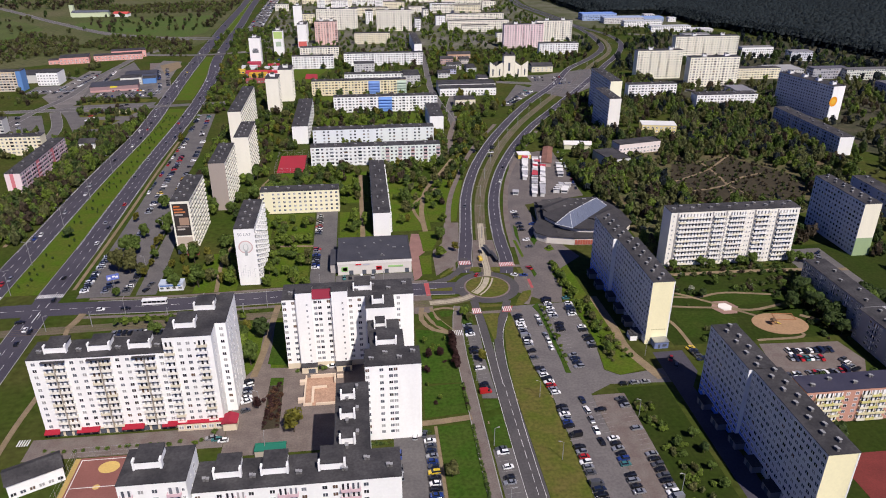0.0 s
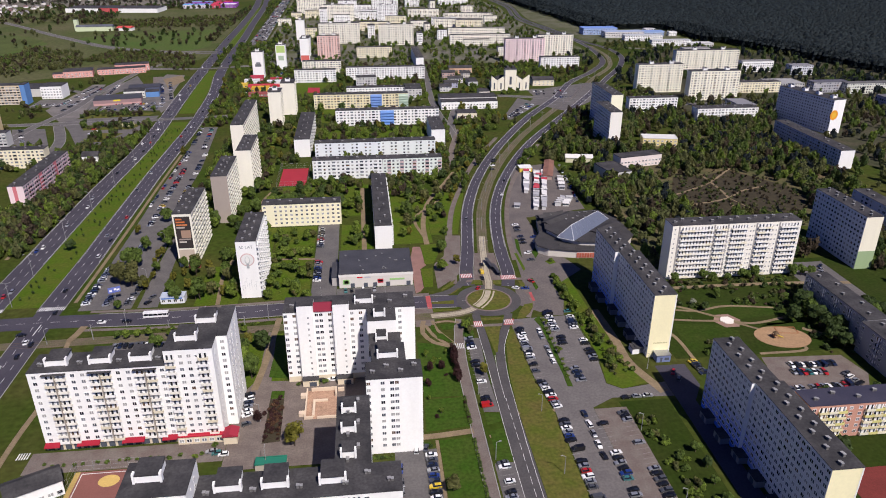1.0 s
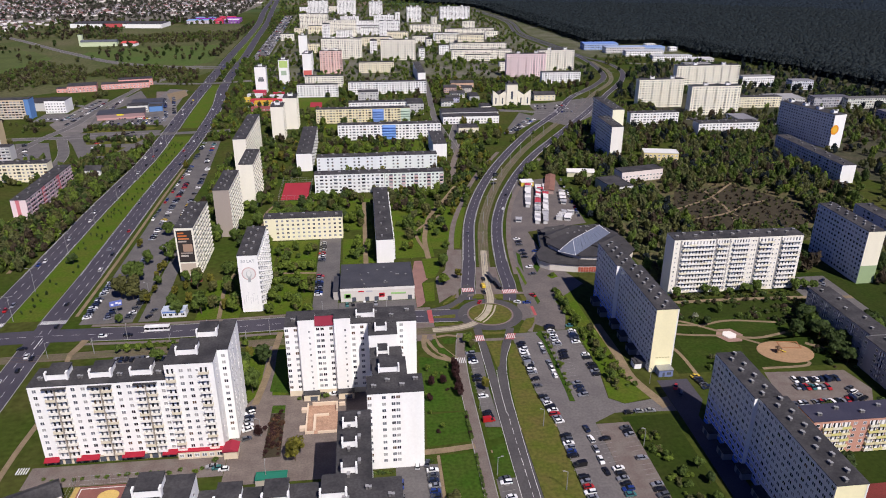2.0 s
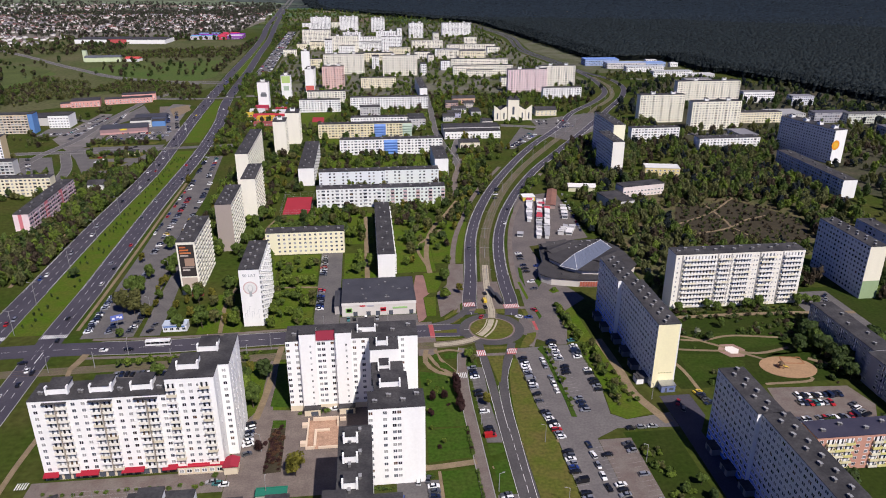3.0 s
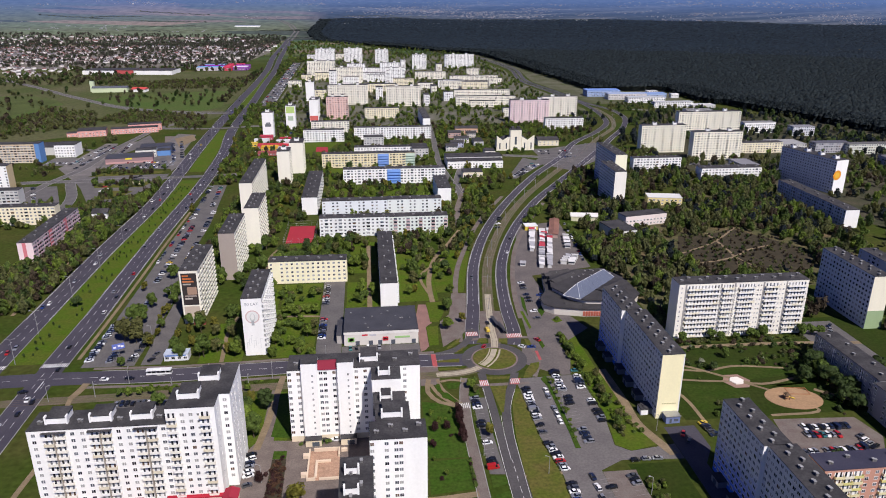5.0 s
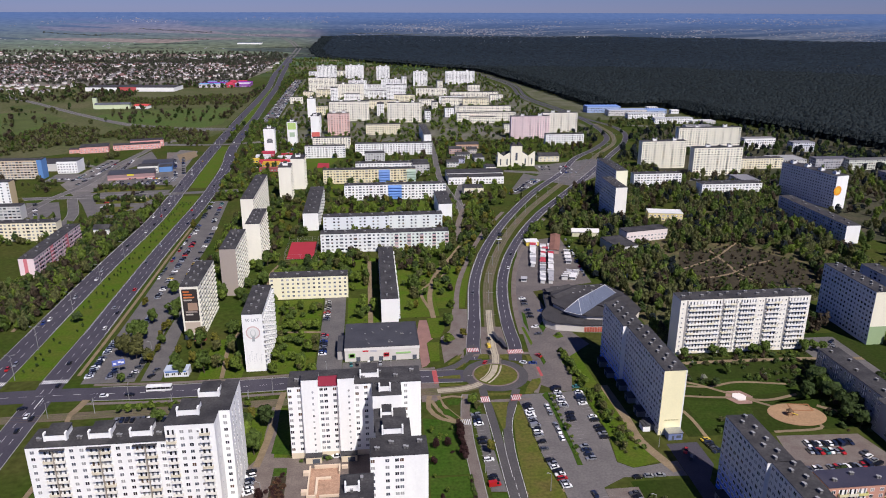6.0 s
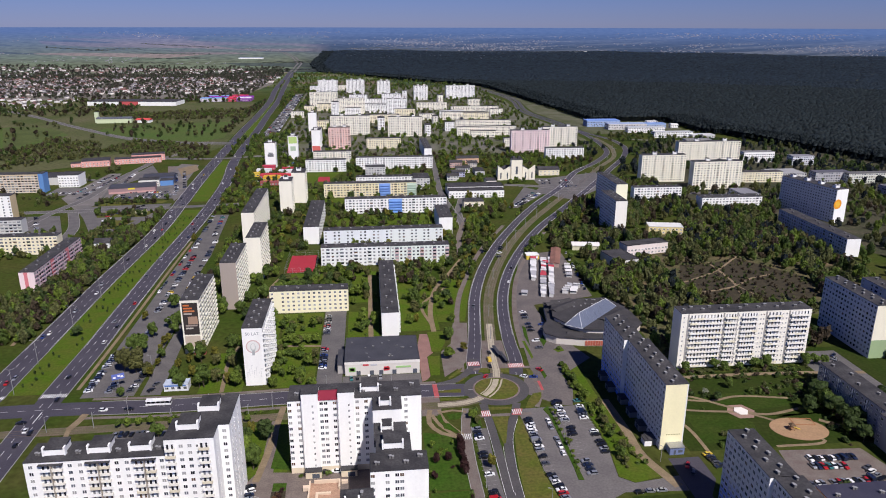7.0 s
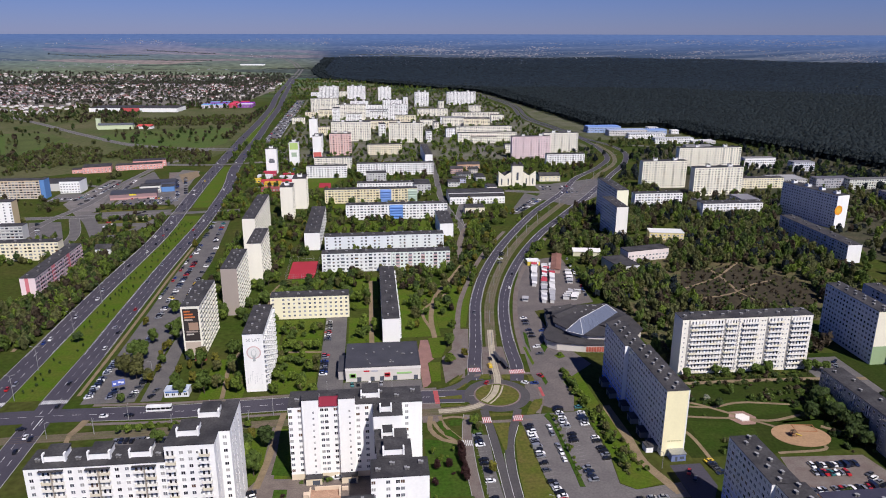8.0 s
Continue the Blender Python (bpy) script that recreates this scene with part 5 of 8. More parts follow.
# ---------------------------------------------------------------- trees
def crown_arrays(seed, quads, width=1.0, lobes=7, leaf=0.2, low=0.12):
    """Verts and quads of a crown of unit height and about unit width: leaf clumps over several lobes, with gaps between them."""
    rng = np.random.default_rng(seed)
    centres = [(0, 0, 0.62, 0.3)]
    for k in range(lobes):
        a, z = rng.uniform(0, 6.28), rng.uniform(0.28, 0.85)
        r = rng.uniform(0.12, 0.3) * width * (1.15 - abs(z - 0.5))
        centres.append((r * math.cos(a), r * math.sin(a), z, rng.uniform(0.14, 0.24)))
    verts, faces = [], []
    for k in range(quads):
        cx, cy, cz, r = centres[rng.integers(len(centres))]
        d = rng.normal(size=3)
        d /= np.linalg.norm(d)
        c = np.array([cx, cy, cz]) + d * r * np.array([width, width, 0.85]) * rng.uniform(0.72, 1.06)
        d = d + (0, 0, 0.55)
        d /= np.linalg.norm(d)
        c[2] = max(c[2], low)
        side = np.cross(d + rng.normal(size=3) * 0.28, (0.3, 0.9, 0.4))
        side /= np.linalg.norm(side)
        up = np.cross(side, d + rng.normal(size=3) * 0.25)
        up /= np.linalg.norm(up)
        s = leaf * rng.uniform(0.6, 1.25) * 0.5
        n = len(verts)
        verts += [c - side * s - up * s * 0.8, c + side * s * 1.1 - up * s * 0.5, c + up * s * 1.1 + side * s * rng.uniform(-0.6, 0.6) + d * s * 0.4]
        faces.append((n, n + 1, n + 2))
    return np.array(verts), np.array(faces)


def tree_thing(kind, seed, tall, wide, leaf, quads=420, label="", stem=0.22):
    """A tree with a tapered trunk, limbs and a crown of leaf clumps."""
    rng = random.Random(seed)
    root = empty(kind, 0, 0)
    tagged(root, label, "tree" if kind != "shrub" else "shrub", "trees of the estate" if kind != "shrub" else "shrubs of the estate")
    bm = bmesh.new()
    fork = tall * stem
    r = 0.035 * tall * 0.55
    tube(bm, (0, 0, -0.2), (0.03 * tall, 0.02 * tall, fork), r, r * 0.75)
    for k in range(4):
        a = k * 1.6 + rng.uniform(0, 0.8)
        tube(bm, (0.03 * tall, 0.02 * tall, fork * rng.uniform(0.8, 1)), (wide * 0.28 * math.cos(a), wide * 0.28 * math.sin(a), tall * rng.uniform(0.5, 0.75)), r * 0.5, r * 0.15, 5)
    tube(bm, (0.03 * tall, 0.02 * tall, fork), (0, 0, tall * 0.85), r * 0.7, r * 0.15, 5)
    part("trunk", finish("trunk", bm, BARK), root)
    v, f = crown_arrays(seed, int(quads * 3.2), leaf=0.16, lobes=11)
    v = v * (wide, wide, tall * (1 - stem * 0.6)) + (0, 0, tall * stem * 0.6)
    part("crown", joined("crown", v, f, [leaf]), root)
    return root


KINDS = [tree_thing("tree", 1, 9, 8, LEAF[0], 300, "broadleaf tree in fresh light green leaf on the grass"), tree_thing("tree", 2, 8, 7, LEAF[1], 300, "round broadleaf tree in mid green leaf"),
         tree_thing("tree", 3, 12, 8, LEAF[1], 380, "tall broadleaf tree with an uneven green crown"), tree_thing("tree", 4, 10, 9, LEAF[2], 340, "dark green broadleaf tree"),
         tree_thing("tree", 5, 6, 5, LEAF[3], 220, "small tree in yellow spring leaf"), tree_thing("tree", 6, 5, 4, LEAF[4], 200, "small plum tree with dark red leaves"),
         tree_thing("tree", 7, 8, 7, LEAF[5], 260, "tree in thin olive spring leaf"), tree_thing("tree", 8, 4, 4, LEAF[6], 180, "small tree in white blossom"),
         tree_thing("tree", 9, 4, 2.6, LEAF[0], 140, "young tree with a small light crown")]
SHRUBS = [tree_thing("shrub", 21, 1.8, 3.0, LEAF[1], 120, "rounded green shrub beside the paving", 0.05), tree_thing("shrub", 22, 1.5, 2.4, LEAF[0], 100, "low light green shrub in the lawn", 0.05),
          tree_thing("shrub", 23, 1.6, 2.6, LEAF[4], 110, "low shrub with dark red leaves", 0.05)]
# the patterns themselves stand in the courtyard lawn north of the tram line and along the highway belt
SPOTS = [(-92, 268), (-98, 290), (-52, 262), (-50, 284), (47.4, 253.5), (-46, 232), (-120, 352), (165, 303), (24, 270), (-60, 219), (-66, 213), (-44, 236)]
for ob, (x, y) in zip(KINDS + SHRUBS, SPOTS):
    ob.matrix_world = pose(x, y, 0, 0, 0, 40 * x)
rng = random.Random(5)
COUNT = {"tree": 0, "shrub": 0}


def plant(kind, x, y, size=1.0):
    src = (KINDS + SHRUBS)[kind]
    s = size * rng.uniform(0.8, 1.2)
    copy_thing(src, pose(x, y, 0, 0, 0, rng.uniform(0, 360)) @ Matrix.Diagonal((s * rng.uniform(0.9, 1.1), s, s * rng.uniform(0.85, 1.15), 1)))
    COUNT["shrub" if kind > 8 else "tree"] += 1


def grove(x0, y0, x1, y1, n, kinds, size=1.0, r=2.0):
    """n trees scattered over a rectangle where there is room."""
    for _ in range(n):
        for _try in range(12):
            x, y = rng.uniform(x0, x1), rng.uniform(y0, y1)
            if free(x, y, r):
                plant(rng.choice(kinds), x, y, size)
                break


def row(x0, y0, x1, y1, n, kinds, size=1.0, jitter=0.8):
    for k in range(n):
        a = (k + 0.5) / n
        plant(rng.choice(kinds), x0 + (x1 - x0) * a + rng.uniform(-jitter, jitter), y0 + (y1 - y0) * a + rng.uniform(-jitter, jitter), size)


row(103, 302, 102, 342, 9, [1, 0], 0.55, 1.2)
row(105, 246, 108, 300, 8, [1, 6, 0], 0.55, 2.0)
row(84, 246, 84.6, 298, 12, [8, 10, 9], 0.95, 0.5)
grove(103, 130, 117, 226, 11, [1, 6, 9, 10, 7], 0.6, 1.2)
row(116, 130, 117, 200, 8, [1, 3], 0.55, 1.5)
grove(21, 222, 35, 274, 12, [8, 10, 5, 11], 0.8, 1.2)
plant(6, 25.7, 186, 1.0)
row(36.2, 248, 36.3, 273, 9, [5, 5, 11], 0.95, 0.3)
row(36.8, 221, 36.6, 238, 7, [9, 11], 0.7, 0.2)
grove(44, 285, 48, 293, 3, [6, 9], 0.6, 0.5)
grove(-58, 258, -40, 300, 10, [1, 0, 4], 0.8, 1.5)
row(-110, 307.5, -52, 307.5, 14, [9, 10], 0.9, 0.8)
row(-122, 301.5, -58, 300.5, 13, [1, 8, 0], 0.5, 0.8)
row(-122, 214.5, -62, 214.5, 16, [9, 10, 9], 0.7, 0.8)
row(-34, 254.8, -18, 254.8, 4, [9], 1.0, 0.4)
row(-41, 222, -39, 248, 10, [11, 11, 10], 0.7, 1.2)
grove(-61, 255, -50, 290, 14, [1, 0, 3], 0.75, 1)
grove(-38, 207, -26, 226, 4, [9, 1, 4], 0.9, 1)
plant(4, -30.5, 216, 1.7)
grove(-56, 330, -32, 422, 40, [0, 1, 9, 10], 0.6, 2)
grove(-120, 332, -70, 376, 26, [1, 0, 2, 6, 4], 0.9, 2)
row(-119, 345, -122, 470, 16, [6, 4, 1, 2], 0.9, 2)
grove(-110, 425, -70, 500, 22, [1, 0, 2], 0.8, 2)
grove(20, 378, 48, 500, 15, [1, 0, 3, 9, 10], 0.65, 2)
grove(-14, 386, 1, 430, 12, [0, 1, 9], 0.7, 1.5)
grove(-66, 444, 4, 515, 42, [1, 2, 0, 3, 6], 0.85, 2)
grove(136, 258, 230, 326, 14, [1, 3, 7, 9, 6], 0.6, 2)
row(162, 328, 250, 328, 20, [9, 10, 1], 0.8, 1)
grove(150, 185, 225, 225, 12, [1, 3, 9], 0.8, 2)
for kind, x, y, size in ((1, 43.2, 381, 0.85), (0, 41, 356, 0.85), (4, 50.2, 364, 0.9), (1, 46.6, 296, 0.7), (0, 45, 293, 0.6), (9, 105, 362, 1.0)):
    plant(kind, x, y, size)
grove(204, 252, 224, 300, 12, [3, 2, 3], 0.9, 2)
grove(-56, 335, -32, 415, 24, [0, 1, 6], 0.68, 2)
grove(-82, 376, -58, 430, 10, [1, 0, 3], 0.9, 2)
grove(236, 255, 262, 300, 10, [3, 2], 0.9, 2)
grove(142, 446, 160, 520, 12, [1, 0, 6], 0.7, 0)
row(126, 536, 146, 575, 12, [1, 2, 0], 0.8, 3)
for kind, x, y, size in ((6, -133.8, 358, 1.5), (2, -134.6, 379, 1.0), (2, -130.9, 381, 1.0), (2, -130.9, 402, 0.9), (4, -142.5, 428, 1.0), (1, -130, 448, 1.0), (1, -127.3, 331, 0.7), (6, -127, 356, 1.2), (1, -125, 416, 0.9), (6, -129, 366, 1.3), (3, -176, 408, 0.6)):
    plant(kind, x, y, size)

# ---------------------------------------------------------------- vehicles
def coat(name, rgb, metal=0.3):
    m = surface(name, rgb, rough=0.3, metal=metal, amount=0.06, coarse=0.6, gloss=0.5)
    m.node_tree.nodes["Principled BSDF"].inputs["Coat Weight"].default_value = 0.6
    return m


COATS = [coat("black_car_paint", (0.012, 0.012, 0.014)), coat("silver_car_paint", (0.42, 0.43, 0.45), 0.6), coat("white_car_paint", (0.75, 0.75, 0.74), 0.0),
         coat("red_car_paint", (0.4, 0.015, 0.015), 0.1), coat("blue_car_paint", (0.02, 0.05, 0.22)), coat("grey_car_paint", (0.12, 0.125, 0.135), 0.5),
         coat("navy_car_paint", (0.015, 0.025, 0.06)), coat("teal_car_paint", (0.05, 0.2, 0.2)), coat("yellow_car_paint", (0.6, 0.42, 0.03), 0.0)]
COAT_NAMES = ["black", "silver", "white", "red", "blue", "dark grey", "navy blue", "teal", "yellow"]
CAR_GLASS = surface("car_glass", (0.012, 0.014, 0.018), rough=0.06, amount=0.02, gloss=0.6)
TYRE = surface("tyre_rubber", (0.02, 0.02, 0.02), rough=0.8, amount=0.1)
STATIONS = {"hatch": [(-1.95, .38, .72, .78, .76, .70), (-1.88, .24, .86, 1.0, .84, .72), (-1.72, .22, .92, 1.1, .86, .7), (-1.4, .2, .95, 1.46, .87, .6), (0.25, .2, .95, 1.48, .87, .62),
                      (0.95, .2, .93, 1.0, .87, .74), (1.75, .22, .78, .86, .84, .7), (2.0, .32, .62, .66, .76, .66)],
            "estate": [(-2.25, .38, .72, .78, .78, .72), (-2.18, .24, .88, 1.05, .86, .74), (-1.95, .22, .94, 1.42, .88, .62), (-1.4, .2, .95, 1.47, .88, .62), (0.3, .2, .95, 1.48, .88, .63),
                       (1.05, .2, .93, 1.0, .88, .75), (1.95, .22, .78, .86, .85, .7), (2.25, .32, .62, .66, .77, .66)],
            "saloon": [(-2.25, .38, .72, .78, .78, .72), (-2.15, .24, .88, .98, .86, .74), (-1.55, .2, .94, 1.02, .88, .74), (-0.95, .2, .95, 1.42, .88, .62), (0.3, .2, .95, 1.44, .88, .63),
                       (1.0, .2, .93, 1.0, .88, .75), (1.95, .22, .78, .84, .85, .7), (2.25, .32, .62, .66, .77, .66)],
            "van": [(-2.6, .4, .9, 1.9, .95, .85), (-2.5, .3, 1.0, 2.05, .98, .86), (-1.5, .25, 1.1, 2.1, .98, .86), (0.6, .25, 1.1, 2.1, .98, .86), (1.0, .25, 1.1, 2.0, .98, .84),
                    (1.7, .25, 1.05, 1.2, .97, .82), (2.3, .28, .85, .98, .94, .8), (2.5, .36, .7, .74, .86, .75)]}


def car_body(shape, coating):
    """A car body lofted from nose to tail: painted hull and roof, dark glass round the cabin."""
    bm = bmesh.new()
    st = STATIONS[shape]
    rows = [[bm.verts.new(p) for p in ((x, -w, zb), (x, -w, zs), (x, -wt, zt), (x, wt, zt), (x, w, zs), (x, w, zb))] for x, zb, zs, zt, w, wt in st]
    cabin = 1.2 if shape != "van" else 1.3
    for k in range(len(rows) - 1):
        a, b, ta, tb = rows[k], rows[k + 1], st[k][3], st[k + 1][3]
        for j in range(5):
            f = bm.faces.new((a[j], a[j + 1], b[j + 1], b[j]))
            slope = abs(ta - tb) > 0.25
            glass = (j in (1, 3) and max(ta, tb) > cabin and (shape != "van" or k > 2)) or (j == 2 and slope)
            f.material_index = 1 if glass else 0
    bm.faces.new(rows[0])
    bm.faces.new(rows[-1][::-1])
    bmesh.ops.recalc_face_normals(bm, faces=bm.faces)
    return finish("body", bm, coating, CAR_GLASS)


def wheel_mesh():
    bm = bmesh.new()
    bmesh.ops.create_cone(bm, cap_ends=True, segments=10, radius1=0.32, radius2=0.32, depth=0.2, matrix=pose(0, 0, 0, 90))
    for f in bm.faces:
        if len(f.verts) > 4:
            f.material_index = 1
            bmesh.ops.inset_individual(bm, faces=[f], thickness=0.1)
            f.material_index = 2
    for f in bm.faces:
        if f.material_index == 1:
            f.material_index = 0
    return finish("wheel", bm, TYRE, TYRE, METAL)


WHEEL = wheel_mesh()
FLEET = {}


def car(kind, colour, x, y, rz):
    """A parked or waiting car, its nose towards rz degrees from +x."""
    key = (kind, colour)
    if key in FLEET:
        return copy_thing(FLEET[key], pose(x, y, 0.03, 0, 0, rz))
    root = empty("car" if kind != "van" else "van", x, y, 0.03, rz)
    body = {"hatch": "hatchback", "estate": "estate car", "saloon": "saloon car", "van": "delivery van"}[kind]
    tagged(root, f"{COAT_NAMES[colour]} {body} standing on the asphalt", "car" if kind != "van" else "van", "cars and vans")
    part("body", car_body(kind, COATS[colour]), root)
    half = {"hatch": 1.25, "estate": 1.4, "saloon": 1.4, "van": 1.65}[kind]
    for sx in (-1, 1):
        for sy in (-1, 1):
            part("wheel", WHEEL, root, pose(sx * half, sy * 0.8, 0.32))
    FLEET[key] = root
    return root


crng = random.Random(11)
EXTRA = []


def any_car(x, y, rz, extra=False):
    kind = crng.choices(["hatch", "estate", "saloon", "van"], [5, 4, 4, 0.6])[0]
    colour = crng.choices(range(9), [21, 24, 22, 4.5, 6, 14, 8, 3, 1])[0]
    if extra or y > 440:
        EXTRA.append((x, y, rz, colour))
    else:
        car(kind, colour, x, y, rz)


def car_row(x0, y0, x1, y1, n, rz, full=0.9, extra=False):
    """Parked cars side by side, some bays empty."""
    for k in range(n):
        if crng.random() < full:
            a = (k + 0.5) / n
            any_car(x0 + (x1 - x0) * a + crng.uniform(-0.15, 0.15), y0 + (y1 - y0) * a + crng.uniform(-0.1, 0.1), rz + crng.choice((0, 180)) + crng.uniform(-3, 3), extra)


for x0, y0, x1, y1, n, rz, full in (
        (70.9, 290, 70.6, 252, 15, 8, 0.97), (70.9, 246.4, 73.9, 226.6, 8, 8, 0.9), (80, 289, 80.2, 247, 8, 93, 0.85), (88.2, 305, 88, 285, 8, 5, 1.0), (89, 281, 88.2, 272.6, 3, 5, 1.0), (88.2, 255, 88.4, 243, 4, 5, 0.8),
        (99.2, 304.6, 97.5, 286, 7, 5, 0.95), (98.9, 277, 99, 257.6, 7, 5, 0.65), (73.6, 220, 73.3, 205.6, 6, 5, 1.0), (74.2, 203, 74.2, 200.4, 1, 5, 1.0), (73.8, 196.6, 74, 180.8, 6, 5, 1.0), (74.4, 178, 74.8, 157, 8, 5, 0.9),
        (82.8, 225, 82.9, 194, 5, 95, 0.8), (88.2, 223.4, 88.2, 213.6, 3, 5, 0.7), (87.8, 199.6, 87.6, 170, 11, 5, 0.9), (98.6, 222, 98.8, 215.4, 3, 5, 1.0), (98.6, 213, 98.5, 198.6, 5, 5, 0.6), (98.8, 190, 99, 158, 12, 5, 0.75),
        (101, 230.5, 115, 230.9, 3, 0, 1.0), (45.2, 284, 45.5, 273.4, 4, 5, 1.0), (45.5, 265, 45.4, 258.8, 2, 5, 1.0), (45.6, 249, 45.6, 247, 1, 5, 1.0), (45.4, 238, 45.5, 230.4, 3, 5, 1.0), (45.3, 198.6, 45.5, 194.4, 2, 5, 1.0),
        (45.7, 189, 45.7, 187, 1, 5, 1.0), (45.2, 184, 45.1, 179.4, 2, 5, 1.0), (45.4, 172, 45.4, 150, 8, 5, 0.6)):
    car_row(x0, y0, x1, y1, n, rz, full)
car_row(19.2, 160, 19.8, 206, 17, 3, 0.92)
car_row(13, 207.5, 19.8, 209, 2, 80, 1.0)
car_row(8.2, 186, 8.2, 200, 4, 88, 0.6)
car_row(-50.2, 229, -51.6, 251, 8, 20, 0.95)
car_row(-35, 256, -10, 257, 5, 3, 0.8)
car_row(-62, 216, -55, 213, 3, 5, 0.7)
car_row(-28.5, 350, -28.5, 376, 10, 0, 0.9)
car_row(-28.5, 395, -28.5, 425, 11, 0, 0.9)
car_row(-14, 337.5, 10, 337.5, 8, 92, 0.5)
car_row(-145.2, 336, -145.2, 380, 17, 20, 0.9)
car_row(-134.5, 334, -134, 345, 4, 20, 1.0)
car_row(-121.9, 352, -126, 366, 5, 15, 0.9)
car_row(-124, 334, -122, 352, 7, 15, 0.7)
car_row(-136, 385, -135, 425, 12, 10, 0.5)
car_row(-139, 440, -142, 560, 34, 10, 0.6)
car_row(-128, 460, -133, 600, 38, 10, 0.45)
car_row(-147.6, 470, -148.6, 600, 22, 88, 0.5)
car_row(-114, 334, -112, 346, 4, 60, 0.8)
car_row(-119, 294.5, -93, 292.5, 11, 88, 0.9)
car_row(-116, 287.5, -96, 286.5, 8, 88, 0.5)
car_row(142, 254, 143.4, 243, 5, 15, 1.0)
car_row(130, 248, 131, 239, 2, 60, 1.0)
car_row(183.5, 245, 205, 244.6, 9, 92, 0.85)
car_row(181.5, 240, 197, 238.6, 7, 92, 1.0)
car_row(173.5, 228, 202, 228.4, 12, 92, 0.9)
car_row(204.6, 238, 206, 227.5, 4, 20, 1.0)
car_row(240, 305, 258, 340, 9, 40, 0.8)
car_row(94, 362, 96, 420, 12, 5, 0.5)
car_row(104, 372, 102, 436, 9, 0, 0.4)
for x, y, rz, kind, colour in ((62.8, 352, 96, "van", 8), (62, 344.5, 96, "saloon", 0), (64.4, 361, 98, "hatch", 0), (58, 333, 60, "hatch", 3), (83, 330, 175, "saloon", 4), (78, 331, 150, "hatch", 2),
                               (88, 338, 120, "saloon", 3), (-131, 317.5, 0, "hatch", 2), (-119, 317.2, 0, "estate", 0), (-157, 330, 95, "estate", 0), (-157, 300, 95, "saloon", 0), (-165, 309, 10, "saloon", 0),
                               (-159, 290, 95, "hatch", 0), (-160, 302, 95, "saloon", 2), (-190, 350, 275, "hatch", 3), (-194, 413, 275, "estate", 2), (-190, 480, 270, "saloon", 2), (-188, 590, 272, "hatch", 2),
                               (-188, 640, 273, "hatch", 3), (-190, 660, 273, "estate", 0), (-160, 640, 93, "saloon", 0), (-163, 690, 93, "hatch", 2), (-158, 700, 93, "saloon", 5), (-166, 680, 93, "hatch", 0),
                               (-157, 420, 92, "estate", 0), (98, 475, 75, "saloon", 2), (106, 505, 70, "hatch", 0), (65.5, 430, 262, "hatch", 5), (90, 545, 250, "saloon", 0)):
    car(kind, colour, x, y, rz)

# traffic on the highway
for pts, offs, turn in ((HIGHWAY_W, (-3.6, 0, 3.6), 180), (HIGHWAY_E, (-3.4, 0, 3.4), 0)):
    way = curve(pts, 2.0)
    at = 0
    while at < 1040:
        k = int(np.argmin(abs(way[:, 1] - 250 - at)))
        d = way[k + 1] - way[k - 1]
        p = way[k] + crng.choice(offs) * np.array([-d[1], d[0]]) / np.hypot(*d)
        if not 300 < p[1] < 336:
            any_car(float(p[0]), float(p[1]), math.degrees(math.atan2(d[1], d[0])) + turn, p[1] > 700)
        at += crng.uniform(14, 62)

# the bus
bus = tagged(empty("bus", -106, 321, 0.05), "white city bus with a dark window band", "bus")
bm = bmesh.new()
box(bm, -6, -1.25, 0.35, 6, 1.25, 1.3)
box(bm, -6, -1.25, 2.4, 6, 1.25, 3.0, 0, 0.08)
box(bm, -5.95, -1.22, 1.3, 5.95, 1.22, 2.4, 1)
for k in range(6):
    x = -5.6 + k * 2.2
    box(bm, x, -1.26, 1.3, x + 0.16, 1.26, 2.4)
part("body", finish("body", bm, COATS[2], CAR_GLASS), bus)
for x in (-3.6, 3.8):
    for y in (-1.1, 1.1):
        part("wheel", WHEEL, bus, pose(x, y, 0.45) @ Matrix.Scale(1.45, 4))
bm = bmesh.new()
box(bm, -2.5, -0.7, 3.0, 1.0, 0.7, 3.2, 0, 0.1)
part("air_conditioner", finish("air_conditioner", bm, FRAME), bus)
copy_thing(bus, pose(-247, 672, 0.05, 0, 0, 70))

# far car parks, past counting
car_row(-146, 570, -152, 685, 34, 10, 0.6, True)
car_row(-137, 610, -143, 690, 22, 10, 0.5, True)
for x0, y0, x1, y1, n, a in ((-322, 790, -312, 900, 30, 5), (-309, 770, -304, 890, 30, 5), (-282, 790, -290, 900, 24, 5), (-240, 900, -212, 790, 26, 20), (-232, 910, -206, 800, 22, 20), (-255, 690, -230, 735, 8, 30),
                            (-300, 648, -320, 695, 12, 40), (-350, 800, -310, 800, 12, 90), (98, 520, 108, 560, 8, 20), (148, 447, 158, 540, 16, 70), (124, 534, 140, 580, 10, 20), (-112, 880, -96, 1000, 20, 10)):
    car_row(x0, y0, x1, y1, n, a, 0.65, True)
for y in (772, 782, 796):
    car_row(-272, y, -210, y, 22, 90, 0.7, True)
for y in (782, 800, 815):
    car_row(200, y, 238, y, 13, 90, 0.6, True)
for x in (-155, -161, -168, -174):
    car_row(x, 1212, x - 14, 1940, 150, 10, 0.4, True)
car_row(147, 697, 183, 758, 22, 150, 0.6, True)
car_row(152, 696, 187, 752, 20, 150, 0.6, True)
car_row(-135, 830, -125, 900, 20, 20, 0.6, True)
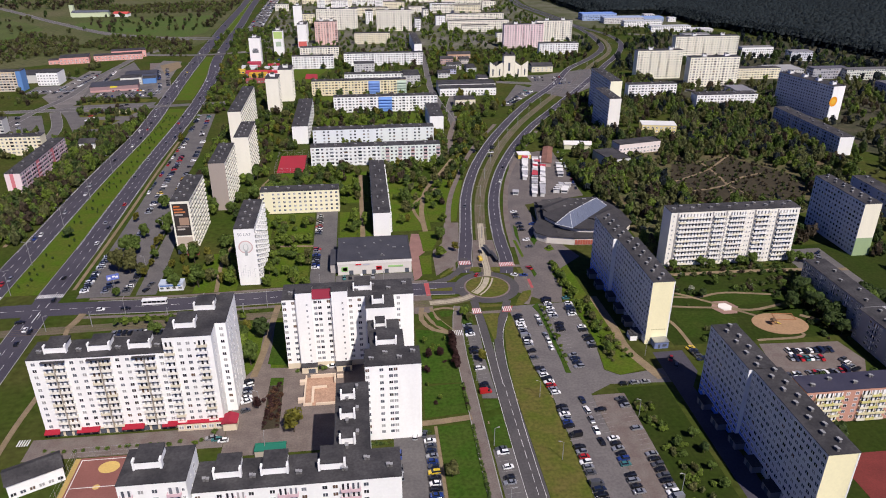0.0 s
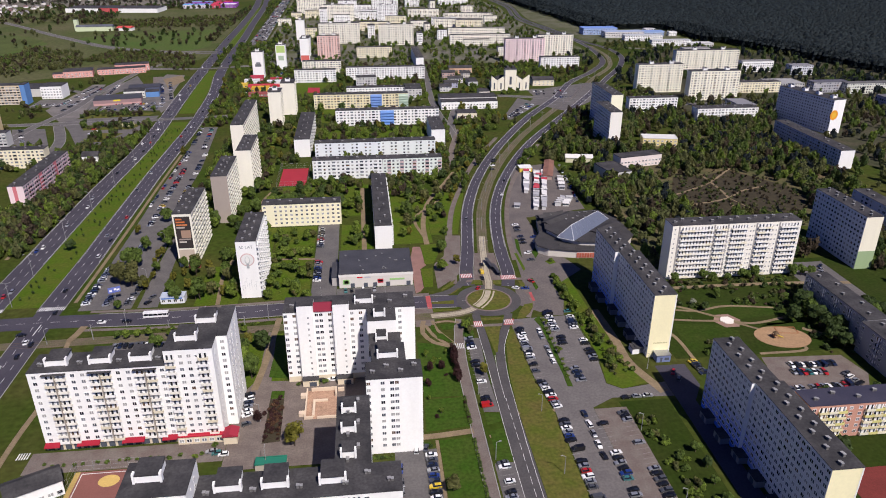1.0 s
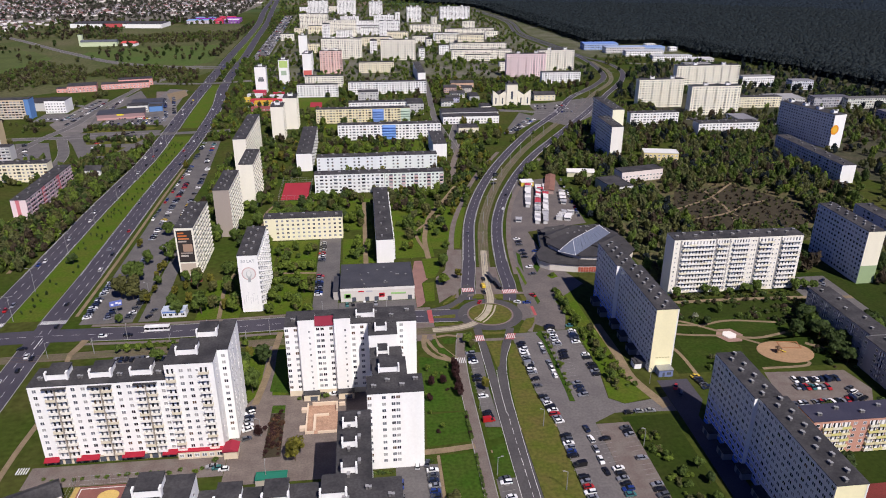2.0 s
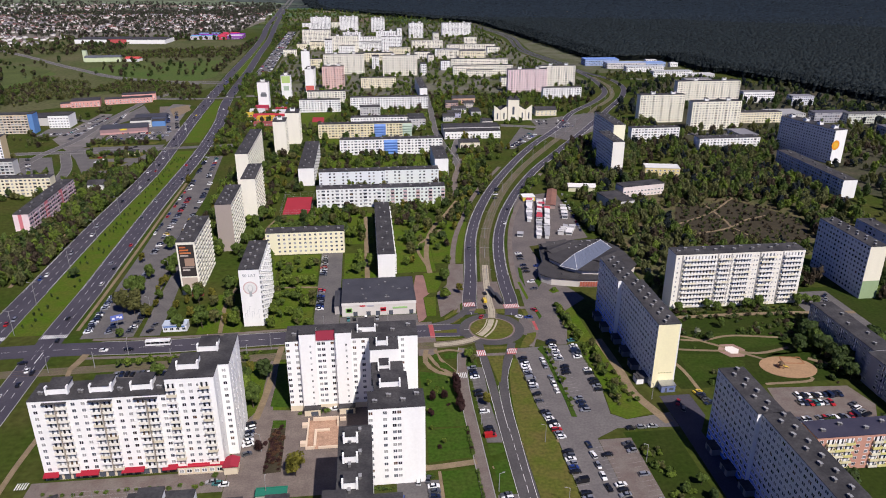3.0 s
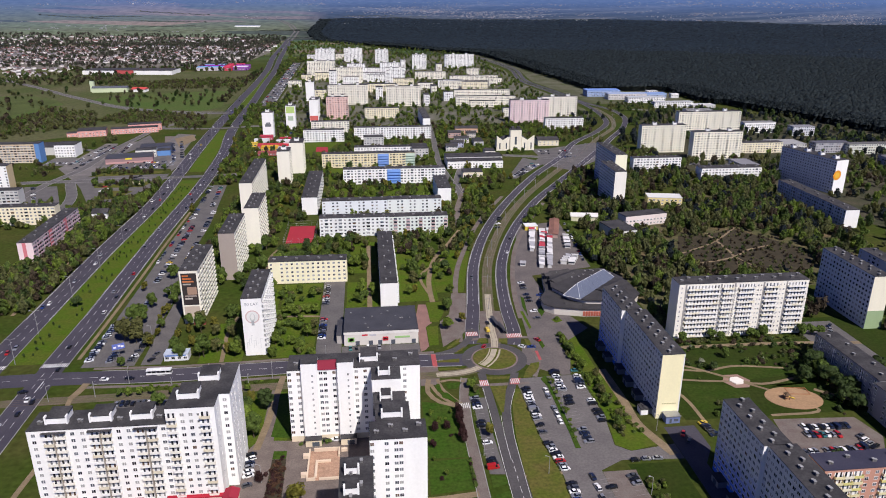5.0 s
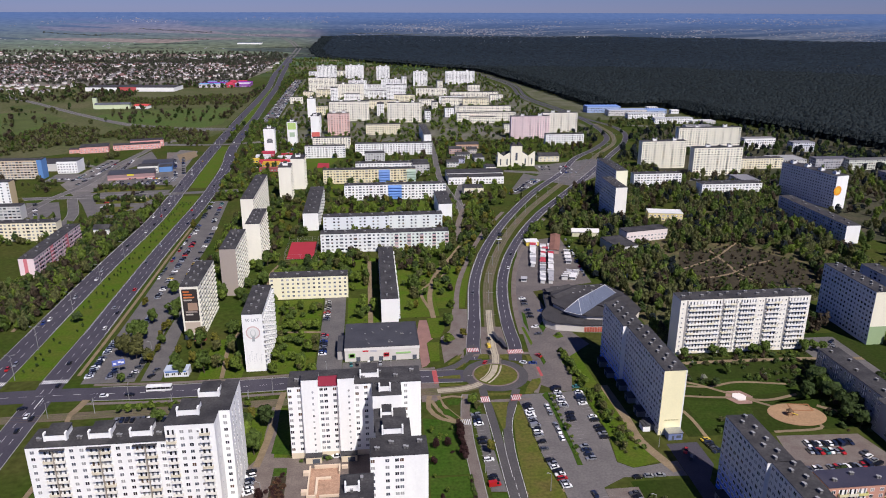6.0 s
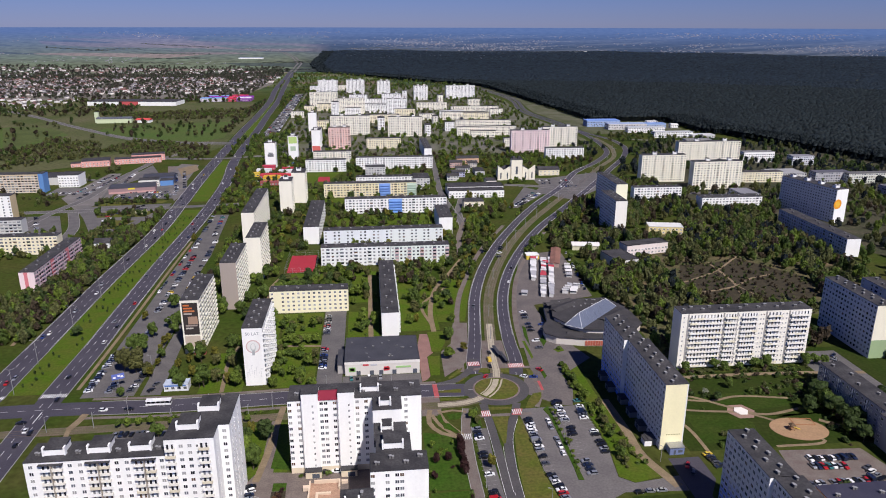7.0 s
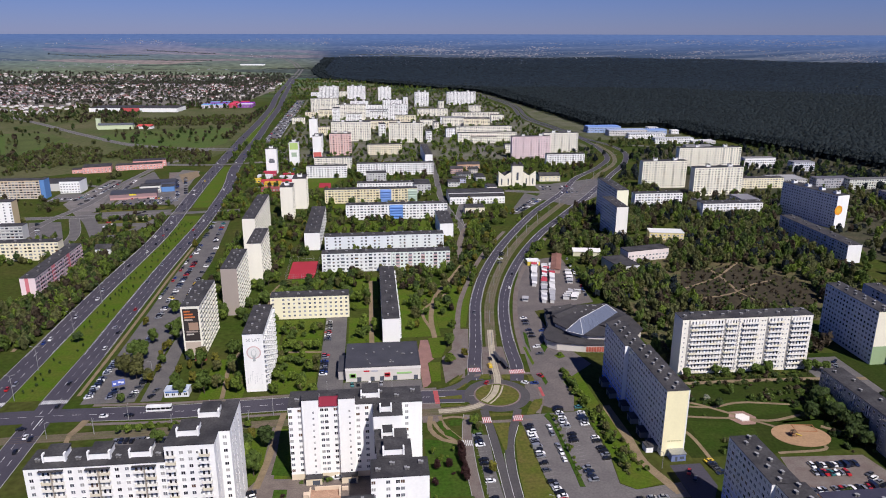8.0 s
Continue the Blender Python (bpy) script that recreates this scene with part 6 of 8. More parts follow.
HULL = [(-2.1, -.85, .2), (2.1, -.85, .2), (2.1, .85, .2), (-2.1, .85, .2), (-2.1, -.8, .9), (2.1, -.8, .75), (2.1, .8, .75), (-2.1, .8, .9),
        (-1.5, -.6, 1.42), (0.5, -.6, 1.42), (0.5, .6, 1.42), (-1.5, .6, 1.42), (1.1, -.75, .9), (1.1, .75, .9)]
HULL_FACES = [(0, 1, 5, 4), (2, 3, 7, 6), (1, 2, 6, 5), (3, 0, 4, 7), (12, 5, 6, 13), (8, 9, 10, 11), (4, 12, 9, 8), (13, 7, 11, 10), (7, 4, 8, 11), (12, 13, 10, 9)]
v, f = tile(HULL, HULL_FACES, [(x, y, 0.03, radians(rz), 1, 1) for x, y, rz, c in EXTRA])
index = [0 if k < 6 else 9 for k in range(10)]
index = [i if i else e[3] for e in EXTRA for i in index]
tagged(new("parked_cars", joined("parked_cars", v, f, COATS + [CAR_GLASS], index)), "many small parked cars in distant car parks", "cars", kind="stuff")

# ---------------------------------------------------------------- shops, church and low buildings
RED = (0.5, 0.03, 0.045)


def add(thing, name, bm, *mats, label=""):
    return part(name, finish(name, bm, *mats), thing, label=label)


def low_hall(label, x, y, lx, ly, h, wall=WHITE, roof=None, turn=0.0, name="hall", category="hall", windows=0, gable=0.0, signs=(), parapet=0.3, panes=0):
    """A low building: walls, roof with a raised rim or a gable, a band of windows, doors and signs on its front."""
    thing = tagged(empty(name, x, y, 0, turn), label, category)
    c = Vector((x, y)) + Matrix.Rotation(radians(turn), 2) @ Vector((lx / 2, ly / 2))
    half = max(lx, ly) / 2 if turn else 0
    FOOT.append((c.x - half, c.y - half, c.x + half, c.y + half) if turn else (x, y, x + lx, y + ly))
    bm = bmesh.new()
    box(bm, 0, 0, -0.3, lx, ly, h)
    add(thing, "wall", bm, paint(*wall))
    bm = bmesh.new()
    if gable:
        o = 0.5
        if lx > ly:
            p = [(-o, -o, h), (lx + o, -o, h), (lx + o, ly / 2, h + gable), (-o, ly / 2, h + gable), (-o, ly + o, h), (lx + o, ly + o, h)]
            faces = ((0, 1, 2, 3), (3, 2, 5, 4), (0, 3, 4), (1, 5, 2))
        else:
            p = [(-o, -o, h), (-o, ly + o, h), (lx / 2, ly + o, h + gable), (lx / 2, -o, h + gable), (lx + o, -o, h), (lx + o, ly + o, h)]
            faces = ((0, 3, 2, 1), (3, 4, 5, 2), (0, 4, 3), (1, 2, 5))
        vs = [bm.verts.new(q) for q in p]
        for f in faces:
            bm.faces.new([vs[k] for k in f])
    else:
        loops = []
        for o, z in ((-0.1, h - 0.2), (-0.1, h + parapet), (0.3, h + parapet), (0.3, h + 0.05)):
            loops.append([bm.verts.new((*q, z)) for q in rect(o, o, lx - o, ly - o)])
        for low, top in zip(loops, loops[1:]):
            for k in range(4):
                bm.faces.new((low[k], low[(k + 1) % 4], top[(k + 1) % 4], top[k]))
        bm.faces.new(loops[-1])
    add(thing, "roof", bm, roof or BITUMEN)
    for k in range(windows):
        w = lx / windows
        for s in range(max(1, int(h // 3.2))):
            part("window", WINDOW["W" if w > 2.6 else "w"], thing, pose((k + 0.5) * w, 0, 0.9 + 3.0 * s))
    if panes:
        quads = []
        for face, length in (("front", lx), ("right", ly), ("left", ly)):
            n = max(1, int(panes * length / lx))
            at = face_pose(face, 0, 0, lx, ly)
            for k in range(n):
                for s in range(max(1, int(h // 3.0))):
                    m = at @ pose((k + 0.5) * length / n, 0, 0.9 + 3.0 * s)
                    quads += [tuple(m @ Vector((p[0] * length / n * 0.6, p[1], p[2] * 1.5))) for p in PANE[0]]
        ob = part("glazing", joined("glazing", quads, np.arange(len(quads)).reshape(-1, 4), [GLASS_FAR]), thing)
        ob["kind"] = "stuff"
    for x0, x1, z0, z1, rgb in signs:
        bm = bmesh.new()
        box(bm, x0, -0.16, z0, x1, -0.02, z1)
        add(thing, "sign", bm, paint(*rgb))
    return thing


DARKROOF = surface("dark_membrane_roof", (0.046, 0.046, 0.053), rough=0.6, amount=0.14, coarse=0.12, second=(0.062, 0.062, 0.07))
shop = low_hall("single-storey supermarket with a dark membrane roof and light front", -16, 341.6, 39.6, 30, 8.2, (0.62, 0.59, 0.54), DARKROOF, name="supermarket", category="shop", windows=0,
                signs=((2, 5.5, 2.2, 4.8, (0.25, 0.5, 0.15)), (2.7, 5, 2.6, 4.4, RED), (9.5, 12.5, 5.6, 6.4, RED), (20.5, 23.5, 2.3, 4.6, RED), (20.8, 23.2, 3.0, 3.9, (0.75, 0.7, 0.7)),
                       (27, 35, 3.6, 4.6, (0.3, 0.5, 0.2)), (13.5, 17, 5.5, 6.2, (0.45, 0.45, 0.5))))
bm = bmesh.new()
box(bm, -0.2, -0.12, 6.4, 39.8, -0.02, 8.0)
add(shop, "fascia", bm, paint(0.7, 0.68, 0.64))
for x in (6, 13, 18, 25, 36):
    bm = bmesh.new()
    box(bm, x, -0.14, 0.1, x + 2.2, -0.02, 2.6)
    add(shop, "glass_door", bm, GLASS_FAR)
bm = bmesh.new()
box(bm, -4, 3, 0, -0.2, 22, 5.0)
box(bm, -4.2, 2.8, 5.0, -0.2, 22.2, 5.2, 1)
add(shop, "loading_bay", bm, paint(0.4, 0.38, 0.36), DARKROOF)
srng = random.Random(3)
for k in range(14):
    part("roof_vent", VENT, shop, pose(srng.uniform(3, 36), srng.uniform(3, 27), 8.2) @ Matrix.Scale(0.5, 4))

# market hall with stepped dark roofs and a long skylight
hall = tagged(empty("market_hall", 107, 356), "market hall with stepped dark roofs and a glazed ridge skylight", "market hall")
FOOT.append((99, 362, 164, 424))
ROOFTILE = surface("hall_roof", (0.05, 0.047, 0.048), rough=0.8, amount=0.2, coarse=0.2)
HALL = [(-6, 27), (-6.3, 18.5), (-1.4, 13.4), (14.5, 8.7), (25.1, 7.6), (45.2, 15.7), (54.4, 27), (53.7, 47), (45, 65.8), (3.6, 64.8), (-0.7, 36.3)]
for name, pts, z0, z1, grow in (("wall", HALL, -0.3, 4.6, 1.03), ("upper_wall", [(3, 36), (10, 22), (18, 15.5), (27, 14), (47, 30), (50, 46), (43, 62), (8, 61)], 4.6, 7.4, 1.05)):
    bm = bmesh.new()
    slab(bm, pts, z0, z1)
    add(hall, name, bm, paint(0.6, 0.56, 0.5))
    mid = Vector((sum(p[0] for p in pts) / len(pts), sum(p[1] for p in pts) / len(pts)))
    bm = bmesh.new()
    slab(bm, [tuple(mid + (Vector(p) - mid) * grow) for p in pts], z1, z1 + 0.5)
    slab(bm, [tuple(mid + (Vector(p) - mid) * grow * 0.97) for p in pts], z1 + 0.5, z1 + 0.55)
    add(hall, "roof", bm, ROOFTILE)
for a, b, w in (((4, 44), (26, 60), 7), ((2, 55), (20, 62), 5), ((30, 26), (48, 40), 9), ((6, 17), (15, 12), 4), ((28, 14), (44, 20), 5)):
    bm = bmesh.new()
    way = np.array([a, b], float)
    p, q = beside(way, w / 2), beside(way, -w / 2)
    z = 5.1 if b[1] < 22 else 7.9
    vs = [bm.verts.new((*c, h)) for c, h in ((p[0], z), (q[0], z), (q[1], z), (p[1], z), (way[0], z + 1.3), (way[1], z + 1.3))]
    for f in ((0, 1, 4), (1, 2, 5, 4), (2, 3, 5), (3, 0, 4, 5)):
        bm.faces.new([vs[k] for k in f])
    add(hall, "roof_ridge", bm, ROOFTILE)
bm = bmesh.new()
p = [(5.7, 22.3, 8.0), (14.3, 15.3, 8.0), (46.1, 47.3, 8.0), (38, 57, 8.0), (16.7, 30.5, 12.0), (41.2, 54.9, 10.6)]
vs = [bm.verts.new(q) for q in p]
for f, m in (((0, 1, 4), 0), ((1, 2, 5, 4), 0), ((2, 3, 5), 1), ((3, 0, 4, 5), 1)):
    bm.faces.new([vs[k] for k in f]).material_index = m
add(hall, "skylight", bm, surface("skylight_glass", (0.13, 0.15, 0.2), rough=0.3, amount=0.08, gloss=0.5), ROOFTILE, label="long glazed ridge skylight")
for a, b in ((0, 4), (1, 4), (4, 5), (2, 5), (0, 1)):
    bm = bmesh.new()
    tube(bm, p[a], p[b], 0.13, 0.13, 5)
    add(hall, "skylight_bar", bm, FRAME)
for k in range(1, 9):
    bm = bmesh.new()
    tube(bm, Vector(p[1]).lerp(Vector(p[2]), k / 9), Vector(p[4]).lerp(Vector(p[5]), k / 9), 0.06, 0.06, 4)
    add(hall, "skylight_bar", bm, METAL)
for k in range(22):
    part("roof_vent", VENT, hall, pose(srng.uniform(8, 46), srng.uniform(48, 60), 7.9) @ Matrix.Scale(0.7, 4))
for x, y, w, c in ((-3, 15, 5, (0.6, 0.5, 0.2)), (26, 6.2, 8, (0.72, 0.7, 0.68)), (36, 10, 7, (0.6, 0.15, 0.18))):
    bm = bmesh.new()
    box(bm, x, y, 2.8, x + w, y + 1.2, 4.4)
    add(hall, "shop_sign", bm, paint(*c))
for k in range(7):
    a, b = Vector((14.5, 8.7)).lerp(Vector((25.1, 7.6)), k / 7), Vector((14.5, 8.7)).lerp(Vector((25.1, 7.6)), (k + 0.85) / 7)
    bm = bmesh.new()
    slab(bm, [(a.x - 0.1, a.y - 0.3), (b.x - 0.1, b.y - 0.3), (b.x, b.y), (a.x, a.y)], 0.5, 3.4)
    add(hall, "shop_front", bm, paint(0.42, 0.13, 0.09))

# market stalls
def stall(label, w, d, cloth):
    root = tagged(empty("market_stall", 0, 0), label, "market stall", "market stalls")
    bm = bmesh.new()
    box(bm, -w / 2, -d / 2, 0, w / 2, d / 2, 2.3)
    add(root, "booth", bm, paint(*GREYW))
    bm = bmesh.new()
    v = box(bm, -w / 2 - 0.3, -d / 2 - 0.6, 2.3, w / 2 + 0.3, d / 2 + 0.3, 2.45)
    for k in (6, 7, 2, 3):
        v[k].co.z += 0.6
    add(root, "awning", bm, paint(*cloth))
    bm = bmesh.new()
    box(bm, -w / 2 + 0.2, -d / 2 - 0.04, 0.9, w / 2 - 0.2, -d / 2, 2.2)
    add(root, "hatch", bm, GLASS_FAR)
    return root


STALLS = [stall("white metal market stall with a sloping roof", 4.2, 3.0, (0.62, 0.61, 0.6)), stall("market stall with a grey canvas roof", 3.8, 2.8, (0.34, 0.34, 0.36)),
          stall("market stall with a red awning", 4.0, 3.0, (0.4, 0.06, 0.08))]
for x0, y0, x1, y1, n in ((116.5, 476, 129.5, 534, 12), (115.8, 443, 135, 522, 17), (121.2, 442, 140.8, 521, 17), (132, 448, 140, 462, 4), (137.5, 447, 145, 462, 4), (144, 478, 150, 508, 4)):
    for k in range(n):
        a = (k + 0.5) / n
        at = pose(x0 + (x1 - x0) * a, y0 + (y1 - y0) * a, 0, 0, 0, srng.choice((-13, 77, 167)))
        src = STALLS[srng.choices((0, 1, 2), (6, 4, 0.9))[0]]
        copy_thing(src, at)
for ob, at in zip(STALLS, ((128, 522), (104, 449), (134, 511))):
    ob.matrix_world = pose(*at, 0, 0, 0, -13)
low_hall("long market shed with a reddish roof", 136, 505, 7, 40, 3.2, (0.4, 0.3, 0.26), surface("rust_red_roof", (0.24, 0.12, 0.09), amount=0.2), turn=-16, name="market_shed", gable=1.0)
low_hall("low kiosk with a yellow wall and white roof", 122, 524, 10, 8, 3.4, (0.65, 0.5, 0.08), paint(0.7, 0.7, 0.68), name="kiosk", category="kiosk")
low_hall("low shop with a pale gabled roof", 165, 545, 22, 10, 4, (0.6, 0.58, 0.4), paint(0.62, 0.6, 0.56), turn=-10, name="shop", category="shop", gable=2.0)
low_hall("low blue and white shop on the corner", -107, 334, 12, 6, 3.6, (0.7, 0.71, 0.73), paint(0.42, 0.47, 0.55), name="shop", category="shop", windows=4, signs=((0.5, 11, 2.7, 3.3, (0.1, 0.2, 0.5)),))
low_hall("small white house with a dark gabled roof", -122, 192, 17, 9, 6.0, WHITE, turn=27, name="house", category="house", windows=6, gable=2.5)
low_hall("green-roofed canopy in the courtyard", -43.5, 203.5, 11, 4, 2.8, (0.4, 0.36, 0.3), paint(0.02, 0.16, 0.11), name="canopy", category="canopy")
low_hall("white and peach three-storey nursery school", 204, 524, 38, 12, 9, (0.72, 0.64, 0.6), name="school", category="school", windows=12, turn=12)
low_hall("dark-roofed hall among the trees", 186, 494, 18, 26, 7, GREYW, turn=12, windows=5)
low_hall("yellowish building with a white roof", 246, 585, 30, 14, 7, (0.7, 0.6, 0.3), paint(0.6, 0.6, 0.58), windows=8, turn=-12)
low_hall("long low shopping arcade with pale walls", 84, 737, 60, 14, 8, WHITE, windows=18, name="arcade", category="shop")
low_hall("rear hall of the arcade with skylights", 84, 753, 62, 20, 9, GREYW, name="arcade", category="shop")
low_hall("cream house with a dark ribbed roof", 94, 688, 20, 16, 8, (0.74, 0.68, 0.52), windows=6, name="house", category="house")
low_hall("pale office beside the car park", 133, 790, 12, 16, 7, (0.74, 0.7, 0.64), windows=4, name="office", category="office")
church = tagged(empty("church", 152.5, 824), "modern cream church with a square tower and peaked wall panels", "church")
FOOT.append((150, 816, 206, 850))
CHURCH_WALL = paint(0.78, 0.74, 0.6)
bm = bmesh.new()
box(bm, 3, 4, -0.3, 50, 30, 9)
add(church, "nave", bm, CHURCH_WALL)
bm = bmesh.new()
vs = [bm.verts.new(q) for q in ((2, 3.5, 9), (51, 3.5, 9), (51, 31, 9), (2, 31, 9), (14, 17, 17), (40, 17, 17))]
for f in ((0, 1, 5, 4), (1, 2, 5), (2, 3, 4, 5), (3, 0, 4)):
    bm.faces.new([vs[k] for k in f])
add(church, "roof", bm, BITUMEN)
for x, w, low, high in ((0, 9, 19, 13), (9.4, 9, 13, 18), (35.6, 9, 18, 13), (45, 9, 13, 19)):
    bm = bmesh.new()
    v = box(bm, x, -1, -0.3, x + w, 3.4, low)
    for k in (5, 6):
        v[k].co.z = high
    wing = add(church, "wall_panel", bm, CHURCH_WALL)
    bm = bmesh.new()
    box(bm, x + w / 2 - 0.9, -1.06, 2.0, x + w / 2 + 0.9, -1.01, 10)
    add(wing, "window", bm, GLASS_FAR)
bm = bmesh.new()
box(bm, 19, -2.5, -0.3, 34.8, 8, 27)
tower = add(church, "tower", bm, CHURCH_WALL)
bm = bmesh.new()
box(bm, 18.4, -3, 27, 35.4, 8.6, 28, 0, 0.3)
box(bm, 20.5, -1.4, 28, 25, 6.6, 30.5, 0, 0.6)
box(bm, 28.6, -1.4, 28, 33.2, 6.6, 30.5, 0, 0.6)
add(tower, "tower_cap", bm, BITUMEN)
for x0, x1, z0, z1 in ((25.4, 28.4, 8, 18), (24.2, 29.6, 0.2, 4.5)):
    bm = bmesh.new()
    box(bm, x0, -2.56, z0, x1, -2.51, z1)
    add(tower, "window" if z0 > 1 else "door", bm, GLASS_FAR)
church.scale = (0.84, 0.84, 0.92)
low_hall("parish house with cream gables", 208, 846, 26, 18, 7, (0.74, 0.68, 0.5), name="house", category="house", gable=3, windows=5)
for x, y, lx, ly, h, rgb in ((100, 846, 16, 10, 6, (0.45, 0.45, 0.6)), (108, 872, 18, 10, 6, (0.7, 0.68, 0.64)), (130, 856, 12, 24, 5, (0.5, 0.5, 0.5)), (104, 905, 16, 12, 7, (0.5, 0.34, 0.3)), (116, 930, 30, 12, 8, (0.62, 0.4, 0.28)),
                             (92, 825, 14, 12, 6, (0.6, 0.6, 0.58)), (128, 905, 12, 10, 6, (0.55, 0.5, 0.45)), (-96, 862, 16, 9, 4, (0.6, 0.06, 0.08)), (-112, 846, 20, 12, 4.5, (0.65, 0.4, 0.05)),
                             (-118, 862, 22, 10, 4, (0.55, 0.06, 0.08)), (-92, 842, 14, 8, 4, (0.75, 0.75, 0.75)), (-98, 880, 20, 10, 5, (0.7, 0.7, 0.72)), (-112, 820, 26, 8, 4, (0.35, 0.1, 0.1)), (-126, 890, 18, 9, 5, (0.72, 0.72, 0.72)), (-122, 912, 16, 10, 5, (0.5, 0.06, 0.1)), (-96, 900, 14, 8, 4.5, (0.45, 0.05, 0.07)), (-128, 872, 8, 9, 4, (0.7, 0.5, 0.08)),
                             (-88, 870, 13, 9, 5, (0.7, 0.68, 0.66)), (-90, 825, 12, 9, 4, (0.6, 0.58, 0.56))):
    low_hall("small shop with coloured walls and flat roof", x - 14 * (x < 0), y, lx, ly, h, rgb, paint(*(c * 0.8 for c in rgb)) if x < 0 else None, name="shop", category="shop", gable=2.5 if x > 90 and h > 5 else 0, panes=int(lx / 3))

# commercial strip west of the highway
low_hall("discount store with a dark roof and red trim", -284, 790, 48, 26, 6, (0.3, 0.2, 0.2), DARKROOF, turn=12, name="supermarket", category="shop", signs=((20, 27, 4.2, 5.8, (0.7, 0.6, 0.05)), (0, 48, 0.2, 2.2, (0.5, 0.3, 0.28))))
low_hall("dark blue hall with a pale annex", -262, 842, 34, 20, 8, (0.08, 0.09, 0.13), DARKROOF, turn=10, windows=0)
low_hall("white showroom with blue cladding", -262, 824, 22, 14, 8, (0.66, 0.66, 0.6), turn=10, windows=7)
low_hall("blue clad flat-roofed showroom", -240, 830, 14, 12, 6, (0.12, 0.25, 0.5), turn=10)
for dx, dy, w, d, h in ((0, 0, 34, 24, 8), (36, 8, 58, 14, 7), (52, 24, 42, 16, 9), (-14, 6, 14, 12, 5)):
    low_hall("pink school wing with white trim and dark roof", -371 + dx, 951 + dy + dx * 0.25, w, d, h, (0.66, 0.34, 0.3), turn=14, name="school", category="school", windows=int(w / 4))
office = block("eight-storey beige office slab with a blue stair tower", -420, 806, 58, 14, 7, wall=(0.62, 0.5, 0.34), front="b" * 16, balcony_colour=(0.66, 0.6, 0.5), base=0.5, top=1.0, far=True,
               name="office_building", category="office", group="offices")
low_hall("blue stair tower of the office", -361.6, 806, 5, 13.5, 21.5, (0.12, 0.25, 0.5), name="stair_tower", category="tower")
low_hall("flat-roofed white office annex", -352, 832, 22, 22, 14, WHITE, windows=7, name="office_building", category="office")
low_hall("broad flat workshop with dark roof", -420, 846, 70, 30, 9, GREYW)
block("white nine-storey tower with a blue and yellow end", -362, 686, 26, 12, 8, wall=WHITE, gable=(0.62, 0.5, 0.3), front="w.w.w.w.w", base=1.0, top=1.0, far=True)
block("five-storey flats with dark balconies", -330, 640, 22, 11, 4, wall=GREYW, front="bbbbbb", base=0.8, top=0.6, far=True)
low_hall("small white villa among the trees", -226, 580, 12, 10, 7, WHITE, name="house", category="house", gable=3, windows=3)
low_hall("small yellow fast-food kiosk", -232, 700, 12, 7, 4, (0.6, 0.55, 0.35), name="kiosk", category="kiosk")

# far works, warehouses
low_hall("long white warehouse with a dark roof", -634, 1712, 75, 60, 9, WHITE, name="warehouse", category="warehouse", turn=-6)
low_hall("red middle part of the warehouse", -560, 1705, 40, 60, 9.5, (0.5, 0.1, 0.1), name="warehouse", category="warehouse", turn=-6)
low_hall("white end of the warehouse", -519, 1700, 85, 60, 9, WHITE, name="warehouse", category="warehouse", turn=-6)
for dx, dy, w, d, rgb, roof in ((0, 0, 60, 26, (0.6, 0.55, 0.6), (0.15, 0.35, 0.6)), (0, 30, 56, 24, (0.5, 0.1, 0.2), (0.25, 0.02, 0.3)), (62, 0, 20, 60, (0.6, 0.06, 0.1), (0.55, 0.05, 0.1)), (84, 4, 34, 26, (0.3, 0.1, 0.4), (0.6, 0.6, 0.62)),
                                (84, 34, 34, 26, (0.3, 0.1, 0.4), (0.25, 0.03, 0.35)), (60, 70, 40, 20, (0.6, 0.1, 0.15), (0.5, 0.05, 0.1)), (6, 60, 50, 22, (0.2, 0.3, 0.55), (0.2, 0.3, 0.5))):
    low_hall("brightly coloured warehouse hall", -398 + dx, 1775 + dy, w, d, 8, rgb, paint(*roof), name="warehouse", category="warehouse", panes=int(w / 6))
low_hall("pale green works hall, slate roof", -505, 1395, 62, 16, 8, (0.55, 0.62, 0.4), surface("slate_roof", (0.1, 0.11, 0.13)), name="works_hall", category="hall", turn=4, gable=3)
low_hall("pale green tower of the works", -511, 1405, 7, 7, 20, (0.55, 0.62, 0.42), name="works_tower", category="tower")
low_hall("shed with a red roof", -436, 1400, 26, 16, 5, WHITE, paint(0.5, 0.08, 0.07), name="shed", category="shed", turn=-10, gable=3)
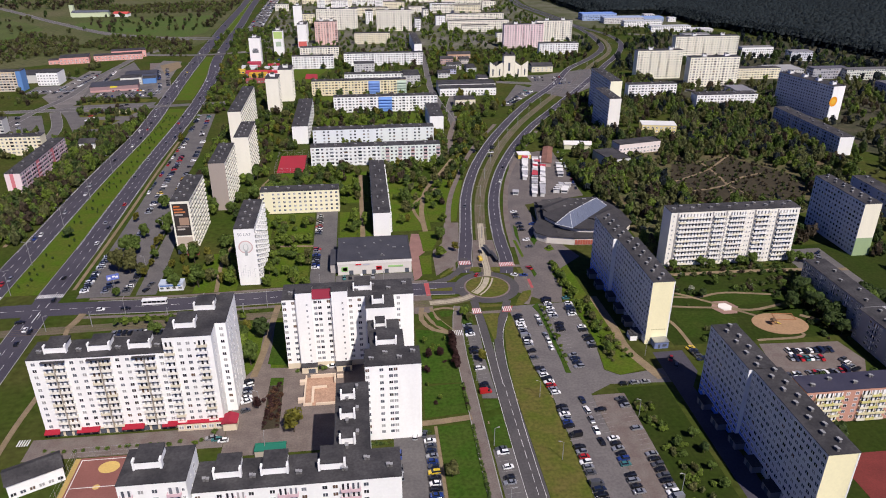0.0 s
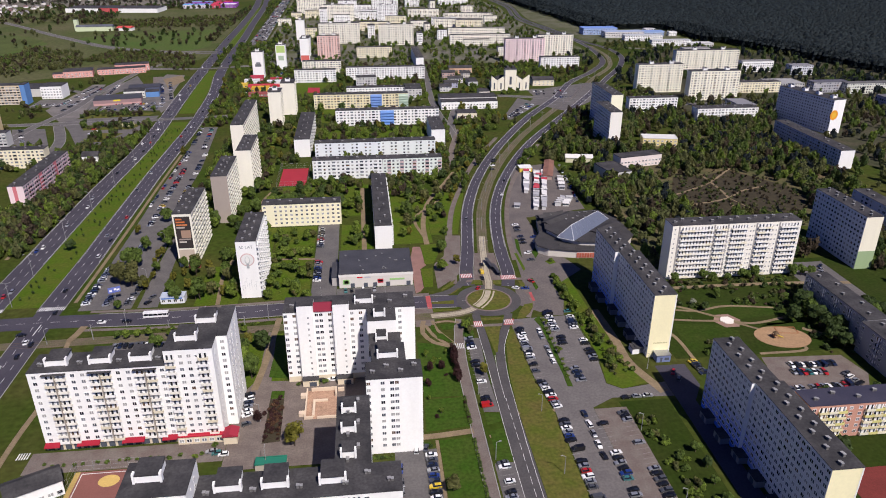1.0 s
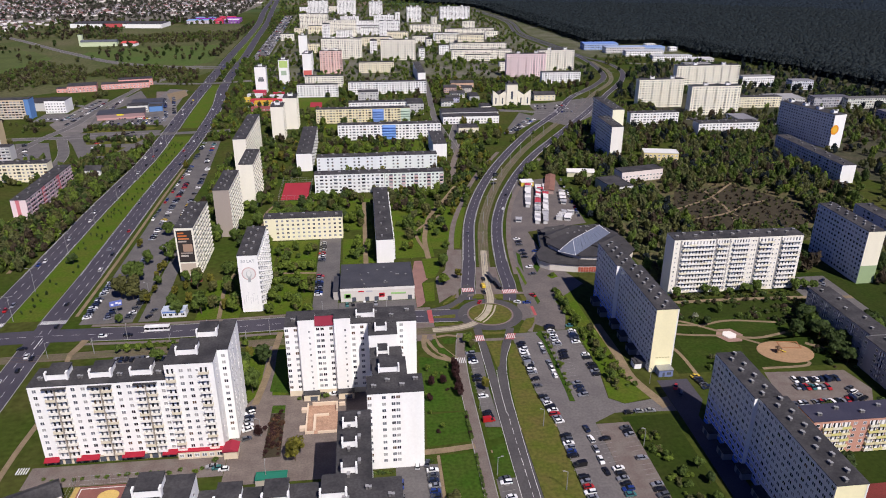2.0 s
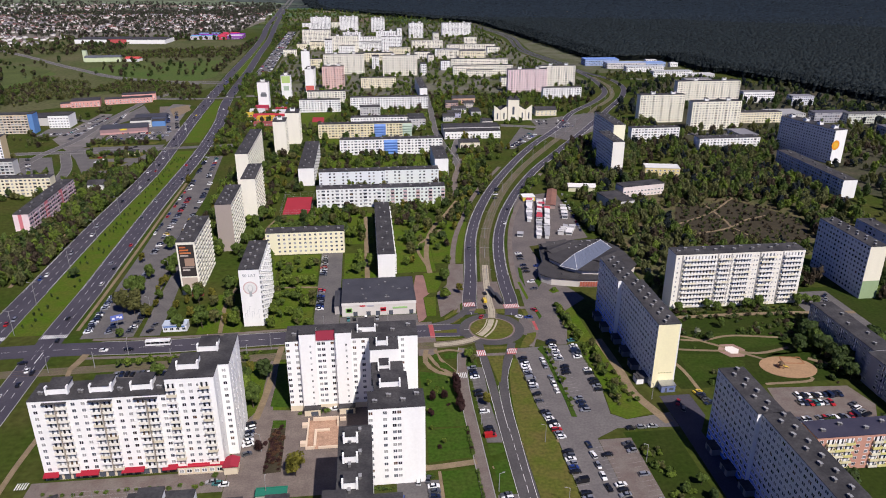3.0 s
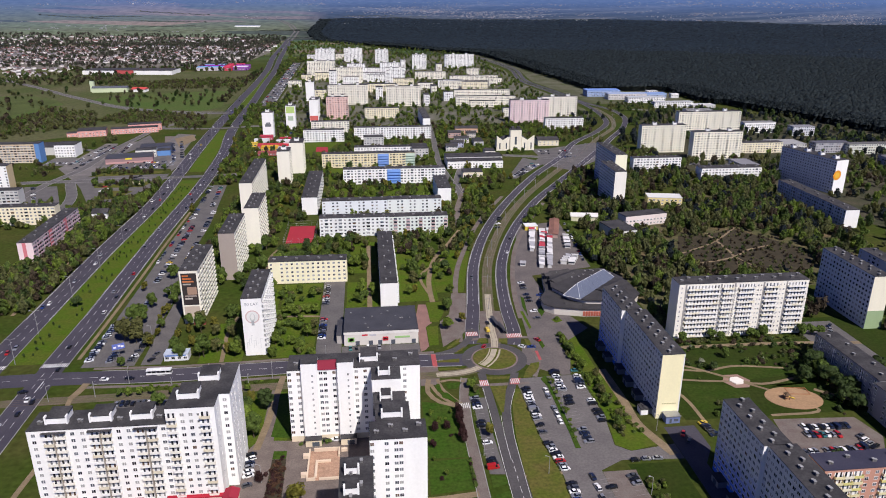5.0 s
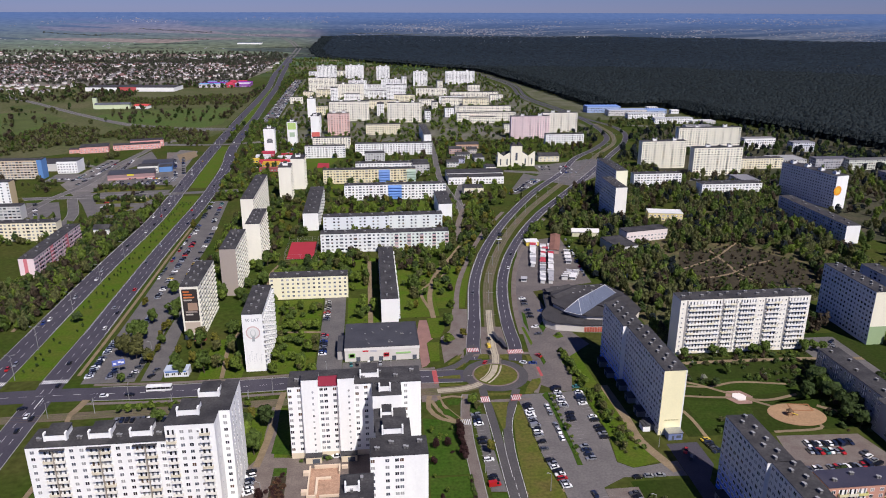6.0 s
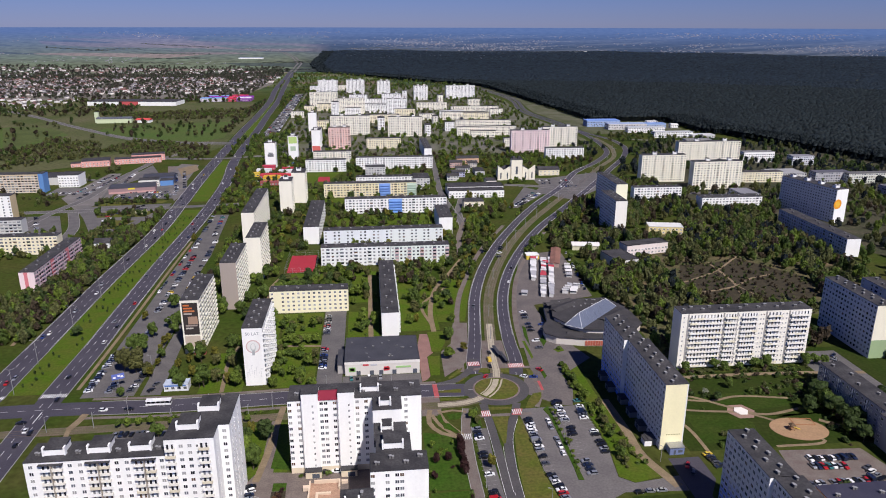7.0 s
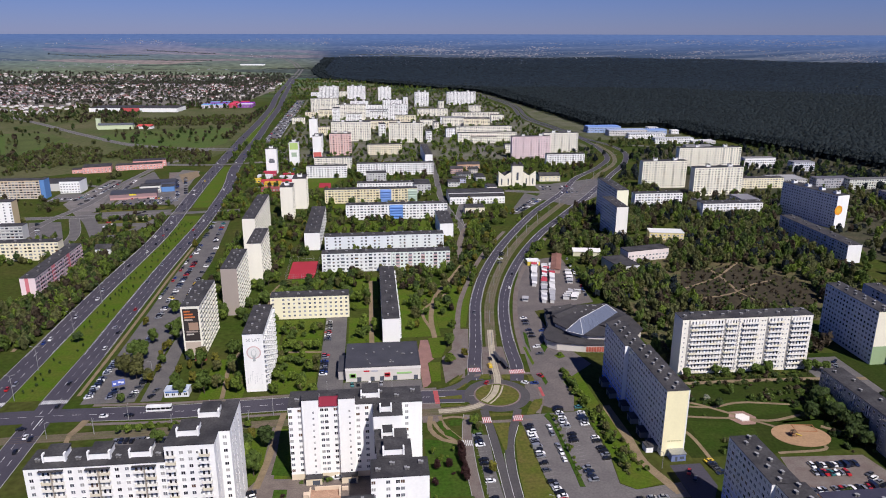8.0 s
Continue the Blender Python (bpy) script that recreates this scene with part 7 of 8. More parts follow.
for x, y, lx, ly, h, rgb, roof in ((398, 1268, 62, 26, 11, (0.3, 0.4, 0.62), (0.16, 0.26, 0.55)), (424, 1226, 70, 22, 10, (0.62, 0.6, 0.58), (0.3, 0.36, 0.5)), (446, 1188, 66, 16, 9, WHITE, (0.4, 0.42, 0.45)), (500, 1240, 36, 18, 8, (0.3, 0.4, 0.6), (0.2, 0.3, 0.55)),
                                   (470, 1130, 66, 14, 9, WHITE, (0.4, 0.41, 0.42)), (530, 1120, 40, 18, 5, GREYW, (0.5, 0.5, 0.5)), (545, 1240, 14, 10, 7, WHITE, (0.6, 0.6, 0.6)), (520, 1290, 20, 12, 6, WHITE, (0.5, 0.5, 0.5)),
                                   (505, 905, 44, 12, 14, WHITE, (0.2, 0.2, 0.2)), (470, 1010, 40, 14, 15, WHITE, (0.2, 0.2, 0.2)), (560, 880, 30, 14, 12, (0.6, 0.62, 0.66), (0.2, 0.2, 0.22)), (525, 775, 44, 14, 12, (0.4, 0.4, 0.42), (0.1, 0.1, 0.12)),
                                   (560, 765, 58, 12, 12, (0.62, 0.64, 0.56), (0.12, 0.12, 0.12)), (615, 700, 56, 12, 12, (0.62, 0.62, 0.6), (0.12, 0.12, 0.12)), (548, 640, 20, 60, 14, (0.4, 0.36, 0.42), (0.12, 0.12, 0.13)),
                                   (600, 610, 26, 24, 12, (0.6, 0.58, 0.55), (0.12, 0.12, 0.12)), (640, 640, 60, 12, 14, (0.68, 0.66, 0.58), (0.12, 0.12, 0.12)), (395, 700, 20, 30, 6, WHITE, (0.2, 0.2, 0.22)), (490, 800, 40, 30, 6, GREYW, (0.3, 0.3, 0.3))):
    low_hall("pale flat-roofed building at the forest edge", x, y, lx, ly, h, rgb, paint(*roof), name="building", category="building", panes=int(lx / 3))
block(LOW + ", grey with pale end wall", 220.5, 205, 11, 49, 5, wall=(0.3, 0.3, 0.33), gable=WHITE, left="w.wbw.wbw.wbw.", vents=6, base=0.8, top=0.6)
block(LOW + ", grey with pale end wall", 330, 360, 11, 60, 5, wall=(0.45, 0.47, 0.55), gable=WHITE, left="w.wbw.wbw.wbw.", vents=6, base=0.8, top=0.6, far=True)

# ---------------------------------------------------------------- details on the blocks
RED_CLOTH, CREAM_WALL = paint(0.3, 0.02, 0.035), paint(0.66, 0.57, 0.42)
bm = bmesh.new()
box(bm, 0, -0.1, -0.2, 47.4, -0.01, 3.0)
add(flats_a, "shop_front", bm, CREAM_WALL, label="cream ground-floor shop fronts")
for x0, x1 in ((0, 5.5), (11.5, 19.5), (27.5, 35.5), (42, 47.3)):
    bm = bmesh.new()
    v = box(bm, x0, -2.2, 2.5, x1, -0.12, 2.75)
    for k in (6, 7, 2, 3):
        v[k].co.z += 0.8
    add(flats_a, "awning", bm, RED_CLOTH, label="red shop awning")
for k in range(15):
    bm = bmesh.new()
    box(bm, k * 3.1 + 0.5, -0.15, 0.1, k * 3.1 + 2.7, -0.11, 2.3)
    add(flats_a, "shop_window", bm, GLASS_FAR)
for x in (5.0, 20.5, 36.0):
    bm = bmesh.new()
    box(bm, x, -1.3, 33.2, x + 8.2, -0.1, 33.4)
    add(flats_a, "balcony_canopy", bm, BITUMEN)
for x in (9.2, 24.7, 40.2):
    bm = bmesh.new()
    box(bm, x - 0.12, -1.25, 3.0, x + 0.12, -0.02, 33.3)
    add(flats_a, "balcony_divider", bm, paint(0.4, 0.36, 0.3))
low_hall("small red-roofed entrance pavilion", -57, 219.5, 5, 5, 3.6, (0.66, 0.57, 0.42), paint(0.3, 0.03, 0.05), name="pavilion", category="pavilion", windows=0, gable=1.2)
low_hall("cream ground-floor shops of the end section", -73.8, 221.2, 16.4, 1.6, 3.4, (0.66, 0.57, 0.42), paint(0.4, 0.03, 0.05), name="shop_row", category="shop", windows=6)

for x in (5.7, 20.2):
    bm = bmesh.new()
    box(bm, x, -1.3, 0, x + 6.6, 6, 37.2)
    box(bm, x - 0.12, -1.42, 37.2, x + 6.72, 6.1, 37.42, 1)
    add(flats_b, "stair_tower", bm, paint(*WHITE), BITUMEN)
    for s in range(11):
        part("window", WINDOW["s"], flats_b, pose(x + 4.4, -1.3, 3.0 + s * 2.75 + 0.6))
    bm = bmesh.new()
    box(bm, x + 0.3, -4.4, 0, x + 6.8, -1.35, 3.0)
    porch = add(flats_b, "porch", bm, CREAM_WALL)
    bm = bmesh.new()
    box(bm, x + 0.1, -4.6, 3.0, x + 7.0, -1.35, 3.25)
    add(porch, "porch_roof", bm, BITUMEN)
    bm = bmesh.new()
    box(bm, x + 3, -4.44, 0.1, x + 6, -4.41, 2.2)
    add(porch, "door", bm, GLASS_FAR)
bm = bmesh.new()
v = box(bm, 12.4, -0.5, 33.7, 20.1, 0.4, 37)
for k in (4, 5, 6, 7):
    v[k].co.y += 1.6
add(flats_b, "roof_panel", bm, paint(0.23, 0.03, 0.05), label="dark red sloping roof panel")
bm = bmesh.new()
box(bm, -0.05, -0.05, -0.2, 54, -0.01, 2.6)
add(flats_b, "plinth", bm, CREAM_WALL)


def panel(thing, name, x0, z0, x1, z1, rgb, y=-0.1, label=""):
    bm = bmesh.new()
    box(bm, x0, y - 0.05, z0, x1, y, z1)
    return add(thing, name, bm, paint(*rgb), label=label)


def disc(thing, name, x, z, r, rgb, y=-0.1, wide=1.0, face=None, label=""):
    bm = bmesh.new()
    rim = [bm.verts.new((x + wide * r * math.cos(2 * math.pi * k / 32), y, z + r * math.sin(2 * math.pi * k / 32))) for k in range(32)]
    back = [bm.verts.new((v.co.x, 0.0, v.co.z)) for v in rim]
    bm.faces.new(rim)
    for k in range(32):
        bm.faces.new((rim[k], back[k], back[(k + 1) % 32], rim[(k + 1) % 32]))
    return add(thing, name, bm, paint(*rgb), label=label)


# drawing on the white gable
g = SLABS_W[336]
writing = bpy.data.curves.new("lettering", "FONT")
writing.body, writing.size, writing.extrude, writing.align_x = "50 LAT", 2.3, 0.02, "CENTER"
writing.materials.append(paint(0.3, 0.32, 0.33))
text = part("lettering", writing, g, pose(5.1, -0.06, 28.2, 90))
disc(g, "mural_disc", 5.1, 22, 3.6, (0.6, 0.45, 0.42), -0.06, label="pale pink mural disc")
disc(g, "mural_disc", 5.1, 22, 3.0, (0.72, 0.72, 0.69), -0.1)
disc(g, "mural_bulb", 5.1, 21.6, 2.2, (0.5, 0.52, 0.5), -0.13, 0.62, label="grey painted light bulb")
disc(g, "mural_bulb", 5.1, 22, 1.6, (0.74, 0.74, 0.7), -0.16, 0.6)
panel(g, "mural_stem", 4.4, 17.2, 5.8, 19.8, (0.38, 0.4, 0.4), -0.1)
for k in range(7):
    a, h = 1.2 + k * 1.15, 3 + (k * 37 % 5)
    panel(g, "mural_stroke", a, 4.5 + (k % 3), a + 0.14, 4.5 + h, (0.55, 0.56, 0.56), -0.05)
    panel(g, "mural_stroke", a, 4.5 + h, a + 1.0, 4.62 + h, (0.55, 0.56, 0.56), -0.05)
# banner on the next gable
g = SLABS_W[378]
panel(g, "banner", 0.9, 11.5, 9.3, 30.6, (0.045, 0.038, 0.036), label="dark advertising banner with unreadable lines")
for z, a, b, rgb in ((28.6, 1.6, 5.0, (0.5, 0.15, 0.05)), (26.9, 1.6, 6.4, (0.55, 0.16, 0.05)), (25.2, 1.6, 7.6, (0.55, 0.2, 0.08)), (23.6, 1.6, 6.0, (0.4, 0.36, 0.32)), (16.5, 2.0, 8.4, (0.3, 0.25, 0.22)), (14.9, 2.0, 6.0, (0.5, 0.45, 0.4))):
    panel(g, "banner_line", a, z, b, z + 0.9, rgb, -0.16)
panel(g, "banner_picture", 3.6, 17.8, 8.8, 22.4, (0.36, 0.24, 0.17), -0.16)
panel(g, "lower_panel", 0.9, 4, 9.3, 10.6, (0.5, 0.42, 0.34))
low_hall("dark red entrance porch", -101, 375.5, 6, 2.4, 3, (0.3, 0.08, 0.07), name="porch", category="porch")
panel(pink, "stripe", 3.4, 0.5, 5.8, 15, (0.62, 0.2, 0.22), label="deep pink stripe on the gable")
for y in (27, 54):
    bm = bmesh.new()
    box(bm, 0, -0.06, 0.5, 5.5, -0.01, 15)
    part("stripe", finish("stripe", bm, paint(0.6, 0.2, 0.22)), pink, pose(10.2, y, 0, 0, 0, 90))
sunny.matrix_world = pose(432.5, 603, 0, 0, 0, 13)
disc(sunny, "mural_disc", 3, 18, 4.6, (0.7, 0.3, 0.03), -0.08, label="orange painted disc")
disc(sunny, "mural_disc", 3, 18, 2.6, (0.72, 0.42, 0.05), -0.12)
for x in (3.4, 23.2, 30.9, 47.2, 60.3):
    panel(wide_slab, "stripe", x, 1.0, x + 0.9, 31.6, (0.3, 0.29, 0.28), -0.01, label="grey vertical stripe")
for x0, z0, x1, z1, colour, spot in ((3.5, 14, 11, 17.6, (0.16, 0.17, 0.18), (-134, 930)), (4.6, 17.8, 10, 19.4, (0.16, 0.17, 0.18), (-134, 930)), (1, 22, 12, 31, (0.45, 0.6, 0.2), (-110, 986)), (3, 12, 10, 18, (0.4, 0.5, 0.36), (-110, 986)), (0.5, 2, 12, 9, (0.6, 0.14, 0.12), (-82, 1041))):
    tall = next(o for o in scene.objects if o.name.startswith("apartment_block") and abs(o.location.x - spot[0]) < 0.1 and abs(o.location.y - spot[1]) < 0.1)
    panel(tall, "mural_panel", x0, z0, x1, z1, colour, -0.02)
# house name bars on the yellow gables
for g in (slab_y, slab_z):
    panel(g, "gable_edge", 9.7, 0, 10.2, 31.8, (0.78, 0.78, 0.74), -0.05)
    for k in range(9):
        panel(g, "letter_bar", 2.4 + k * 0.72, 7.2, 2.9 + k * 0.72, 7.7, (0.5, 0.46, 0.25), -0.05)
    bm = bmesh.new()
    box(bm, 3.0, -4.4, -0.2, 9.4, -0.05, 3.4)
    annex = add(g, "annex", bm, paint(0.16, 0.2, 0.34), label="small flat-roofed blue annex")
    bm = bmesh.new()
    box(bm, 2.7, -4.7, 3.4, 9.6, -0.05, 3.65)
    add(annex, "annex_roof", bm, METAL)
    for x0, x1, z0, name in ((4.6, 5.6, 0.2, "door"), (6.6, 8.6, 1.0, "window")):
        bm = bmesh.new()
        box(bm, x0, -4.45, z0, x1, -4.42, 2.3)
        add(annex, name, bm, GLASS_FAR)
# entrance porches on the shaded side
for g, ys in ((slab_y, (4, 15, 27, 39)), (slab_y2, (6, 18)), (slab_z, (4, 15, 27, 39)), (slab_z2, (6, 18))):
    for y in ys:
        bm = bmesh.new()
        box(bm, -3.6, y, -0.2, -0.05, y + 5.4, 3.0)
        porch = add(g, "porch", bm, paint(0.24, 0.23, 0.22))
        bm = bmesh.new()
        box(bm, -3.9, y - 0.3, 3.0, -0.05, y + 5.7, 3.22)
        add(porch, "porch_roof", bm, BITUMEN)
        bm = bmesh.new()
        box(bm, -3.64, y + 1.6, 0.1, -3.61, y + 3.8, 2.3)
        add(porch, "door", bm, GLASS_FAR)
low_hall("small white garage beside the block", 117.5, 262, 3.2, 4.5, 2.8, WHITE, name="garage", category="garage")
# blue and green sections of the long low blocks
for x, y, w, rgb in ((18, 679.9, 13, (0.2, 0.36, 0.7)), (10, 751.9, 12, (0.22, 0.36, 0.68)), (40, 751.9, 10, (0.5, 0.6, 0.5))):
    root = tagged(empty("facade_section", x, y), "painted balcony section of a low block", "facade section")
    bm = bmesh.new()
    box(bm, 0, -0.08, 0.4, w, -0.02, 14.6)
    add(root, "wall_panel", bm, paint(*rgb))
    for s in range(5):
        bm = bmesh.new()
        box(bm, 0, -1.1, 0.8 + s * 2.75, w, -0.09, 1.9 + s * 2.75)
        add(root, "balcony", bm, paint(*rgb))

# ---------------------------------------------------------------- park, playground and yard things
def slab_thing(name, label, category, pts, z0, z1, material):
    bm = bmesh.new()
    slab(bm, pts, z0, z1)
    return tagged(new(name, finish(name, bm, material)), label, category)


laid("park_plaza", "pinkish paved hexagonal plaza in the park", "plaza", [ring(175, 286, 7, n=6)], surface("pink_paving", (0.3, 0.19, 0.15), amount=0.15), 0.06)
slab_thing("fountain_basin", "white hexagonal fountain basin in the park", "fountain", ring(175, 286, 3.6, n=6), 0.05, 0.5, paint(0.72, 0.68, 0.62))
pit = tagged(empty("sandbox", 199, 274, 0.05, -8), "wooden-edged sandbox on the playground", "sandbox")
for x0, y0, x1, y1 in ((-5, -3, 5, -2.6), (-5, 2.6, 5, 3), (-5, -2.6, -4.6, 2.6), (4.6, -2.6, 5, 2.6)):
    bm = bmesh.new()
    box(bm, x0, y0, 0, x1, y1, 0.35)
    add(pit, "board", bm, paint(0.3, 0.14, 0.07))
frame_ob = tagged(empty("climbing_frame", 190, 268, 0.05), "wooden climbing frame with a brown roof and yellow slide", "climbing frame")
for x in (-1, 1):
    for y in (-1, 1):
        bm = bmesh.new()
        tube(bm, (x, y, 0), (x, y, 3), 0.12, 0.12)
        add(frame_ob, "post", bm, paint(0.3, 0.16, 0.08))
bm = bmesh.new()
box(bm, -1.3, -1.3, 2.7, 1.3, 1.3, 3.8, 0, 1.1)
add(frame_ob, "roof", bm, paint(0.12, 0.08, 0.05))
bm = bmesh.new()
box(bm, -1.1, -1.1, 1.3, 1.1, 1.1, 1.45)
add(frame_ob, "platform", bm, paint(0.35, 0.2, 0.1))
bm = bmesh.new()
v = box(bm, 1.1, -0.4, 0.1, 4.2, 0.4, 0.25)
for k in (0, 3, 4, 7):
    v[k].co.z += 1.25
add(frame_ob, "slide", bm, paint(0.6, 0.45, 0.05))
terrace = tagged(empty("terrace_wall", -28, 231), "low rendered walls round the sunken terrace", "wall")
for x0, y0, x1, y1, h in ((0, 0, 3.5, 0.6, 1.2), (5, 0, 12.5, 0.6, 1.0), (0, 0.6, 0.6, 19, 1.4), (2, 18.4, 12.5, 19, 1.6), (11.9, 14, 12.5, 18.4, 1.6), (-2.2, 2, 0, 4, 1.5), (-2.2, 14, 0, 16, 1.5), (13, 17.5, 15.5, 18.5, 1.4), (3, 1.6, 4, 12, 0.8), (4, 11, 9, 12, 0.8)):
    bm = bmesh.new()
    box(bm, x0, y0, 0, x1, y1, h)
    add(terrace, "wall_piece", bm, paint(0.62, 0.5, 0.38))
sign = tagged(empty("billboard", -131, 341, 0, 25), "blue and white billboard on a steel post", "billboard")
bm = bmesh.new()
tube(bm, (0, 0, 0), (0, 0, 5), 0.18, 0.15)
add(sign, "post", bm, METAL)
bm = bmesh.new()
box(bm, -3, -0.15, 4.6, 3, 0.15, 7.6)
add(sign, "panel", bm, paint(0.12, 0.16, 0.45))
for k, x in enumerate((-2.4, -0.2, 1.2)):
    bm = bmesh.new()
    box(bm, x, -0.22, 5.4 + 0.5 * (k % 2), x + 1.3, -0.16, 6.4 + 0.5 * (k % 2))
    add(sign, "sign_bar", bm, paint(0.75, 0.75, 0.78))
# poles and fence round the red courts
def fence(label, x0, y0, x1, y1, h=4.0, gap=6.0):
    root = tagged(empty("fence", x0, y0), label, "fence", "court fences")
    w, d = x1 - x0, y1 - y0
    pts = [(k, 0) for k in np.arange(0, w + 0.1, gap)] + [(k, d) for k in np.arange(0, w + 0.1, gap)] + [(0, k) for k in np.arange(gap, d, gap)] + [(w, k) for k in np.arange(gap, d, gap)]
    bm0 = bmesh.new()
    tube(bm0, (0, 0, 0), (0, 0, h), 0.06, 0.06, 5)
    me = finish("post", bm0, METAL)
    for x, y in pts:
        part("post", me, root, pose(float(x), float(y), 0))
    for z in (0.3, h / 2, h):
        for a, b in (((0, 0), (w, 0)), ((w, 0), (w, d)), ((w, d), (0, d)), ((0, d), (0, 0))):
            bm1 = bmesh.new()
            tube(bm1, (*a, z), (*b, z), 0.03, 0.03, 4)
            add(root, "rail", bm1, METAL)


fence("steel mesh fence posts round the red court", -65.5, 509.5, -42.5, 553.5)
fence("steel fence posts round the basketball court", -107, 179, -84, 211)

# ---------------------------------------------------------------- massed trees, woods and far houses
MASS = [crown_arrays(40 + k, 230, leaf=0.225, lobes=10) for k in range(5)]
SPARE = [crown_arrays(50 + k, 105, leaf=0.3, lobes=7) for k in range(5)]
THIN = [crown_arrays(60 + k, 44, leaf=0.46, lobes=4) for k in range(4)]
wrng = random.Random(77)


def inside(x, y, pts):
    hit = False
    for (x0, y0), (x1, y1) in zip(pts, pts[1:] + pts[:1]):
        if (y0 > y) != (y1 > y) and x < (x1 - x0) * (y - y0) / (y1 - y0) + x0:
            hit = not hit
    return hit


def massed(name, label, areas, mats, templates, clear=True, kind_size=(5, 9), ratio=1.15):
    """Scattered trees over outlines, joined per leaf colour; areas are (outline, number)."""
    groups = {}
    for pts, n in areas:
        xs, ys = [p[0] for p in pts], [p[1] for p in pts]
        done = tries = 0
        while done < n and tries < n * 6:
            tries += 1
            x, y = wrng.uniform(min(xs), max(xs)), wrng.uniform(min(ys), max(ys))
            if not inside(x, y, pts) or (clear and not free(x, y, 2.2)):
                continue
            s = wrng.uniform(*kind_size)
            groups.setdefault((wrng.randrange(len(mats)), wrng.randrange(len(templates))), []).append((x, y, float(land_height(x, y)) - 0.3, wrng.uniform(0, 6.28), s, s * ratio * wrng.uniform(0.8, 1.25)))
            done += 1
    verts, faces, index, base = [], [], [], 0
    for (m, t), rows in sorted(groups.items()):
        v, f = tile(*templates[t], rows)
        verts.append(v)
        faces.append(f + base)
        index.append(np.full(len(f), m))
        base += len(v)
    return tagged(new(name, joined(name, np.vstack(verts), np.vstack(faces), mats, np.concatenate(index))), label, "trees", kind="stuff")


massed("estate_trees", "broadleaf trees between the blocks in spring leaf",
       [(rect(-150, 500, 80, 700), 470), (rect(-140, 700, 90, 1000), 560), (rect(90, 640, 300, 1000), 400), (rect(60, 480, 110, 700), 170),
        (rect(-152, 480, -106, 720), 90), (rect(-165, 740, -130, 1000), 130), (rect(20, 400, 62, 520), 26), (rect(-66, 440, 60, 522), 60)],
       [LEAF[0], LEAF[1], LEAF[0], LEAF[1], LEAF[2], LEAF[5], LEAF[8], LEAF[3], LEAF[7]], MASS, kind_size=(3.2, 7.4))
massed("distant_trees", "broadleaf trees between the distant blocks", [(rect(-130, 1000, 320, 1500), 950), (rect(-190, 1500, 330, 2150), 950), (rect(-200, 1000, -130, 1220), 150), (rect(-218, 1600, -140, 2100), 220), (rect(-142, 1220, -128, 1600), 70), ([(-290, 2150), (330, 2150), (90, 2500), (-150, 2800), (-300, 2800)], 800)],
       [LEAF[0], LEAF[1], LEAF[1], LEAF[2], LEAF[5]], SPARE, kind_size=(3.6, 8))
massed("belt_trees", "dense belt of shrubs and trees beside the highway",
       [([(-240, 395), (-198, 400), (-197, 500), (-197, 620), (-196, 700), (-212, 706), (-226, 640), (-228, 590), (-225, 480), (-245, 470)], 620), (rect(-300, 560, -232, 640), 60), (rect(-300, 380, -245, 480), 70), (rect(-250, 440, -232, 480), 16)],
       [LEAF[1], LEAF[2], LEAF[5], LEAF[0], LEAF[8], LEAF[7]], MASS, kind_size=(3.5, 8))
massed("field_trees", "groves of trees and shrubs round the low shops",
       [(rect(-420, 640, -330, 800), 60), (rect(-330, 740, -316, 960), 26), ([(-505, 1025), (-510, 1205), (-412, 1150), (-376, 1030), (-428, 985), (-462, 937)], 420),
        ([(-388, 1075), (-366, 1160), (-290, 1130), (-232, 1087), (-222, 984), (-285, 1009)], 470), ([(-505, 1450), (-500, 1540), (-290, 1600), (-247, 1600), (-240, 1445), (-368, 1433)], 620)],
       [LEAF[1], LEAF[5], LEAF[8], LEAF[5], LEAF[7], LEAF[8]], SPARE, kind_size=(3, 6.6))
massed("bank_shrubs", "dense bushes on the bank between the car park and the slab block",
       [([(99.8, 344), (103.6, 344), (104.4, 318), (106.6, 300), (111, 280), (112, 262), (104, 258), (102, 280), (101.6, 300), (98.8, 326)], 62), ([(101, 262), (113, 264), (114, 250), (104, 244)], 18), ([(102.5, 222), (108, 221), (114, 190), (115, 150), (104, 150)], 75)],
       [LEAF[1], LEAF[0], LEAF[0], LEAF[5], LEAF[8]], MASS, clear=False, kind_size=(1.8, 3.8), ratio=0.85)
massed("clipped_hedge", "low clipped hedge along the lawn's edge", [(rect(36.6, 130, 37.3, 212), 190), (rect(36.5, 221, 37.2, 238.5), 44), (rect(-2, 205, 5.6, 206), 20), (rect(12, 209.4, 20.4, 210.2), 22)], [LEAF[2], LEAF[1]], SPARE, clear=False, kind_size=(1.1, 1.5), ratio=0.85)
massed("loop_shrubs", "shrubs on the grass islands of the bus loop", [([(-262, 690), (-218, 690), (-212, 712), (-270, 708)], 34), ([(-246, 648), (-230, 648), (-222, 676), (-252, 680)], 20), ([(-282, 735), (-215, 745), (-212, 756), (-270, 756)], 40)],
       [LEAF[1], LEAF[8], LEAF[7], LEAF[2]], SPARE, clear=False, kind_size=(2.5, 6))
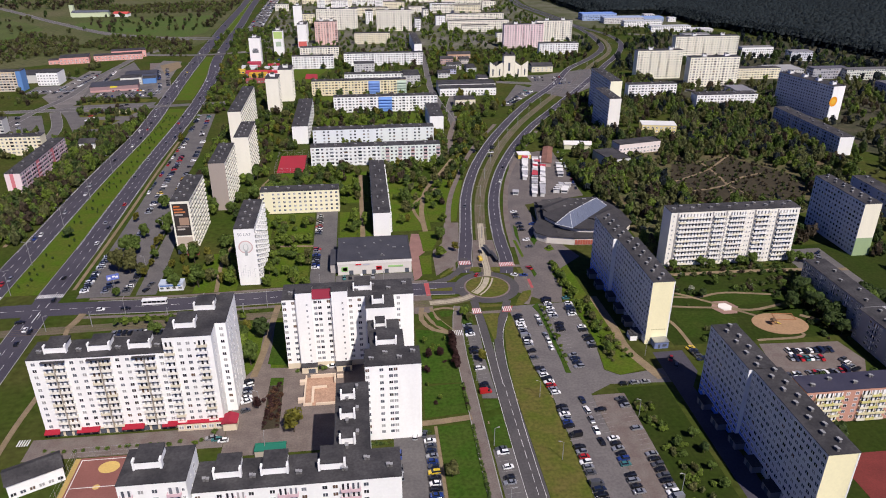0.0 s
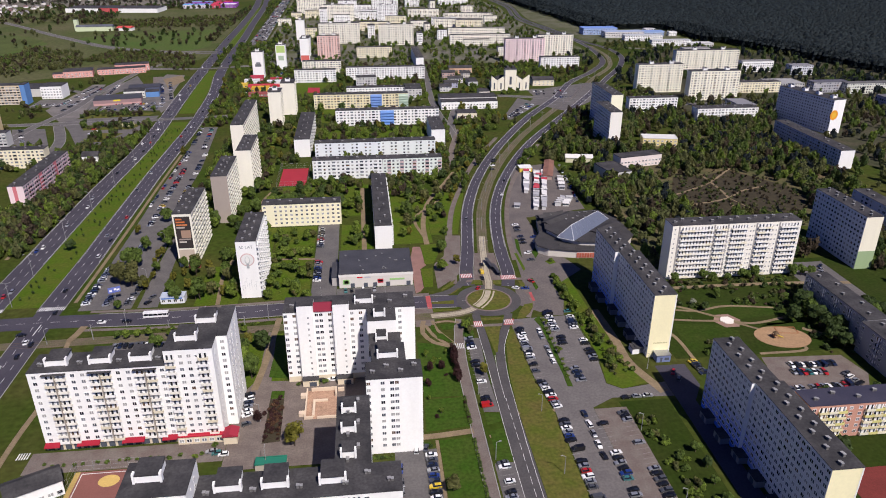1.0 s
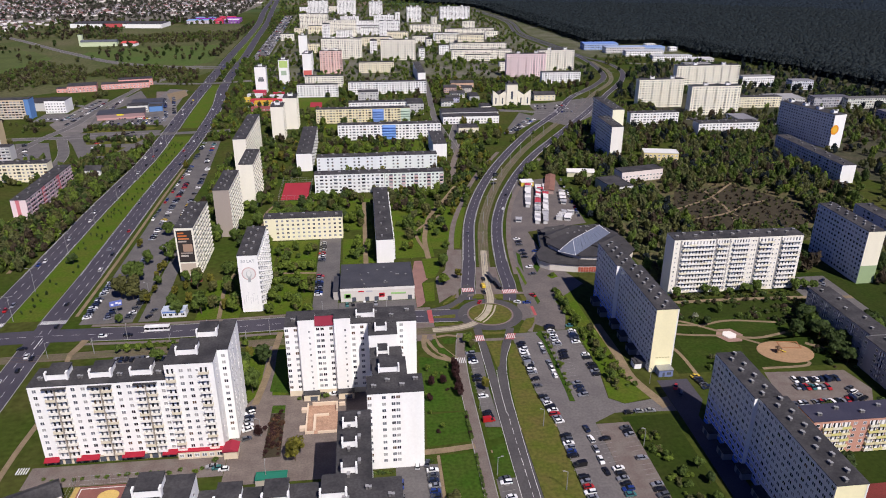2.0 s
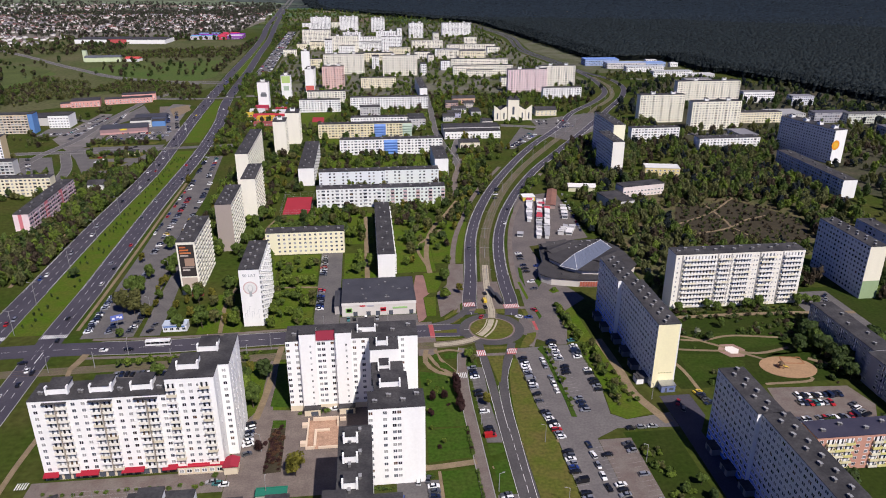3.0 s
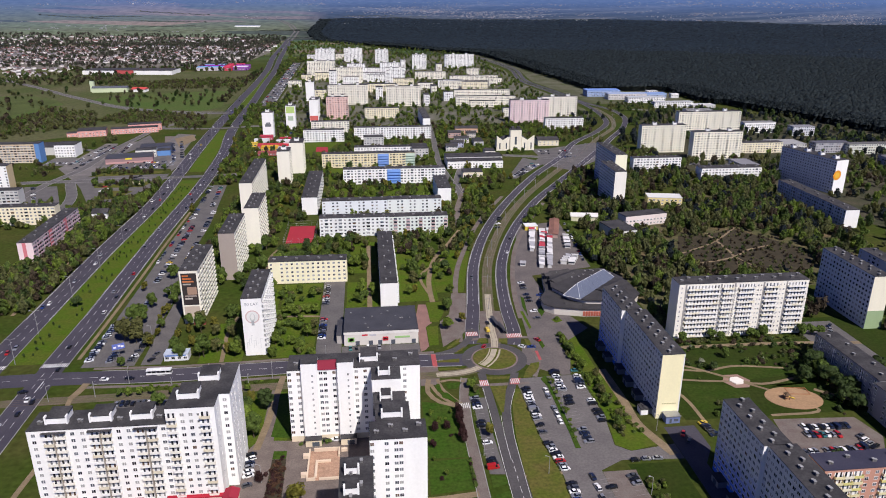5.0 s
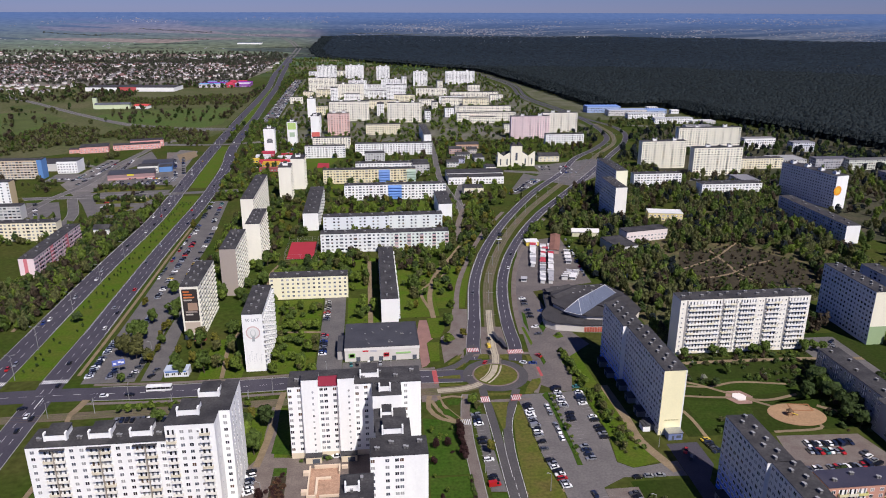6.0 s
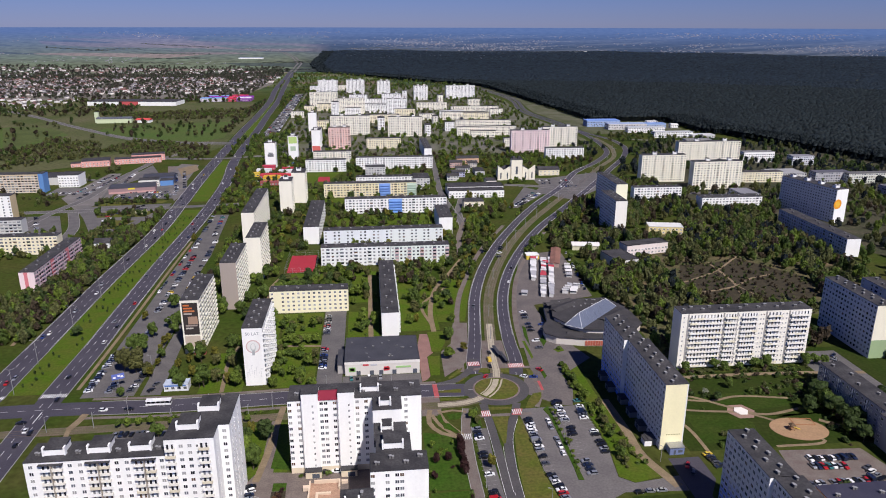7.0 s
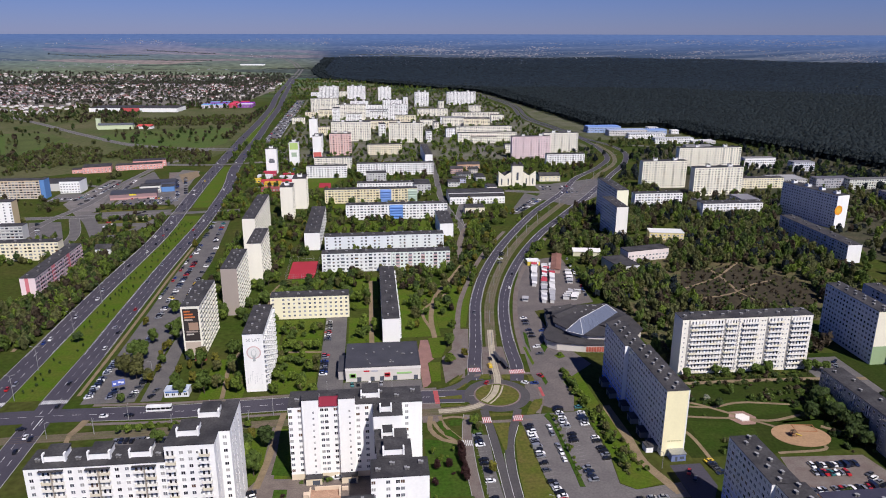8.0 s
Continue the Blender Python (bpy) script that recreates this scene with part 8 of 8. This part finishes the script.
massed("park_shrubs", "low mixed shrubs in the park beside the slab blocks", [([(140, 304), (168, 296), (172, 300), (150, 314)], 26), ([(182, 300), (222, 296), (224, 312), (190, 314)], 44), (rect(138, 284, 150, 300), 16), (rect(204, 250, 226, 300), 34), (rect(150, 316, 240, 329), 60), (rect(150, 258, 172, 268), 10), (rect(236, 190, 290, 300), 60)],
       [LEAF[1], LEAF[2], LEAF[8], LEAF[7], LEAF[2]], MASS, kind_size=(1.6, 4.2), ratio=0.75)
WOOD = [(160, 345), (255, 348), (262, 395), (345, 400), (372, 500), (374, 600), (420, 690), (330, 655), (240, 575), (228, 570), (205, 520), (152, 470), (158, 440)]
massed("wood_trees", "mixed pine and birch wood with thin crowns", [(WOOD, 900), (rect(150, 440, 232, 580), 230), (rect(236, 352, 262, 420), 40), (rect(300, 640, 560, 760), 240),
                                                                  (rect(286, 240, 420, 400), 280), (rect(420, 500, 600, 660), 260), (rect(380, 380, 520, 520), 220), ([(150, 585), (200, 575), (330, 660), (330, 790), (275, 790)], 260)],
       [LEAF[2], LEAF[8], LEAF[5], LEAF[8], LEAF[1], LEAF[0], PINE, LEAF[7], LEAF[1], LEAF[8]], MASS, kind_size=(4.4, 7.8), ratio=1.35)
massed("clearing_shrubs", "thin brown scrub on the clearing", [([(214, 450), (224, 440), (227, 422), (258, 420), (289, 404), (316, 446), (318, 472), (290, 515), (262, 503), (236, 503)], 330)],
       [LEAF[7], LEAF[7], LEAF[8], LEAF[8], LEAF[2]], SPARE, clear=False, kind_size=(1.2, 3.0), ratio=1.0)
massed("clearing_edge_trees", "thin trees along the clearing's edge", [([(226, 494), (239, 492), (262, 505), (290, 517), (318, 476), (332, 495), (300, 520), (258, 527), (232, 522)], 62), ([(213, 452), (222, 440), (226, 421), (258, 418), (287, 404), (300, 412), (322, 458), (330, 440), (318, 404), (210, 408), (205, 440)], 80)],
       [LEAF[1], LEAF[8], LEAF[5], LEAF[2], LEAF[7]], MASS, clear=False, kind_size=(3.6, 6.6), ratio=1.35)
massed("edge_trees", "mixed wood at the estate's far edge", [(rect(300, 800, 640, 1080), 420), (rect(560, 640, 720, 860), 300)], [LEAF[2], PINE, LEAF[8], PINE, PINE, LEAF[2]], SPARE, kind_size=(4.5, 8), ratio=1.5)
massed("field_shrubs", "scattered shrubs on the open fields", [(rect(-900, 1500, -500, 1700), 420), (rect(-900, 1050, -520, 1400), 160), (rect(-700, 900, -500, 1100), 420), (rect(-250, 1250, -238, 1750), 90), (rect(-700, 1750, -300, 1850), 200), (rect(-460, 1210, -260, 1400), 60)],
       [LEAF[2], LEAF[8], LEAF[7]], THIN, clear=False, kind_size=(4, 9))


rows = []
way_w, way_e = curve(HIGHWAY_W, 2.0), curve(HIGHWAY_E, 2.0)
for y in np.arange(345, 690, 7.0):
    a, b = (way[int(np.argmin(abs(way[:, 1] - y)))][0] for way in (way_w, way_e))
    for f in (0.4, 0.52, 0.66):
        if wrng.random() < 0.45:
            rows.append((a + (b - a) * f + wrng.uniform(-0.5, 0.5), y + wrng.uniform(-2, 2), 0.0, wrng.uniform(0, 6), wrng.uniform(1.0, 1.8), wrng.uniform(1.6, 2.8)))
tagged(new("median_saplings", joined("median_saplings", *tile(*THIN[1], rows), [LEAF[2]])), "rows of young saplings on the grass median", "saplings", kind="stuff")


def forest_west(y):
    """The wood's western edge."""
    return np.interp(y, [700, 800, 880, 1030, 1150, 1151, 1330, 1331, 1665, 2151, 2500, 2851, 3200, 3900], [800, 735, 690, 640, 600, 575, 570, 430, 402, 346, 60, -170, -235, -200])


def pine_top(seed, sides=7):
    """A pine's crown from above: an uneven dome of two rings."""
    rng = np.random.default_rng(seed)
    verts = [(r * (1 + rng.uniform(-0.25, 0.25)) * math.cos(6.283 * k / sides + o), r * (1 + rng.uniform(-0.25, 0.25)) * math.sin(6.283 * k / sides + o), z + rng.uniform(-0.04, 0.04))
             for r, z, o in ((0.56, 0.74, 0.0), (0.38, 0.92, 0.4)) for k in range(sides)] + [(rng.uniform(-0.1, 0.1), rng.uniform(-0.1, 0.1), 1.0)]
    faces = []
    for k in range(sides):
        j = (k + 1) % sides
        faces += [(k, j, sides + k), (j, sides + j, sides + k), (sides + k, sides + j, 2 * sides)]
    return np.array(verts), np.array(faces)


TOPS = [pine_top(80 + k) for k in range(4)]
bands = {"edge": [], "near": [], "far": []}
for y0, y1, gap, size in ((760, 1500, 6.4, 7.0), (1500, 2200, 8.5, 9.6), (2200, 3000, 12.0, 13.5), (3000, 3900, 13.0, 15.5)):
    for y in np.arange(y0, y1, gap):
        x = float(forest_west(y))
        while x < 0.78 * y + 60:
            px, py = x + wrng.uniform(-0.6, 0.6) * gap, y + wrng.uniform(-0.6, 0.6) * gap
            d = math.hypot(px, py)
            ragged = 3760 + 90 * noise.noise(Vector((px * 0.002, py * 0.002, 5)))
            if d < ragged:
                tall = wrng.uniform(13, 15.6) * (1 + 0.2 * noise.noise(Vector((px * 0.008, py * 0.008, 9))))
                if d > 2600:
                    tall *= 0.6
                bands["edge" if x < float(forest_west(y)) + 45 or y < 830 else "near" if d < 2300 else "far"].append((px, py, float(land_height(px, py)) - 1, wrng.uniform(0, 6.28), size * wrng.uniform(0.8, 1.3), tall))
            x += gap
for name, label, mat in (("edge", "dark pines along the forest's edge", PINE), ("near", "vast dark pine forest beyond the estate", PINE), ("far", "distant pine woods near the horizon, blue haze in their colour", PINE_HAZED)):
    verts, faces, base = [], [], 0
    for k in range(4):
        v, f = tile(*TOPS[k], bands[name][k::4])
        verts.append(v)
        faces.append(f + base)
        base += len(v)
        if name == "edge":
            v, f = tile(*SPARE[k], [(x, y, z, a, s * 1.05, h * 1.1) for x, y, z, a, s, h in bands[name][k::4]])
            verts.append(v)
            faces.append(f + base)
            base += len(v)
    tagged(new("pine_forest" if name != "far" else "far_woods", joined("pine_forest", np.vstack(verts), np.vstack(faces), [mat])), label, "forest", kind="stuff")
FLOOR = [(float(forest_west(y)) + 4, y) for y in (760, 880, 1030, 1150, 1330, 1340, 1665, 2151, 2500, 2800)]
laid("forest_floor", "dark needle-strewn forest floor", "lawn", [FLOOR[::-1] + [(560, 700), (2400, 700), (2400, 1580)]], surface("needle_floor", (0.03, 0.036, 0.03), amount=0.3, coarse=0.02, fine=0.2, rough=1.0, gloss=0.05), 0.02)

massed("strip_trees", "trees and bushes between the avenue and the wood", [([(376, 1200), (402, 1340), (388, 1665), (340, 2100), (325, 2100), (368, 1700), (366, 1340)], 190), (rect(380, 1090, 560, 1330), 120)],
       [LEAF[1], LEAF[2], LEAF[8], LEAF[5]], SPARE, kind_size=(3, 6.5))
massed("bed_shrubs", "reddish brown bushes in the courtyard bed", [([(-42.6, 219.5), (-36.8, 220), (-37.4, 245), (-42.4, 245)], 70)], [leaves("russet_leaves", (0.13, 0.07, 0.04)), LEAF[4]], SPARE, clear=False, kind_size=(1.3, 2.4), ratio=0.7)

# suburb of small houses
HOUSE = [(-.5, -.5, 0), (.5, -.5, 0), (.5, .5, 0), (-.5, .5, 0), (-.5, -.5, .6), (.5, -.5, .6), (.5, .5, .6), (-.5, .5, .6), (-.5, 0, 1), (.5, 0, 1)]
WALLS = [(0, 1, 5, 4), (1, 2, 6, 5), (2, 3, 7, 6), (3, 0, 4, 7)]
ROOFS = [(4, 5, 9, 8), (6, 7, 8, 9)]
house_mats = [paint(0.6, 0.58, 0.56), paint(0.56, 0.53, 0.5), surface("red_tiles", (0.2, 0.085, 0.075), amount=0.2), surface("grey_tiles", (0.19, 0.18, 0.19), amount=0.2), surface("brown_tiles", (0.2, 0.15, 0.135), amount=0.2)]
rows, wall_mat, roof_mat = [], [], []
for x0, y0, x1, y1, n in ((-1500, 1900, -800, 2550, 1500), (-800, 1980, -420, 2550, 560), (-420, 1990, -300, 2600, 90), (-1150, 1650, -700, 1900, 160), (-430, 2250, -320, 2700, 60), (-1900, 2550, -400, 3000, 420), (-700, 1010, -560, 1120, 50)):
    for _ in range(n):
        x, y = wrng.uniform(x0, x1), wrng.uniform(y0, y1)
        if noise.noise(Vector((x * 0.006, y * 0.006, 3))) > -0.25:
            rows.append((x, y, float(land_height(x, y)), wrng.choice((0.1, 1.67)) + wrng.uniform(-0.2, 0.2), wrng.uniform(6.5, 11.5), wrng.uniform(5, 8)))
            wall_mat.append(wrng.choice((0, 1, 1)))
            roof_mat.append(wrng.choice((2, 3, 3, 3, 4, 4)))
v, f = tile(HOUSE, WALLS + ROOFS, rows)
index = [m for a, b in zip(wall_mat, roof_mat) for m in (a, a, a, a, b, b)]
tagged(new("suburb_houses", joined("suburb_houses", v, f, house_mats, index)), "spread of small suburban houses with red and grey roofs", "houses", kind="stuff")
massed("suburb_trees", "garden trees among the suburban houses", [(rect(-1600, 1880, -310, 2750), 4200), (rect(-1900, 2650, -330, 3100), 1500), (rect(-460, 2400, -305, 3000), 260), (rect(-900, 2560, -420, 2700), 500)], [leaves("garden_leaves", (0.085, 0.1, 0.06)), leaves("garden_twigs", (0.11, 0.1, 0.08))], THIN, clear=False, kind_size=(5, 10), ratio=0.9)

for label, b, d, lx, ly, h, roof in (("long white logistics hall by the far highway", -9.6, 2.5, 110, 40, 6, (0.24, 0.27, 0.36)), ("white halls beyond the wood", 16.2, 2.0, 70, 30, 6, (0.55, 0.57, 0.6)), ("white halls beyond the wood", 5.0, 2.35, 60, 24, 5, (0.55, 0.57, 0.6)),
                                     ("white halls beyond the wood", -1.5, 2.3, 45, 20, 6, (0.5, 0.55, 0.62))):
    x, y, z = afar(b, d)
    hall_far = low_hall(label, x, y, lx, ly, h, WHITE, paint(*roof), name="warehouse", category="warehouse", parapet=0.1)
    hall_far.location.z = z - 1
# hedges, groves and villages of the far country
rows = []
for _ in range(24):
    x, y = wrng.uniform(-2300, 200), wrng.uniform(2750, 4200)
    if math.hypot(x, y) > 4350 or x > -330 and y < 3600:
        continue
    a, n = wrng.uniform(-0.25, 0.25), wrng.randrange(8, 40)
    for k in range(n):
        px, py = x + k * 11 * math.cos(a) + wrng.uniform(-6, 6), y + k * 11 * math.sin(a) + wrng.uniform(-14, 14)
        rows.append((px, py, float(land_height(px, py)) - 1, wrng.uniform(0, 6), wrng.uniform(8, 14), wrng.uniform(3, 6)))
# haze is put into these leaves as a paler, greyer green
tagged(new("far_hedges", joined("far_hedges", *tile(*THIN[0], rows), [leaves("hazed_hedge_leaves", (0.13, 0.15, 0.13))])), "haze-pale tree lines and groves across the far fields", "trees", kind="stuff")
rows = []
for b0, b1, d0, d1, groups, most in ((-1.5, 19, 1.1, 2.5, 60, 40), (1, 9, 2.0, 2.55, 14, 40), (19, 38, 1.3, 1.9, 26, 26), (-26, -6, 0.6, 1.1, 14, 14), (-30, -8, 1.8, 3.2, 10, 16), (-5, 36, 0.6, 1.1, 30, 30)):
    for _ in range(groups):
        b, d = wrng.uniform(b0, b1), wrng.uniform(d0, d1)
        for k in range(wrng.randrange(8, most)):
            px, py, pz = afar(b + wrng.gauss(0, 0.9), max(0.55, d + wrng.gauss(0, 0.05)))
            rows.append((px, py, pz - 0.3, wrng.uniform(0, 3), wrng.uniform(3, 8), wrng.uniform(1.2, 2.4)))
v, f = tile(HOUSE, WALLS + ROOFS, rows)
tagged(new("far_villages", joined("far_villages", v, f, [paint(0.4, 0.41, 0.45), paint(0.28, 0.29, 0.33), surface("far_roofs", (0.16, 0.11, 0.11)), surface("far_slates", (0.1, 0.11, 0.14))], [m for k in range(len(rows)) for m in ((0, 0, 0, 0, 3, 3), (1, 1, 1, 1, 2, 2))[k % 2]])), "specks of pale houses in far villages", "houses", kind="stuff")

# ---------------------------------------------------------------- lamps and masts
def lamp(label, tall, arms, name="street_lamp"):
    root = tagged(empty(name, 0, 0), label, "street lamp" if "lamp" in name else "mast", "lamps and masts")
    bm = bmesh.new()
    tube(bm, (0, 0, -0.2), (0, 0, tall), 0.16, 0.09)
    add(root, "pole", bm, POLE)
    for a in arms:
        bm = bmesh.new()
        tube(bm, (0, 0, tall - 0.1), (a, 0, tall + 0.5), 0.1, 0.08, 5)
        add(root, "arm", bm, POLE)
        bm = bmesh.new()
        box(bm, a - 0.45, -0.18, tall + 0.42, a + 0.45, 0.18, tall + 0.6, 0, 0.06)
        add(root, "lamp_head", bm, POLE)
    return root


double = lamp("tall steel highway lamp with two arms", 14, (-2.2, 2.2))
single = lamp("steel street lamp with one arm", 8, (1.5,))
mast = tagged(empty("catenary_mast", 0, 0), "steel tram mast with a side bracket", "mast", "lamps and masts")
bm = bmesh.new()
tube(bm, (0, 0, -0.2), (0, 0, 8.5), 0.19, 0.13)
add(mast, "pole", bm, POLE)
bm = bmesh.new()
tube(bm, (-3, 0, 7), (3, 0, 7), 0.05, 0.05, 5)
add(mast, "bracket", bm, METAL)
way = curve(HIGHWAY_W, 2.0)
double.matrix_world = pose(-181, 338, 0, 0, 0, 0)
for y in range(372, 1100, 50):
    k = int(np.argmin(abs(way[:, 1] - y)))
    copy_thing(double, pose(way[k][0] + 8.3, y, 0))
single.matrix_world = pose(66.5, 226, 0, 0, 0, 180)
for x, y, rz in ((66, 190, 180), (43, 240, 0), (43, 200, 0), (43, 170, 0), (-150, 300, 0), (-118, 313, 90), (-80, 312, 90), (-50, 311, 90), (-20, 313, 90), (120, 250, 180), (102, 210, 180), (102, 170, 180), (-45, 232, 180), (-40, 206, 90),
                 (-120, 360, 180), (-122, 410, 180), (-118, 480, 180), (84, 272, 0), (-25, 328.5, 270), (8, 328.5, 270)):
    copy_thing(single, pose(x, y, 0, 0, 0, rz))
way = curve(TRAM, 2.0)
mast.matrix_world = pose(-20, 305, 0, 0, 0, 90)
for y in list(range(380, 1050, 34)):
    k = int(np.argmin(abs(way[:, 1] - y) + (way[:, 0] < 50) * 1e4))
    d = way[min(k + 1, len(way) - 1)] - way[k]
    copy_thing(mast, pose(*way[k], 0, 0, 0, math.degrees(math.atan2(d[1], d[0])) - 90))
for x in (-60, -95, -130):
    copy_thing(mast, pose(x, 302, 0, 0, 0, 90))

# tram stop shelters
shelter = tagged(empty("tram_shelter", 68.5, 360, 0.08, 8), "dark glass tram stop shelter on the platform", "shelter", "tram stop shelters")
bm = bmesh.new()
box(bm, -0.9, -6, 2.3, 0.9, 6, 2.45)
add(shelter, "roof", bm, DARKROOF)
bm = bmesh.new()
box(bm, 0.7, -6, 0.2, 0.78, 6, 2.3)
add(shelter, "glass_wall", bm, CAR_GLASS)
for y in (-5.8, 0, 5.8):
    bm = bmesh.new()
    tube(bm, (0.6, y, 0), (0.6, y, 2.3), 0.06, 0.06)
    add(shelter, "post", bm, METAL)
copy_thing(shelter, pose(71, 352, 0.08, 0, 0, 8))
